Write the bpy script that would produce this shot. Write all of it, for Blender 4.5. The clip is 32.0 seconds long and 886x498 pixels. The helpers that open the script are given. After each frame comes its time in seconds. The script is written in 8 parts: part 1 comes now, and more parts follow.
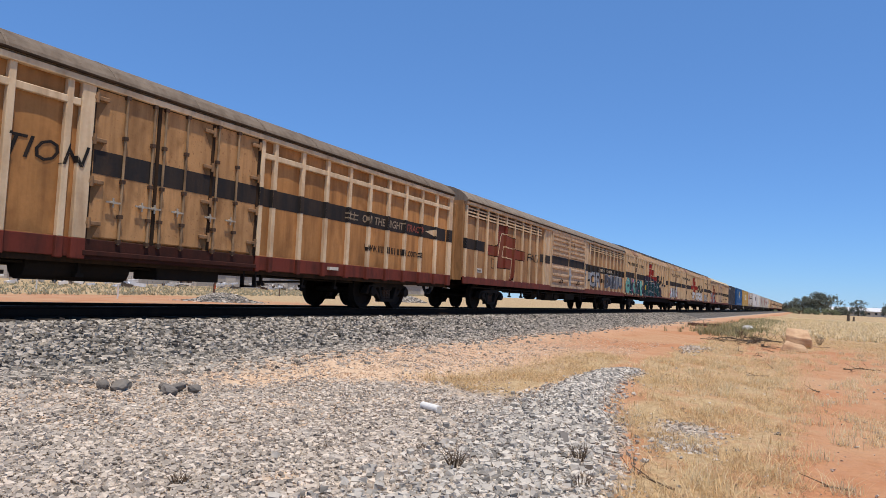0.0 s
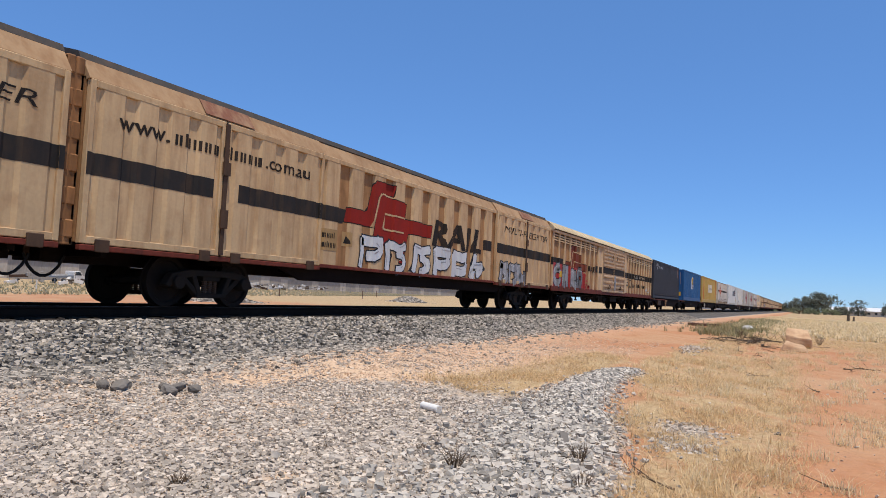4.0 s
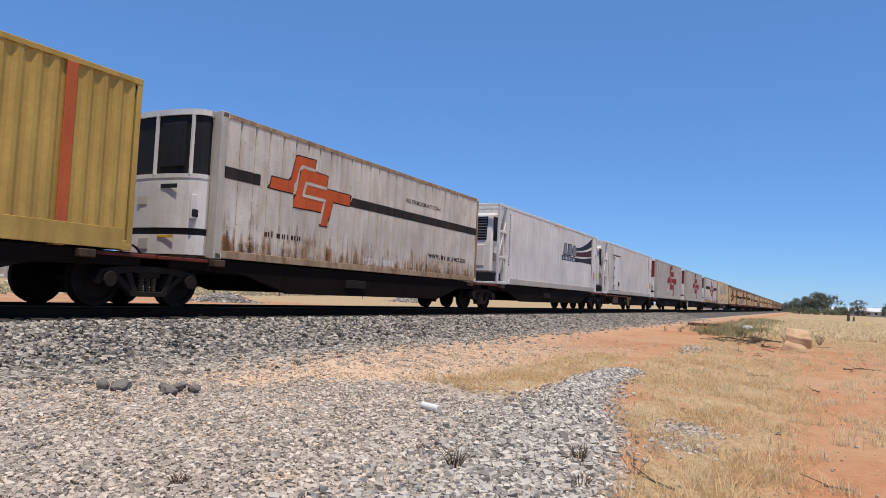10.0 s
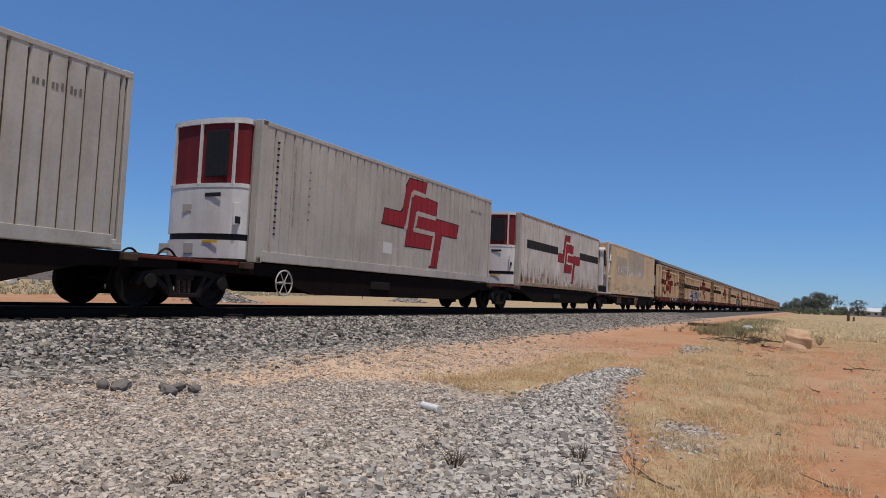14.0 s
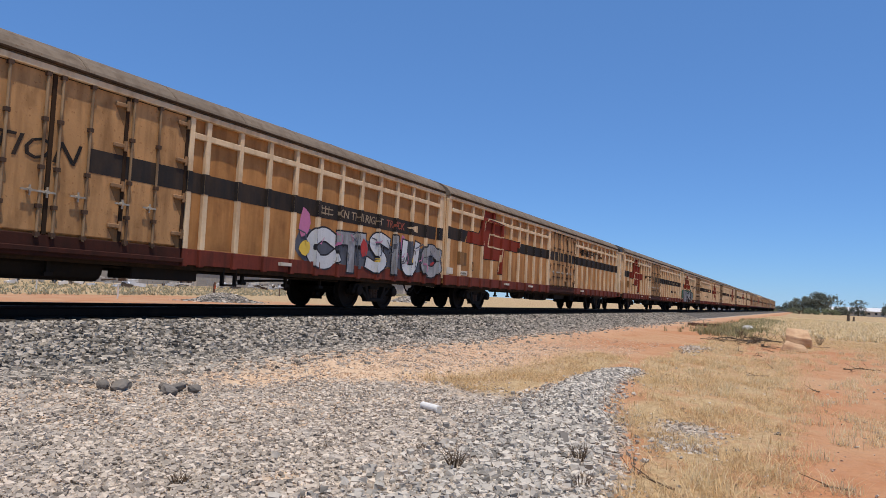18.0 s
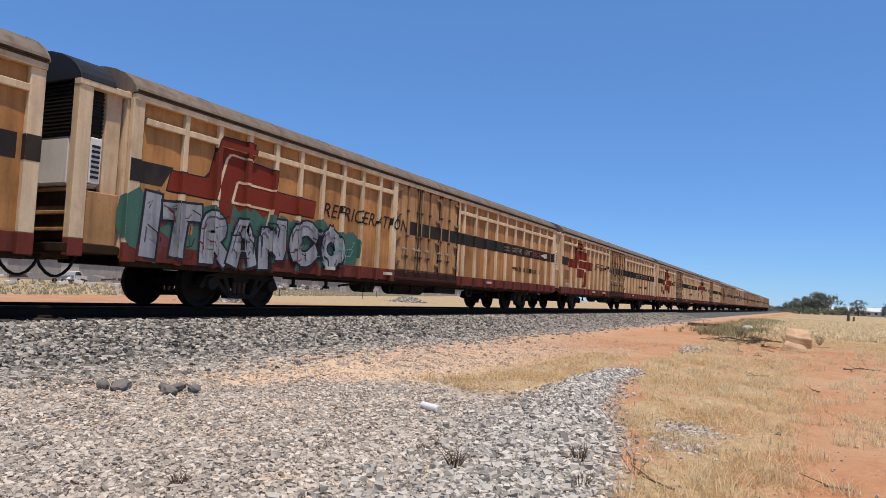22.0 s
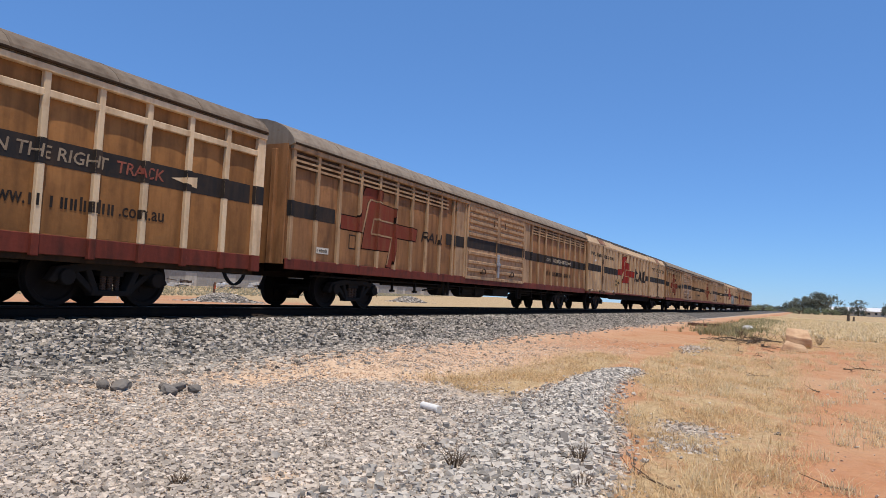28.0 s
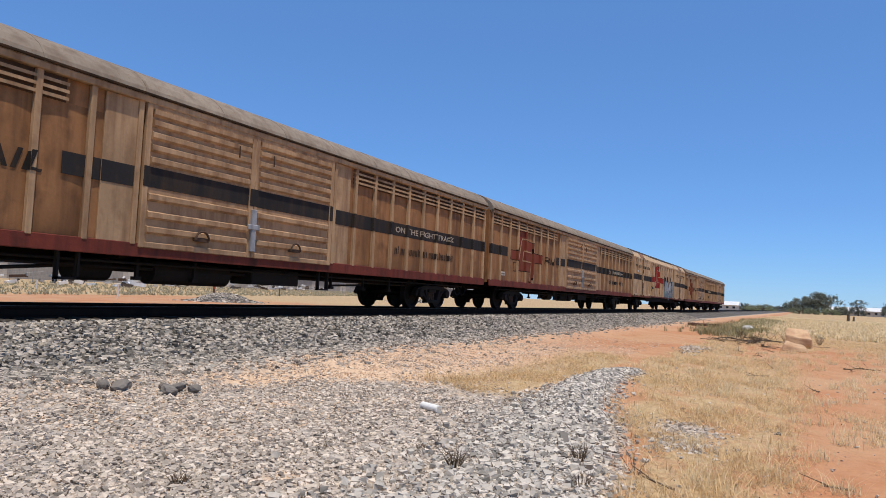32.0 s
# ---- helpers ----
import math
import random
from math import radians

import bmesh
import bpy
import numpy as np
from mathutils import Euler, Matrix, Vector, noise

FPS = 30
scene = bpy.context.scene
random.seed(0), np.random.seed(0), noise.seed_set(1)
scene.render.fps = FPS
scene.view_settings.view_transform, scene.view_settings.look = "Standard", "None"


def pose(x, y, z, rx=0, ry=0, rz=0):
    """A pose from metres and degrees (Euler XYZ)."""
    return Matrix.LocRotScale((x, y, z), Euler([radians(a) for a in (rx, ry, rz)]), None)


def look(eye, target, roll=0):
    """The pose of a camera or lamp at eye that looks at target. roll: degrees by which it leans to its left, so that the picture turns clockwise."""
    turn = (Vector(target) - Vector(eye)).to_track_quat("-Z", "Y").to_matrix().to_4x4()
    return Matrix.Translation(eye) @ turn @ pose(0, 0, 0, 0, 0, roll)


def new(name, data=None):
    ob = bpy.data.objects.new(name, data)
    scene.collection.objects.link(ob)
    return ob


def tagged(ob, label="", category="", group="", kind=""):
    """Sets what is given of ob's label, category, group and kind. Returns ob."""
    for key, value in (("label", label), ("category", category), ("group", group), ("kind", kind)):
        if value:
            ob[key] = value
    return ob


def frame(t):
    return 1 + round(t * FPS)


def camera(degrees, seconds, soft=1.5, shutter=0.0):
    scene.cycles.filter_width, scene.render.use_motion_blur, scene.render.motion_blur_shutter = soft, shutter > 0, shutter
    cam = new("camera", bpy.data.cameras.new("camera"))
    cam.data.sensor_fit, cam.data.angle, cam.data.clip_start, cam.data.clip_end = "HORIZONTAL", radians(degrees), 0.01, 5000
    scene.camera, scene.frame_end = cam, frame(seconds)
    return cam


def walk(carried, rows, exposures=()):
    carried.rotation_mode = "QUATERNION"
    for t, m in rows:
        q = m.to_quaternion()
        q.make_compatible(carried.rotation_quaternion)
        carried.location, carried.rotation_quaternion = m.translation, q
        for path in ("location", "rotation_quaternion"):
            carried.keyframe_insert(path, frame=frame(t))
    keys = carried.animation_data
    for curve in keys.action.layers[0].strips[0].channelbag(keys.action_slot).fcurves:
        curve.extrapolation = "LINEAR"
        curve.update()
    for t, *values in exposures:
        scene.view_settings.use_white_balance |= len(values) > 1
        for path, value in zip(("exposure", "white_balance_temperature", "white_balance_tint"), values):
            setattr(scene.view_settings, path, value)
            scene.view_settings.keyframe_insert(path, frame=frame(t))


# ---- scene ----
# ---- camera ----
cam = camera(63.7, 32.0, soft=0.9)
EYE = Vector((0, 0, 0.447))
YAW, PITCH, ROLL = radians(63.14), radians(3.66), 2.585
AIM = Vector((math.sin(YAW) * math.cos(PITCH), math.cos(YAW) * math.cos(PITCH), math.sin(PITCH)))
STOPS = [(0, 0.0), (7, 0.04), (8, 0.14), (9, 0.1), (10, -0.02), (11, -0.34), (12, -0.44), (13, -0.5), (14, -0.45), (17, -0.27), (19, -0.03), (32, 0.0)]
walk(cam, [(0, look(EYE, EYE + AIM, ROLL)), (32, look(EYE, EYE + AIM, ROLL))], STOPS)

# ---- world, sun, exposure ----
SUN_TO = Vector((-0.20, -0.215, 0.955)).normalized()
world = bpy.data.worlds.new("sky")
scene.world = world
world.use_nodes = True
wn = world.node_tree.nodes
sky = wn.new("ShaderNodeTexSky")
sky.sky_type, sky.sun_disc = "NISHITA", False
sky.sun_elevation = math.asin(SUN_TO.z)
sky.sun_rotation = math.atan2(SUN_TO.x, SUN_TO.y)
sky.altitude, sky.air_density, sky.dust_density, sky.ozone_density = 200, 0.88, 0.0, 6.0
wn["Background"].inputs["Strength"].default_value = 0.128
tint = wn.new("ShaderNodeMix")
tint.data_type, tint.blend_type = "RGBA", "MULTIPLY"
tint.inputs[0].default_value = 1.0
tint.inputs[7].default_value = (0.68, 0.905, 1.19, 1)
world.node_tree.links.new(sky.outputs[0], tint.inputs[6])
veil = wn.new("ShaderNodeMix")
veil.data_type, veil.inputs[0].default_value = "RGBA", 0.42
veil.inputs[7].default_value = (1.12, 2.60, 5.60, 1)
world.node_tree.links.new(tint.outputs[2], veil.inputs[6])
world.node_tree.links.new(veil.outputs[2], wn["Background"].inputs["Color"])
sun = new("sun", bpy.data.lights.new("sun", "SUN"))
sun.data.energy, sun.data.angle, sun.data.color = 4.4, radians(0.53), (1.0, 0.93, 0.82)
sun.matrix_world = look(SUN_TO * 50, (0, 0, 0))

# ---- materials ----
def nodes_of(name):
    m = bpy.data.materials.new(name)
    m.use_nodes = True
    t = m.node_tree
    return m, t.nodes, t.links, t.nodes["Principled BSDF"]


def ramp_between(nd, lk, fac, lo, hi):
    r = nd.new("ShaderNodeMapRange")
    r.inputs["From Min"].default_value, r.inputs["From Max"].default_value = lo, hi
    lk.new(fac, r.inputs["Value"])
    return r.outputs["Result"]


def mix(nd, lk, fac, a, b, how="MIX"):
    m = nd.new("ShaderNodeMix")
    m.data_type, m.blend_type = "RGBA", how
    for sock, v in ((m.inputs[0], fac), (m.inputs[6], a), (m.inputs[7], b)):
        if isinstance(v, (int, float)):
            sock.default_value = v
        elif isinstance(v, tuple):
            sock.default_value = (*v, 1)
        else:
            lk.new(v, sock)
    return m.outputs[2]


def paint(name, base, dirt=(0.12, 0.07, 0.04), amount=0.5, rough=0.7, metal=0.0, streak=True, grain=18.0, bump=0.15, vary=0.12, rust=None, gloss=0.13):
    """Weathered paint or plain surface: streaks that run down, blotches, fine grain."""
    m, nd, lk, b = nodes_of(name)
    co = nd.new("ShaderNodeTexCoord")
    info = nd.new("ShaderNodeObjectInfo")
    off = nd.new("ShaderNodeVectorMath")
    off.operation = "SCALE"
    comb = nd.new("ShaderNodeCombineXYZ")
    for k in range(3):
        lk.new(info.outputs["Random"], comb.inputs[k])
    lk.new(comb.outputs[0], off.inputs[0])
    off.inputs["Scale"].default_value = 40.0
    add = nd.new("ShaderNodeVectorMath")
    add.operation = "ADD"
    lk.new(co.outputs["Object"], add.inputs[0])
    lk.new(off.outputs[0], add.inputs[1])

    def noise_of(stretch, scale, detail):
        mp = nd.new("ShaderNodeMapping")
        mp.inputs["Scale"].default_value = stretch
        lk.new(add.outputs[0], mp.inputs["Vector"])
        n = nd.new("ShaderNodeTexNoise")
        n.inputs["Scale"].default_value, n.inputs["Detail"].default_value = scale, detail
        lk.new(mp.outputs[0], n.inputs["Vector"])
        return n
    n1 = noise_of((3.0, 3.0, 0.45) if streak else (1.5, 1.5, 1.5), 1.6, 6)
    n2 = noise_of((1, 1, 1), grain, 5)
    n3 = noise_of((1, 1, 1), 0.7, 3)
    col = mix(nd, lk, ramp_between(nd, lk, n3.outputs[0], 0.3, 0.7), tuple(c * (1 - vary) for c in base), tuple(min(1, c * (1 + vary)) for c in base))
    f = ramp_between(nd, lk, n1.outputs[0], 0.45, 0.75)
    mul = nd.new("ShaderNodeMath")
    mul.operation = "MULTIPLY"
    mul.inputs[1].default_value = amount
    lk.new(f, mul.inputs[0])
    col = mix(nd, lk, mul.outputs[0], col, dirt)
    if streak:
        n4 = noise_of((9.0, 9.0, 0.55), 1.1, 5)
        m4 = nd.new("ShaderNodeMath")
        m4.operation = "MULTIPLY"
        m4.inputs[1].default_value = amount * 0.4
        lk.new(ramp_between(nd, lk, n4.outputs[0], 0.52, 0.72), m4.inputs[0])
        col = mix(nd, lk, m4.outputs[0], col, dirt)
        m5 = nd.new("ShaderNodeMath")
        m5.operation = "MULTIPLY"
        m5.inputs[1].default_value = amount * 0.6
        lk.new(ramp_between(nd, lk, noise_of((1, 1, 0.7), 3.3, 7).outputs[0], 0.53, 0.70), m5.inputs[0])
        col = mix(nd, lk, m5.outputs[0], col, dirt)
    if rust:
        f2 = ramp_between(nd, lk, n2.outputs[0], 0.60, 0.70)
        m2 = nd.new("ShaderNodeMath")
        m2.operation = "MULTIPLY"
        m2.inputs[1].default_value = 0.6
        lk.new(f2, m2.inputs[0])
        col = mix(nd, lk, m2.outputs[0], col, rust)
    col = mix(nd, lk, 0.25, col, mix(nd, lk, n2.outputs[0], (0.25, 0.25, 0.25), (0.75, 0.75, 0.75)), "OVERLAY")
    lk.new(col, b.inputs["Base Color"])
    b.inputs["Roughness"].default_value, b.inputs["Metallic"].default_value = rough, metal
    b.inputs["Specular IOR Level"].default_value = gloss
    if bump:
        bp = nd.new("ShaderNodeBump")
        bp.inputs["Strength"].default_value, bp.inputs["Distance"].default_value = bump, 0.02
        lk.new(n2.outputs[0], bp.inputs["Height"])
        lk.new(bp.outputs[0], b.inputs["Normal"])
    return m


def stain(name, base, dark, low=0.42, high=0.62, most=0.8, scale=2.6):
    """A thin stain or remnant of paint that covers only in ragged patches."""
    m = paint(name, base, dark, 0.7, rough=0.75)
    nd, lk = m.node_tree.nodes, m.node_tree.links
    b = next(n for n in nd if n.type == "BSDF_PRINCIPLED")
    co = nd.new("ShaderNodeTexCoord")
    n = nd.new("ShaderNodeTexNoise")
    n.inputs["Scale"].default_value, n.inputs["Detail"].default_value, n.inputs["Roughness"].default_value = scale, 7, 0.62
    lk.new(co.outputs["Object"], n.inputs["Vector"])
    mul = nd.new("ShaderNodeMath")
    mul.operation = "MULTIPLY"
    mul.inputs[1].default_value = most
    lk.new(ramp_between(nd, lk, n.outputs[0], low, high), mul.inputs[0])
    lk.new(mul.outputs[0], b.inputs["Alpha"])
    return m


M = {}
M["panel"] = paint("orange_panel", (0.44, 0.205, 0.07), (0.15, 0.06, 0.022), 0.6, vary=0.25)
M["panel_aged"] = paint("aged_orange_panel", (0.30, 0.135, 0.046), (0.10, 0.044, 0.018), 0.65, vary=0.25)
M["rib"] = paint("cream_rib", (0.70, 0.51, 0.315), (0.29, 0.15, 0.07), 0.5, vary=0.14)
M["panel_tan"] = paint("tan_panel", (0.37, 0.196, 0.084), (0.14, 0.062, 0.026), 0.65, vary=0.2)
M["rib_tan"] = paint("tan_rib", (0.62, 0.435, 0.26), (0.25, 0.125, 0.058), 0.55)
M["cream"] = paint("cream_paint", (0.54, 0.365, 0.20), (0.25, 0.12, 0.052), 0.55)
M["cant_pale"] = paint("pale_cant", (0.50, 0.35, 0.21), (0.30, 0.15, 0.07), 0.45, vary=0.15)
M["cant_tan"] = paint("tan_cant", (0.36, 0.225, 0.12), (0.22, 0.105, 0.045), 0.55, vary=0.18)
M["louvre"] = paint("louvre_paint", (0.53, 0.36, 0.22), (0.20, 0.098, 0.045), 0.65)
M["panel_rust"] = paint("rusty_tan_panel", (0.29, 0.138, 0.058), (0.095, 0.045, 0.022), 0.75, vary=0.25)
M["rib_rust"] = paint("rusty_tan_rib", (0.42, 0.265, 0.145), (0.15, 0.072, 0.035), 0.7, vary=0.18)
M["louvre_rust"] = paint("rusty_louvre", (0.42, 0.262, 0.145), (0.15, 0.07, 0.034), 0.75, vary=0.18)
M["cream_rust"] = paint("rusty_cream", (0.45, 0.295, 0.165), (0.17, 0.082, 0.038), 0.75, vary=0.2)
M["sill_red"] = paint("red_sill", (0.16, 0.035, 0.022), (0.045, 0.02, 0.014), 0.7)
M["stripe"] = paint("dark_stripe", (0.03, 0.027, 0.026), (0.10, 0.06, 0.035), 0.35, gloss=0.05)
M["logo_red"] = paint("red_logo", (0.21, 0.034, 0.021), (0.13, 0.045, 0.025), 0.45, gloss=0.05)
M["logo_faded"] = paint("faded_red_logo", (0.19, 0.045, 0.028), (0.20, 0.09, 0.045), 0.6, gloss=0.05)
M["logo_orange"] = paint("orange_logo", (0.55, 0.10, 0.03), (0.25, 0.07, 0.03), 0.4)
M["logo_orange_dull"] = paint("dull_orange_label", (0.30, 0.10, 0.045), (0.15, 0.06, 0.04), 0.5)
M["logo_crimson"] = paint("crimson_logo", (0.31, 0.026, 0.033), (0.16, 0.03, 0.03), 0.35)
M["letter"] = paint("black_letter", (0.025, 0.022, 0.02), (0.12, 0.07, 0.04), 0.3, gloss=0.05)
M["letter_faded"] = paint("faded_letter", (0.17, 0.15, 0.125), (0.3, 0.26, 0.21), 0.5)
M["track_red"] = paint("faded_red_letter", (0.30, 0.075, 0.05), (0.2, 0.12, 0.07), 0.5)
M["slogan"] = paint("worn_slogan", (0.36, 0.27, 0.18), (0.12, 0.08, 0.05), 0.8)
M["pale"] = paint("pale_lettering", (0.62, 0.55, 0.45), (0.3, 0.2, 0.12), 0.4)
M["roof"] = paint("grey_roof", (0.19, 0.145, 0.105), (0.085, 0.057, 0.038), 0.6, rough=0.85, rust=(0.12, 0.065, 0.035))
M["roof_tan"] = paint("tan_roof", (0.25, 0.20, 0.15), (0.12, 0.08, 0.055), 0.6, rough=0.85, rust=(0.17, 0.095, 0.055))
M["roof_cream"] = paint("cream_roof", (0.56, 0.44, 0.27), (0.3, 0.2, 0.1), 0.5, rough=0.8)
M["roof_dark"] = paint("dark_roof", (0.06, 0.055, 0.05), (0.14, 0.09, 0.06), 0.4, rough=0.8)
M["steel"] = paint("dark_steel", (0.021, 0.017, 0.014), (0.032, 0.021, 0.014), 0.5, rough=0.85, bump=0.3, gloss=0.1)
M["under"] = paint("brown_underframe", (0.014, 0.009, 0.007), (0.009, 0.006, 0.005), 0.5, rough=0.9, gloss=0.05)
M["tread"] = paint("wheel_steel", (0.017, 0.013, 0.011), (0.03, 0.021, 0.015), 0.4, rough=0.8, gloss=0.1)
# Grimy parts use this, and so does the shade block below the cooling unit.
M["grime_and_shade"] = paint("black_grime_and_shade", (0.035, 0.022, 0.014), (0.09, 0.045, 0.022), 0.5, rough=0.9, gloss=0.05)
M["rod"] = paint("rusty_rod", (0.34, 0.22, 0.12), (0.06, 0.03, 0.018), 0.95, grain=30)
# For rusty fittings, and for surfaces whose dark colour stands for shade.
M["grease_and_shade"] = paint("rust_and_shade", (0.09, 0.052, 0.033), (0.035, 0.024, 0.018), 0.6, rough=0.75)
M["scorch"] = paint("scorched_paint", (0.10, 0.06, 0.025), (0.38, 0.22, 0.06), 0.75, grain=30)
M["charcoal"] = paint("charcoal_container", (0.036, 0.035, 0.042), (0.06, 0.05, 0.045), 0.25, rough=0.55)
M["blue"] = paint("blue_container", (0.021, 0.088, 0.22), (0.017, 0.04, 0.085), 0.45, rough=0.5)
M["yellow"] = paint("yellow_container", (0.47, 0.30, 0.082), (0.27, 0.15, 0.04), 0.4, rough=0.55)
M["white"] = paint("white_container", (0.69, 0.645, 0.585), (0.42, 0.36, 0.29), 0.25, rough=0.5)
M["offwhite"] = paint("weathered_white", (0.625, 0.556, 0.469), (0.299, 0.172, 0.086), 0.4, rough=0.55, vary=0.18, rust=(0.26, 0.12, 0.05))
M["greywhite"] = paint("grey_white", (0.475, 0.42, 0.35), (0.29, 0.235, 0.17), 0.35, rough=0.55)
M["beige"] = paint("beige_container", (0.673, 0.476, 0.273), (0.394, 0.241, 0.114), 0.45, rough=0.55)
M["patch_grey"] = paint("overpainted_patch", (0.44, 0.36, 0.27), (0.42, 0.32, 0.20), 0.5)
M["overpaint_white"] = stain("worn_white_overpaint", (0.76, 0.73, 0.68), (0.58, 0.51, 0.42), 0.34, 0.58, 0.8, 2.2)
M["scuff"] = stain("pale_scuff", (0.76, 0.62, 0.42), (0.60, 0.46, 0.29), 0.38, 0.66, 0.8)
M["rust_wash"] = stain("rust_wash", (0.42, 0.215, 0.09), (0.30, 0.13, 0.05), 0.36, 0.70, 0.42, 3.0)
M["seam"] = paint("rusty_seam", (0.10, 0.065, 0.045), (0.2, 0.12, 0.07), 0.5, rough=0.9)
M["rusty_rail"] = paint("rusty_rail", (0.40, 0.285, 0.18), (0.17, 0.08, 0.04), 0.9, rough=0.8, rust=(0.18, 0.075, 0.03))
M["dark"] = paint("black_recess", (0.02, 0.02, 0.022), (0.04, 0.035, 0.03), 0.3, rough=0.7)
M["window_red"] = paint("dark_red_panel", (0.18, 0.02, 0.024), (0.06, 0.016, 0.016), 0.5)
M["label"] = paint("yellow_label", (0.62, 0.38, 0.04), (0.3, 0.17, 0.04), 0.4)
M["red_post"] = paint("red_post", (0.50, 0.11, 0.04), (0.3, 0.1, 0.04), 0.3)
M["navy"] = paint("navy_mark", (0.028, 0.028, 0.045), (0.05, 0.05, 0.06), 0.2)
M["maroon"] = paint("maroon_mark", (0.085, 0.028, 0.032), (0.06, 0.03, 0.03), 0.2)
M["gold"] = paint("gold_mark", (0.75, 0.50, 0.08), (0.5, 0.3, 0.1), 0.2)
M["g_silver"] = paint("silver_spray", (0.34, 0.335, 0.34), (0.12, 0.115, 0.12), 0.9)
M["g_silver_dark"] = paint("dark_silver_spray", (0.19, 0.185, 0.19), (0.09, 0.085, 0.09), 0.8)
M["g_white"] = paint("white_spray", (0.58, 0.58, 0.58), (0.38, 0.37, 0.36), 0.4)
M["g_slate"] = paint("slate_spray", (0.10, 0.105, 0.125), (0.05, 0.05, 0.06), 0.6)
M["ochre"] = paint("faded_ochre_panel", (0.40, 0.25, 0.11), (0.24, 0.14, 0.06), 0.5)
M["g_teal"] = paint("teal_spray", (0.009, 0.045, 0.048), (0.014, 0.022, 0.03), 0.7)
M["g_black"] = paint("black_spray", (0.025, 0.025, 0.03), (0.05, 0.04, 0.05), 0.3)
M["g_blue"] = paint("blue_spray", (0.10, 0.28, 0.42), (0.15, 0.25, 0.3), 0.4)
M["g_haze"] = paint("faded_blue_spray", (0.12, 0.18, 0.21), (0.16, 0.13, 0.09), 0.6)
M["g_mint"] = paint("mint_spray", (0.13, 0.34, 0.28), (0.08, 0.2, 0.17), 0.5)
M["g_green"] = paint("green_spray", (0.055, 0.13, 0.095), (0.09, 0.15, 0.11), 0.5)
M["g_red_dull"] = paint("dull_red_spray", (0.16, 0.045, 0.05), (0.1, 0.04, 0.04), 0.5)
M["g_pink"] = paint("pink_spray", (0.50, 0.17, 0.30), (0.35, 0.15, 0.22), 0.4)
M["g_red"] = paint("red_spray", (0.40, 0.05, 0.05), (0.2, 0.05, 0.04), 0.3)
M["g_purple"] = paint("purple_spray", (0.032, 0.018, 0.028), (0.018, 0.012, 0.018), 0.6)
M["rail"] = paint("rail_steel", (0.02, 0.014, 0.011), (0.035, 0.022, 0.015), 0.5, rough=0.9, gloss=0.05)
M["railtop"] = paint("worn_rail", (0.10, 0.085, 0.07), (0.05, 0.04, 0.03), 0.4, rough=0.5, gloss=0.2)
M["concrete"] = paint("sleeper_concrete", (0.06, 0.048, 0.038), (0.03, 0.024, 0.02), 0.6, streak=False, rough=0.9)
M["rock"] = paint("sandstone", (0.52, 0.34, 0.20), (0.33, 0.16, 0.08), 0.7, streak=False, rough=0.95, bump=1.0, grain=9)
M["wood"] = paint("old_timber", (0.14, 0.08, 0.055), (0.07, 0.04, 0.03), 0.5, streak=False, rough=0.9)
M["pipe"] = paint("white_plastic", (0.80, 0.77, 0.72), (0.6, 0.5, 0.4), 0.3, streak=False, rough=0.4)
M["bark"] = paint("bark", (0.10, 0.075, 0.055), (0.05, 0.04, 0.03), 0.5, rough=0.9)
# Leaf green is lightened and greyed to carry the distance haze.
M["leaf"] = paint("hazy_gum_leaf", (0.13, 0.135, 0.10), (0.085, 0.092, 0.07), 0.5, streak=False, rough=0.7, bump=0)
M["leaf_light"] = paint("bush_leaf", (0.19, 0.20, 0.11), (0.09, 0.10, 0.05), 0.5, streak=False, rough=0.7, bump=0)
M["house_wall"] = paint("pale_wall", (0.58, 0.55, 0.50), (0.36, 0.32, 0.27), 0.5)
M["shed_wall"] = paint("weathered_shed", (0.33, 0.30, 0.26), (0.22, 0.19, 0.15), 0.6)
M["house_roof"] = paint("pale_roof", (0.66, 0.65, 0.64), (0.5, 0.48, 0.45), 0.3, rough=0.5)
M["glass"] = paint("dark_window", (0.03, 0.035, 0.04), (0.02, 0.02, 0.02), 0.2, rough=0.1, bump=0)
M["tyre"] = paint("tyre_rubber", (0.03, 0.03, 0.03), (0.06, 0.05, 0.04), 0.3, rough=0.9)
M["sheet"] = paint("grey_sheet", (0.20, 0.22, 0.24), (0.15, 0.13, 0.12), 0.3)


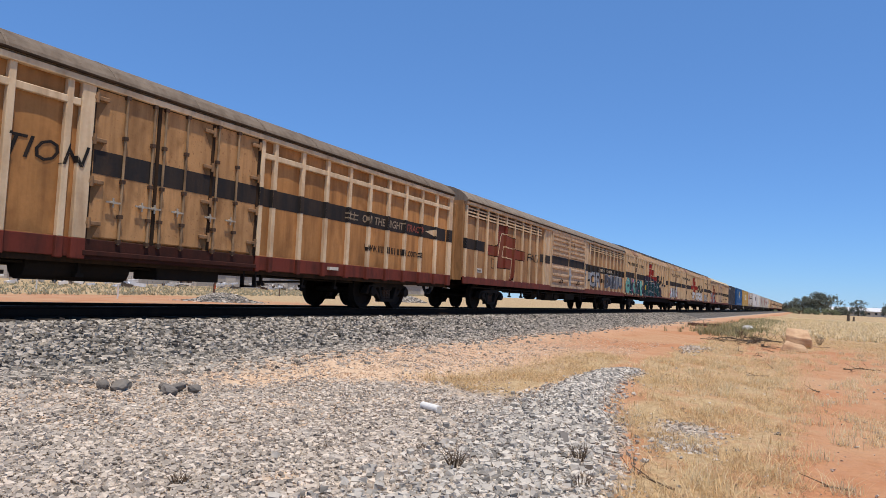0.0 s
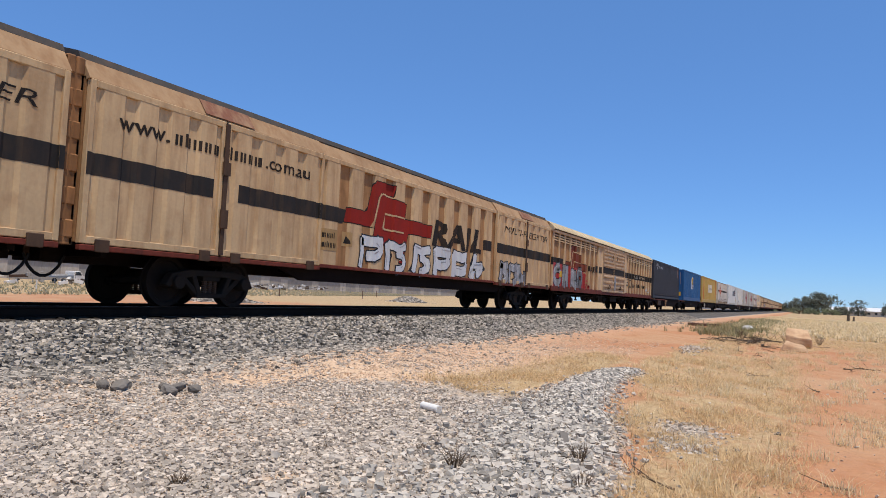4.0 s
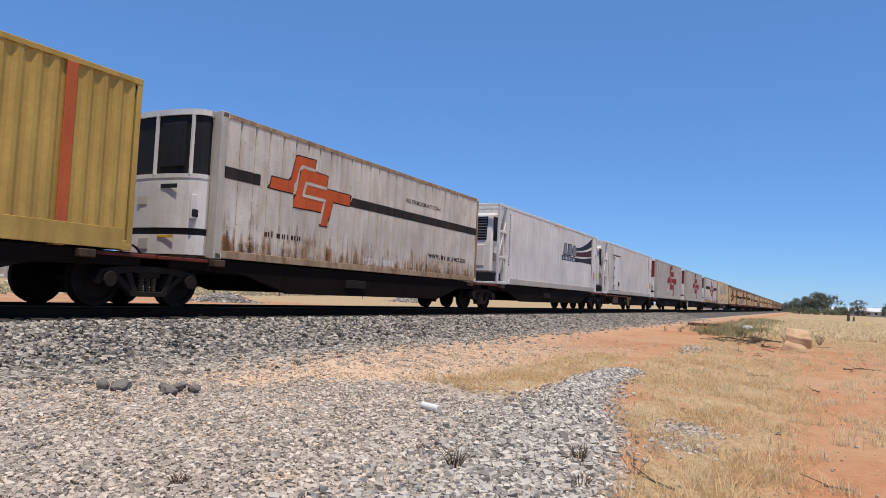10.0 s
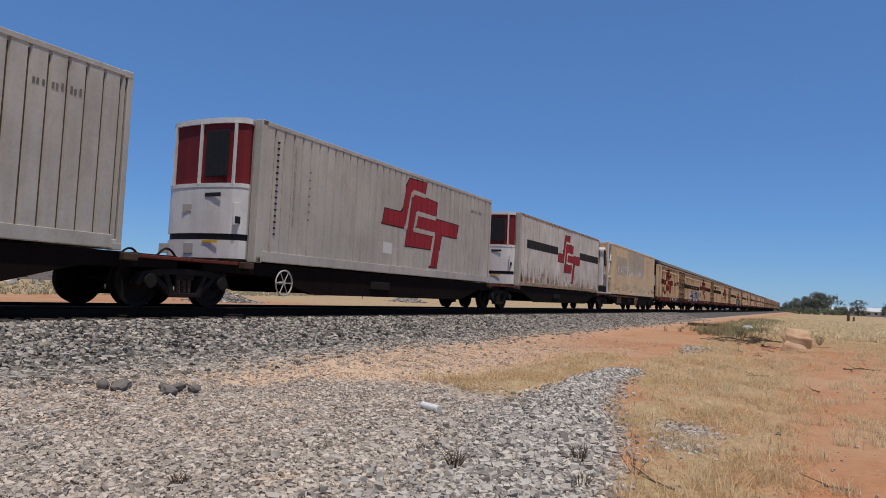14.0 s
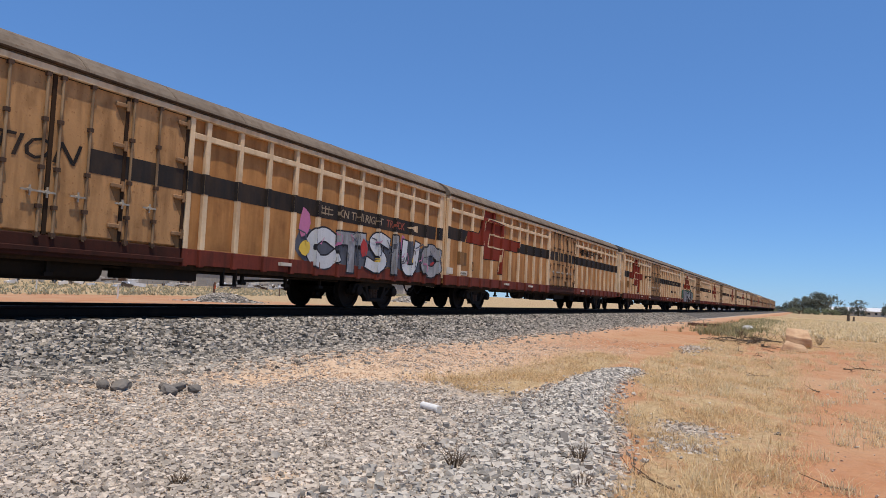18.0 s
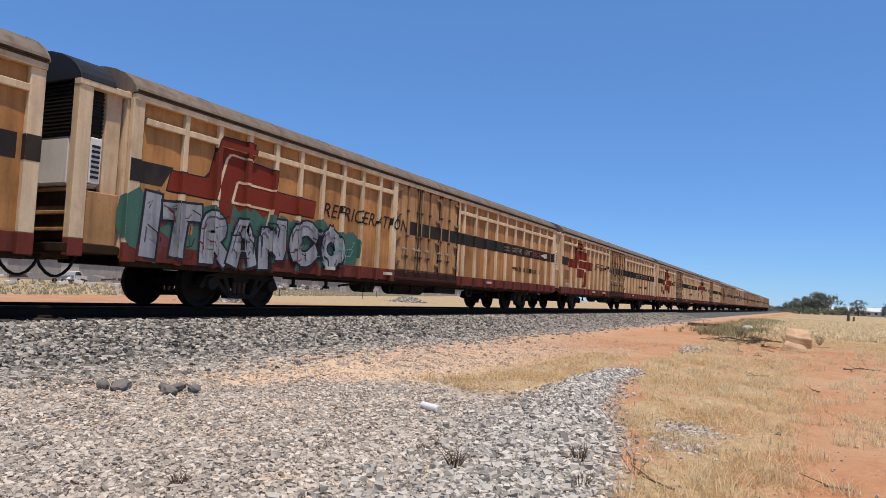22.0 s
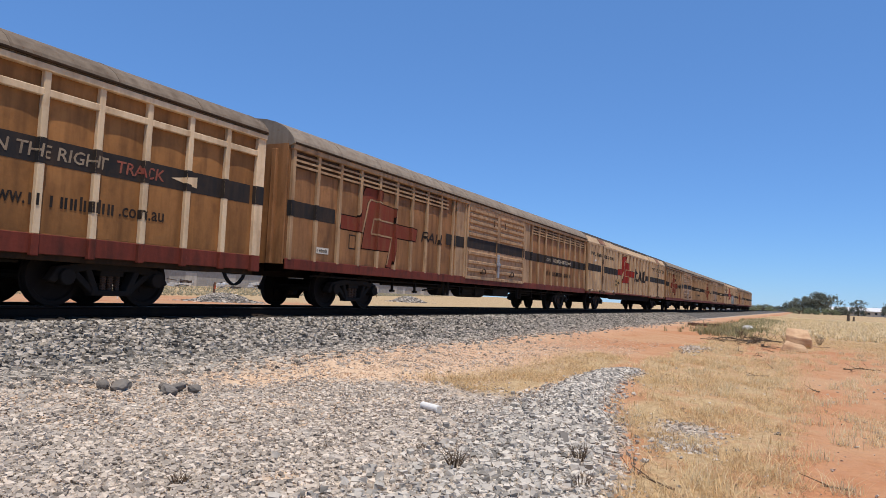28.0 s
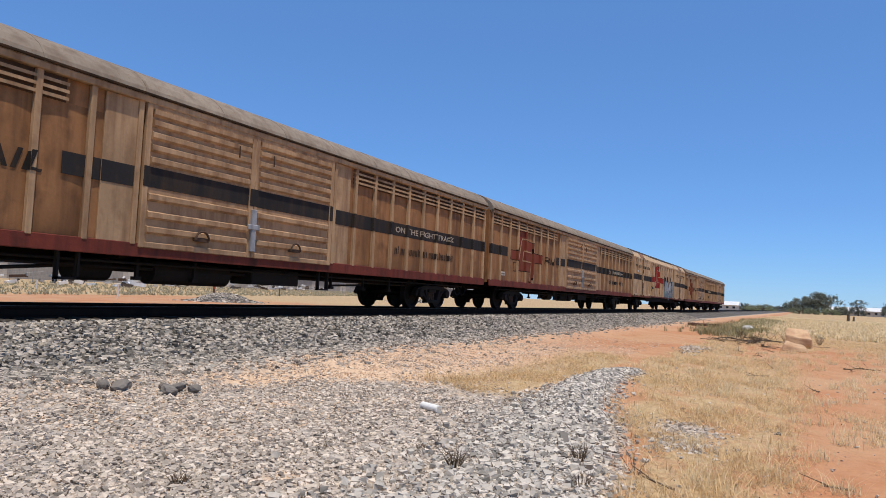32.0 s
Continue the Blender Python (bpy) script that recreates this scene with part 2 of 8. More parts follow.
def tinted(name, cols, rough=0.9, thin=False):
    """Loose pieces: each island takes its own shade between the colours given."""
    m, nd, lk, b = nodes_of(name)
    geo = nd.new("ShaderNodeNewGeometry")
    r = nd.new("ShaderNodeValToRGB")
    el = r.color_ramp.elements
    while len(el) < len(cols):
        el.new(0.5)
    for k, c in enumerate(cols):
        el[k].position = k / (len(cols) - 1)
        el[k].color = (*c, 1)
    lk.new(geo.outputs["Random Per Island"], r.inputs[0])
    co = nd.new("ShaderNodeTexCoord")
    n = nd.new("ShaderNodeTexNoise")
    n.inputs["Scale"].default_value, n.inputs["Detail"].default_value = 30, 3
    lk.new(co.outputs["Object"], n.inputs["Vector"])
    c = mix(nd, lk, 0.4, r.outputs[0], mix(nd, lk, n.outputs[0], (0.2, 0.2, 0.2), (0.8, 0.8, 0.8)), "OVERLAY")
    lk.new(c, b.inputs["Base Color"])
    b.inputs["Roughness"].default_value = rough
    b.inputs["Specular IOR Level"].default_value = 0.2
    if thin:
        tl = nd.new("ShaderNodeBsdfTranslucent")
        lk.new(c, tl.inputs["Color"])
        ms = nd.new("ShaderNodeMixShader")
        ms.inputs[0].default_value = 0.45
        lk.new(b.outputs[0], ms.inputs[1])
        lk.new(tl.outputs[0], ms.inputs[2])
        lk.new(ms.outputs[0], nd["Material Output"].inputs[0])
    return m


M["stones"] = tinted("ballast_stone", [(0.07, 0.06, 0.05), (0.18, 0.158, 0.13), (0.34, 0.295, 0.24), (0.53, 0.45, 0.365), (0.25, 0.22, 0.185)])
M["grass"] = tinted("dry_grass", [(0.43, 0.275, 0.125), (0.66, 0.465, 0.25), (0.80, 0.615, 0.37), (0.54, 0.365, 0.18), (0.68, 0.51, 0.31)], thin=True)
M["scrub"] = tinted("grey_green_scrub", [(0.24, 0.22, 0.10), (0.34, 0.30, 0.15), (0.44, 0.38, 0.22), (0.22, 0.23, 0.11)], thin=True)
M["verge"] = tinted("pale_verge", [(0.33, 0.29, 0.18), (0.44, 0.38, 0.25), (0.50, 0.43, 0.29), (0.30, 0.29, 0.17)], thin=True)
M["twig"] = tinted("dead_twig", [(0.085, 0.058, 0.038), (0.17, 0.115, 0.072), (0.12, 0.08, 0.055)])


def ground_material():
    m, nd, lk, b = nodes_of("earth")
    co = nd.new("ShaderNodeTexCoord")
    at = nd.new("ShaderNodeVertexColor")
    at.layer_name = "cover"
    sep = nd.new("ShaderNodeSeparateColor")
    lk.new(at.outputs[0], sep.inputs[0])

    def noise_at(scale, detail=6, rough=0.6):
        n = nd.new("ShaderNodeTexNoise")
        n.inputs["Scale"].default_value, n.inputs["Detail"].default_value, n.inputs["Roughness"].default_value = scale, detail, rough
        lk.new(co.outputs["Object"], n.inputs["Vector"])
        return n.outputs[0]
    big, mid, fine = noise_at(0.35), noise_at(2.2), noise_at(16)
    vor = nd.new("ShaderNodeTexVoronoi")
    vor.inputs["Scale"].default_value = 26
    lk.new(co.outputs["Object"], vor.inputs["Vector"])
    dirt = mix(nd, lk, ramp_between(nd, lk, mid, 0.35, 0.7), (0.40, 0.165, 0.072), (0.47, 0.235, 0.12))
    dirt = mix(nd, lk, ramp_between(nd, lk, big, 0.4, 0.65), dirt, (0.47, 0.275, 0.15))
    tan = mix(nd, lk, ramp_between(nd, lk, fine, 0.3, 0.75), (0.54, 0.36, 0.225), (0.71, 0.52, 0.355))
    dirt = mix(nd, lk, sep.outputs[2], dirt, tan)
    straw = mix(nd, lk, ramp_between(nd, lk, fine, 0.35, 0.7), (0.36, 0.235, 0.115), (0.52, 0.38, 0.215))
    sv = nd.new("ShaderNodeSeparateColor")
    lk.new(vor.outputs["Color"], sv.inputs[0])
    grav = mix(nd, lk, sv.outputs[0], (0.24, 0.205, 0.17), (0.52, 0.44, 0.36))
    grav = mix(nd, lk, ramp_between(nd, lk, mid, 0.5, 0.75), grav, (0.48, 0.36, 0.25))

    def mask(ch, spread=0.5):
        a = nd.new("ShaderNodeMath")
        a.operation = "MULTIPLY_ADD"
        lk.new(mid, a.inputs[0])
        a.inputs[1].default_value = spread * 2
        s = nd.new("ShaderNodeMath")
        s.operation = "SUBTRACT"
        lk.new(sep.outputs[ch], s.inputs[0])
        s.inputs[1].default_value = spread
        lk.new(s.outputs[0], a.inputs[2])
        return ramp_between(nd, lk, a.outputs[0], 0.35, 0.65)
    col = mix(nd, lk, mask(1), dirt, straw)
    col = mix(nd, lk, mask(0), col, grav)
    col = mix(nd, lk, 0.35, col, mix(nd, lk, fine, (0.2, 0.2, 0.2), (0.8, 0.8, 0.8)), "OVERLAY")
    lk.new(col, b.inputs["Base Color"])
    b.inputs["Roughness"].default_value = 0.95
    b.inputs["Specular IOR Level"].default_value = 0.15
    bp = nd.new("ShaderNodeBump")
    bp.inputs["Strength"].default_value, bp.inputs["Distance"].default_value = 0.6, 0.03
    lk.new(fine, bp.inputs["Height"])
    lk.new(bp.outputs[0], b.inputs["Normal"])
    return m


M["earth"] = ground_material()


# ---- mesh helpers ----
class Shape:
    """Collects corners and faces for one mesh."""

    def __init__(self):
        self.v, self.f = [], []

    def box(self, x0, x1, y0, y1, z0, z1):
        n = len(self.v)
        self.v += [(x, y, z) for x in (x0, x1) for y in (y0, y1) for z in (z0, z1)]
        self.f += [tuple(n + k for k in q) for q in ((0, 1, 3, 2), (4, 6, 7, 5), (0, 4, 5, 1), (2, 3, 7, 6), (0, 2, 6, 4), (1, 5, 7, 3))]
        return self

    def prism(self, poly, axis, a, b):
        """A polygon pushed along an axis from a to b; poly in the two other axes, in order."""
        n, k = len(self.v), len(poly)
        for c in (a, b):
            for p, q in poly:
                self.v.append({"x": (c, p, q), "y": (p, c, q), "z": (p, q, c)}[axis])
        self.f.append(tuple(range(n + k - 1, n - 1, -1)))
        self.f.append(tuple(range(n + k, n + 2 * k)))
        self.f += [(n + i, n + (i + 1) % k, n + k + (i + 1) % k, n + k + i) for i in range(k)]
        return self

    def tube(self, p, q, r, sides=8, r2=None):
        p, q = Vector(p), Vector(q)
        d = (q - p).normalized()
        a = d.orthogonal().normalized()
        b = d.cross(a)
        n = len(self.v)
        for c, rad in ((p, r), (q, r if r2 is None else r2)):
            for i in range(sides):
                t = 2 * math.pi * i / sides
                self.v.append(tuple(c + (a * math.cos(t) + b * math.sin(t)) * rad))
        self.f += [(n + i, n + (i + 1) % sides, n + sides + (i + 1) % sides, n + sides + i) for i in range(sides)]
        self.f += [tuple(range(n + sides - 1, n - 1, -1)), tuple(range(n + sides, n + 2 * sides))]
        return self

    def spun(self, profile, c, sides=24):
        """A profile of (y, radius) spun about the y axis through c."""
        n, k = len(self.v), len(profile)
        for i in range(sides):
            t = 2 * math.pi * i / sides
            for y, r in profile:
                self.v.append((c[0] + r * math.cos(t), c[1] + y, c[2] + r * math.sin(t)))
        for i in range(sides):
            j = (i + 1) % sides
            self.f += [(n + i * k + m, n + i * k + m + 1, n + j * k + m + 1, n + j * k + m) for m in range(k - 1)]
        return self

    def mesh(self, name, material):
        me = bpy.data.meshes.new(name)
        me.from_pydata(self.v, [], self.f)
        bm = bmesh.new()
        bm.from_mesh(me)
        bmesh.ops.recalc_face_normals(bm, faces=bm.faces)
        bm.to_mesh(me)
        bm.free()
        me.materials.append(material)
        return me


def bevelled(shape, width):
    """The same shape with its edges broken."""
    me = bpy.data.meshes.new("tmp")
    me.from_pydata(shape.v, [], shape.f)
    bm = bmesh.new()
    bm.from_mesh(me)
    bmesh.ops.recalc_face_normals(bm, faces=bm.faces)
    bmesh.ops.bevel(bm, geom=bm.edges[:], offset=width, segments=1, affect="EDGES")
    bm.verts.index_update()
    out = Shape()
    out.v = [tuple(v.co) for v in bm.verts]
    out.f = [tuple(v.index for v in f.verts) for f in bm.faces]
    bm.free()
    bpy.data.meshes.remove(me)
    return out


def part(name, shape, material, parent, label="", at=None):
    """Links a shape or a ready mesh as one object under a thing or a part."""
    me = shape if isinstance(shape, bpy.types.Mesh) else shape.mesh(name, M[material])
    ob = new(name, me)
    ob.parent = parent
    if at is not None:
        ob.location = at
    if label:
        tagged(ob, label)
    return ob


def thing(name, label, category, at=(0, 0, 0), group="", kind=""):
    ob = new(name)
    ob.location = at
    return tagged(ob, label, category, group, kind)


CACHE = {}


def shared(key, build, material):
    """One mesh for all alike pieces."""
    if key not in CACHE:
        CACHE[key] = build().mesh(key.split("|")[0], M[material])
    return CACHE[key]


# ---- painted marks that follow a ribbed wall ----
def cut(poly, axis, lo, hi):
    """The part of a convex polygon between lo and hi along an axis."""
    for sign, lim in ((1, lo), (-1, -hi)):
        out = []
        for i, p in enumerate(poly):
            q = poly[(i + 1) % len(poly)]
            a, b = sign * p[axis] - lim, sign * q[axis] - lim
            if a >= 0:
                out.append(p)
            if (a > 0 > b) or (a < 0 < b):
                t = a / (a - b)
                out.append((p[0] + (q[0] - p[0]) * t, p[1] + (q[1] - p[1]) * t))
        poly = out
        if len(poly) < 3:
            return []
    return poly


def mark(name, polys, wall, material, parent, label="", lift=0.004, fan=0.0006):
    """Paint on a wall, over the ribs and their flanks. polys: convex polygons of (x, z); wall: bands of (z0, z1, strips of (x0, x1, y0, y1))."""
    if name == "company_emblem":
        grown = [hull([(x + g * math.cos(t), z + g * math.sin(t)) for x, z in p for t in (0.4, 1.97, 3.54, 5.11) for g in (0.028,)]) for p in polys]
        mark("emblem_edge", grown, wall, "under" if material == "logo_faded" else "letter", parent, "", lift - 0.004)
    sh = Shape()
    for num, poly in enumerate(polys):
        up = lift + fan * (num % 6)
        px0, px1 = min(p[0] for p in poly), max(p[0] for p in poly)
        for z0, z1, strips in wall:
            band = cut(poly, 1, z0, z1)
            if not band:
                continue
            before = None
            for x0, x1, y0, y1 in strips:
                step, before = before, y1
                if x1 <= px0 or x0 >= px1:
                    continue
                if step is not None and y0 < step - 0.02 and x0 > px0:
                    edge = cut(band, 0, x0 - 0.0005, x0 + 0.0005)
                    if len(edge) > 2:
                        za, zb = min(p[1] for p in edge), max(p[1] for p in edge)
                        n, xf = len(sh.v), x0 - 0.002 - 0.3 * up
                        sh.v += [(xf, step - 0.001, za), (xf, y0 - up, za), (xf, y0 - up, zb), (xf, step - 0.001, zb)]
                        sh.f.append((n, n + 1, n + 2, n + 3))
                bit = cut(band, 0, x0, x1)
                if len(bit) < 3:
                    continue
                n = len(sh.v)
                sh.v += [(x, y0 + (y1 - y0) * (x - x0) / (x1 - x0) - up, z) for x, z in bit]
                sh.f.append(tuple(range(n, n + len(bit))))
    if sh.v:
        return part(name, sh, material, parent, label)


def flat_wall(x0, x1, y):
    return [(-9, 9, [(x0 - 5, x1 + 5, y, y)])]


BAY_CURVE = [0.6 * math.sin(math.pi * k / 6) ** 0.6 + 0.4 * math.sin(math.pi * k / 6) for k in range(7)]


def ribbed_wall(x0, x1, y, ribs, half, proud, band=None, bulge=0.0, broad=()):
    """Bands of strips of a wall with proud ribs; with bulge, the bays between near ribs are pressed outwards."""
    strips, x = [], x0 - 5
    for r in ribs:
        h, p = (0.115, proud + 0.004) if r in broad else (half, proud)
        w = r - h - x
        if bulge and 0 < w < 1.2:
            strips += [(x + w * k / 6, x + w * (k + 1) / 6, y - bulge * BAY_CURVE[k], y - bulge * BAY_CURVE[k + 1]) for k in range(6)]
        else:
            strips.append((x, r - h, y, y))
        strips.append((r - h, r + h, y - p, y - p))
        x = r + h
    strips.append((x, x1 + 5, y, y))
    if not band:
        return [(-9, 9, strips)]
    return [(-9, band[0], strips), (band[0], band[1], [(x0 - 5, x1 + 5, y - proud, y - proud)]), (band[1], 9, strips)]


def rect(x0, x1, z0, z1):
    return [(x0, z0), (x1, z0), (x1, z1), (x0, z1)]


LETTERS = {}


def word(text, x0, x1, z0, z1, slant=0.0, fat=0.012):
    """Triangles of a word in the built-in font, fitted to the field given."""
    key = (text, slant, fat)
    if key not in LETTERS:
        cu = bpy.data.curves.new("t", "FONT")
        cu.body, cu.shear, cu.resolution_u, cu.offset = text, slant, 2, fat
        ob = bpy.data.objects.new("t", cu)
        me = bpy.data.meshes.new_from_object(ob)
        bm = bmesh.new()
        bm.from_mesh(me)
        bmesh.ops.triangulate(bm, faces=bm.faces)
        LETTERS[key] = [[(v.co.x, v.co.y) for v in f.verts] for f in bm.faces]
        bm.free()
        bpy.data.objects.remove(ob)
        bpy.data.meshes.remove(me)
        bpy.data.curves.remove(cu)
    tris = LETTERS[key]
    xs, ys = [p[0] for t in tris for p in t], [p[1] for t in tris for p in t]
    a, b, c, d = min(xs), max(xs), min(ys), max(ys)
    out = []
    for t in tris:
        q = [(x0 + (p[0] - a) / (b - a) * (x1 - x0), z0 + (p[1] - c) / (d - c) * (z1 - z0)) for p in t]
        out.append(q)
    return out


def bars(x0, x1, z0, z1, count, rng):
    """Writing that cannot be read, as plain bars."""
    w, h, out = (x1 - x0) / count, z1 - z0, []
    for k in range(count):
        x, t = x0 + k * w, 0.27 * w
        tall = rng.choice((0.78, 0.78, 1.0))
        out.append(rect(x, x + t, z0, z0 + h * tall))
        if rng.random() < 0.85:
            out.append(rect(x + 0.42 * w, x + 0.42 * w + t, z0, z0 + h * 0.78))
    return out


def emblem(x, z, w, h, gap=0.0):
    """The three interlocked angular bands of the company mark, in a field w by h from its lower left corner: (fill, keyline)."""
    def at(p):
        return [(x + a * w, z + b * h) for a, b in p]
    fill = [
        [(0.02, 0.58), (0.20, 0.58), (0.22, 0.41), (0.00, 0.414)],
        [(0.20, 0.58), (0.225, 0.60), (0.315, 0.80), (0.27, 0.41), (0.22, 0.41)],
        [(0.225, 0.60), (0.27, 0.94), (0.29, 0.99), (0.35, 0.86), (0.315, 0.80)],
        [(0.29, 0.99), (0.51, 1.00), (0.50, 0.86), (0.35, 0.86)],
        [(0.34, 0.84), (0.67, 0.80), (0.657, 0.614), (0.42, 0.62), (0.32, 0.72)],
        [(0.33, 0.82), (0.42, 0.62), (0.385, 0.42), (0.37, 0.21), (0.27, 0.21)],
        [(0.27, 0.21), (0.33, 0.42), (0.66, 0.41), (0.615, 0.214)],
        [(0.40, 0.605), (1.00, 0.586), (0.985, 0.414), (0.375, 0.42)],
        [(0.645, 0.43), (0.71, 0.43), (0.65, 0.00), (0.58, 0.00)],
    ]
    line = [
        [(0.265, 0.41), (0.281, 0.41), (0.336, 0.80), (0.320, 0.80)],
        [(0.320, 0.80), (0.336, 0.80), (0.360, 0.845), (0.345, 0.858)],
        [(0.345, 0.84), (0.360, 0.86), (0.50, 0.848), (0.50, 0.830)],
        [(0.395, 0.600), (0.410, 0.625), (0.657, 0.612), (0.655, 0.594)],
        [(0.368, 0.42), (0.384, 0.42), (0.411, 0.61), (0.395, 0.61)],
        [(0.370, 0.402), (0.375, 0.425), (0.650, 0.415), (0.645, 0.394)],
        [(0.634, 0.40), (0.650, 0.41), (0.600, 0.03), (0.584, 0.03)],
    ]
    lines = [at(p) for p in line]
    if gap:
        fill[-1] = [(0.645, 0.43), (0.755, 0.43), (0.695, 0.00), (0.60, 0.00)]
        lines = [hull([(a + gap * math.cos(t), b + gap * math.sin(t)) for a, b in p for t in (0.4, 1.97, 3.54, 5.11)]) for p in lines]
    return [at(p) for p in fill], lines


def blob(cx, cz, rx, rz, rng, k=9):
    return [(cx + rx * math.cos(2 * math.pi * i / k) * rng.uniform(0.8, 1.1), cz + rz * math.sin(2 * math.pi * i / k) * rng.uniform(0.8, 1.1)) for i in range(k)]


def hull(poly):
    p = sorted(set(poly))
    def half(q):
        o = []
        for s in q:
            while len(o) > 1 and (o[-1][0] - o[-2][0]) * (s[1] - o[-2][1]) - (o[-1][1] - o[-2][1]) * (s[0] - o[-2][0]) <= 0:
                o.pop()
            o.append(s)
        return o
    a, b = half(p), half(p[::-1])
    return a[:-1] + b[:-1]


def block_letters(parent, wall, text, x0, x1, z0, z1, fill, edge):
    """Fat sprayed block letters with an outline."""
    g = 0.05
    mark("sprayed_edge", word(text, x0 - g, x1 + g, z0 - g, z1 + g, 0.0, 0.10), wall, edge, parent, "", 0.010)
    mark("sprayed_fill", word(text, x0, x1, z0, z1, 0.0, 0.035), wall, fill, parent, "", 0.016)


GLYPHS = {
    "C": [[(0.92, 0.80), (0.62, 0.97), (0.22, 0.80), (0.12, 0.42), (0.32, 0.08), (0.72, 0.05), (0.95, 0.25)]],
    "D": [[(0.22, 0.05), (0.2, 0.95), (0.62, 0.92), (0.9, 0.6), (0.82, 0.2), (0.5, 0.04), (0.22, 0.06)]],
    "E": [[(0.88, 0.92), (0.35, 0.95), (0.15, 0.72), (0.45, 0.55), (0.7, 0.53)], [(0.45, 0.55), (0.14, 0.38), (0.28, 0.06), (0.9, 0.08)]],
    "H": [[(0.18, 0.0), (0.22, 1.0)], [(0.82, 0.0), (0.78, 1.0)], [(0.2, 0.45), (0.8, 0.52)]],
    "I": [[(0.45, 0.0), (0.55, 1.0)]],
    "L": [[(0.25, 1.0), (0.22, 0.1), (0.85, 0.08)]],
    "N": [[(0.15, 0.0), (0.16, 0.95), (0.84, 0.06), (0.86, 1.0)]],
    "O": [[(0.5, 0.97), (0.15, 0.75), (0.12, 0.3), (0.5, 0.04), (0.88, 0.3), (0.86, 0.75), (0.5, 0.97)]],
    "P": [[(0.2, 0.0), (0.2, 0.95), (0.78, 0.92), (0.82, 0.55), (0.25, 0.45)]],
    "Q": [[(0.5, 0.97), (0.15, 0.75), (0.12, 0.3), (0.5, 0.04), (0.86, 0.3), (0.86, 0.75), (0.5, 0.97)], [(0.6, 0.3), (1.0, 0.0)]],
    "R": [[(0.2, 0.0), (0.2, 0.95), (0.75, 0.9), (0.75, 0.55), (0.3, 0.48), (0.9, 0.0)]],
    "S": [[(0.88, 0.85), (0.5, 0.98), (0.14, 0.78), (0.5, 0.52), (0.86, 0.25), (0.5, 0.02), (0.1, 0.15)]],
    "T": [[(0.05, 0.9), (0.95, 0.95)], [(0.5, 0.9), (0.45, 0.0)]],
    "A": [[(0.1, 0.0), (0.45, 0.98), (0.9, 0.0)], [(0.25, 0.35), (0.75, 0.35)]],
    "U": [[(0.15, 1.0), (0.16, 0.25), (0.5, 0.03), (0.82, 0.25), (0.86, 1.0)]],
    "Z": [[(0.1, 0.92), (0.88, 0.95), (0.12, 0.08), (0.92, 0.08)]],
}


def rounded(path):
    for k in range(2):
        out = [path[0]]
        for (a, b), (c, d) in zip(path, path[1:]):
            out += [(0.75 * a + 0.25 * c, 0.75 * b + 0.25 * d), (0.25 * a + 0.75 * c, 0.25 * b + 0.75 * d)]
        path = out + [path[-1]]
    return path


def fat_line(path, r):
    """Abutting pieces of a mitred stroke of half width r, with blunt ends."""
    p = [Vector(q) for q in path]
    d = [(b - a).normalized() for a, b in zip(p, p[1:])]
    sides = []
    for k, q in enumerate(p):
        a, b = d[max(0, k - 1)], d[min(len(d) - 1, k)]
        m = (a + b) / 2
        n = Vector((-m.y, m.x)) / max(0.35, m.length_squared)
        q = q - d[0] * r if k == 0 else q + d[-1] * r if k == len(p) - 1 else q
        sides.append((q - n * r, q + n * r))
    return [[tuple(a), tuple(b), tuple(e), tuple(c)] for (a, c), (b, e) in zip(sides, sides[1:])]


def throw_up(parent, wall, text, xs, z0, z1, fat, edge, fills, seed, rim=0.035, glint=None, lift=0.010):
    """Fat round sprayed letters that overlap; xs: where each letter begins, and the end."""
    rng = random.Random(seed)
    for k, ch in enumerate(text):
        a, b = xs[k], xs[k + 1] + 0.06
        lo, hi, lean = z0 + rng.uniform(-0.05, 0.06), z1 + rng.uniform(-0.12, 0.06), rng.uniform(-0.10, 0.10)
        r = fat * rng.uniform(0.9, 1.1)
        a, b = a - 0.04, b + 0.04
        strokes = [rounded([(a + r + (p + lean * (q - 0.5)) * (b - a - 2 * r), lo + r + q * (hi - lo - 2 * r)) for p, q in path]) for path in GLYPHS[ch]]
        up = lift + 0.006 * k
        for m, st in enumerate(strokes):
            mark("sprayed_edge", fat_line(st, r + rim), wall, edge, parent, "", up + 0.0008 * m, 0.0003)
            mark("sprayed_fill", fat_line(st, r), wall, fills[k % len(fills)], parent, "", up + 0.0032 + 0.0008 * m, 0.0003)
        if glint:
            mark("sprayed_shine", fat_line([(x - r * 0.45, z + r * 0.3) for x, z in strokes[0][1:max(3, len(strokes[0]) // 2)]], 0.014), wall, glint, parent, "", up + 0.0068, 0.0003)


def cracks(parent, wall, x0, x1, z0, z1, material, seed, count, lift):
    """Short thin strokes over a sprayed piece."""
    rng = random.Random(seed)
    for k in range(count):
        x, z, a, ln = rng.uniform(x0, x1), rng.uniform(z0, z1), rng.choice((0.3, 1.3, 1.6, 1.9)) + rng.uniform(-0.3, 0.3), rng.uniform(0.12, 0.4)
        path = [(x, z), (x + ln * 0.5 * math.cos(a), z + ln * 0.5 * math.sin(a)), (x + ln * math.cos(a + 0.5), min(z1, z + ln * math.sin(a + 0.5)))]
        mark("sprayed_line", fat_line(path, rng.uniform(0.008, 0.018)), wall, material, parent, "", lift, 0.0003)


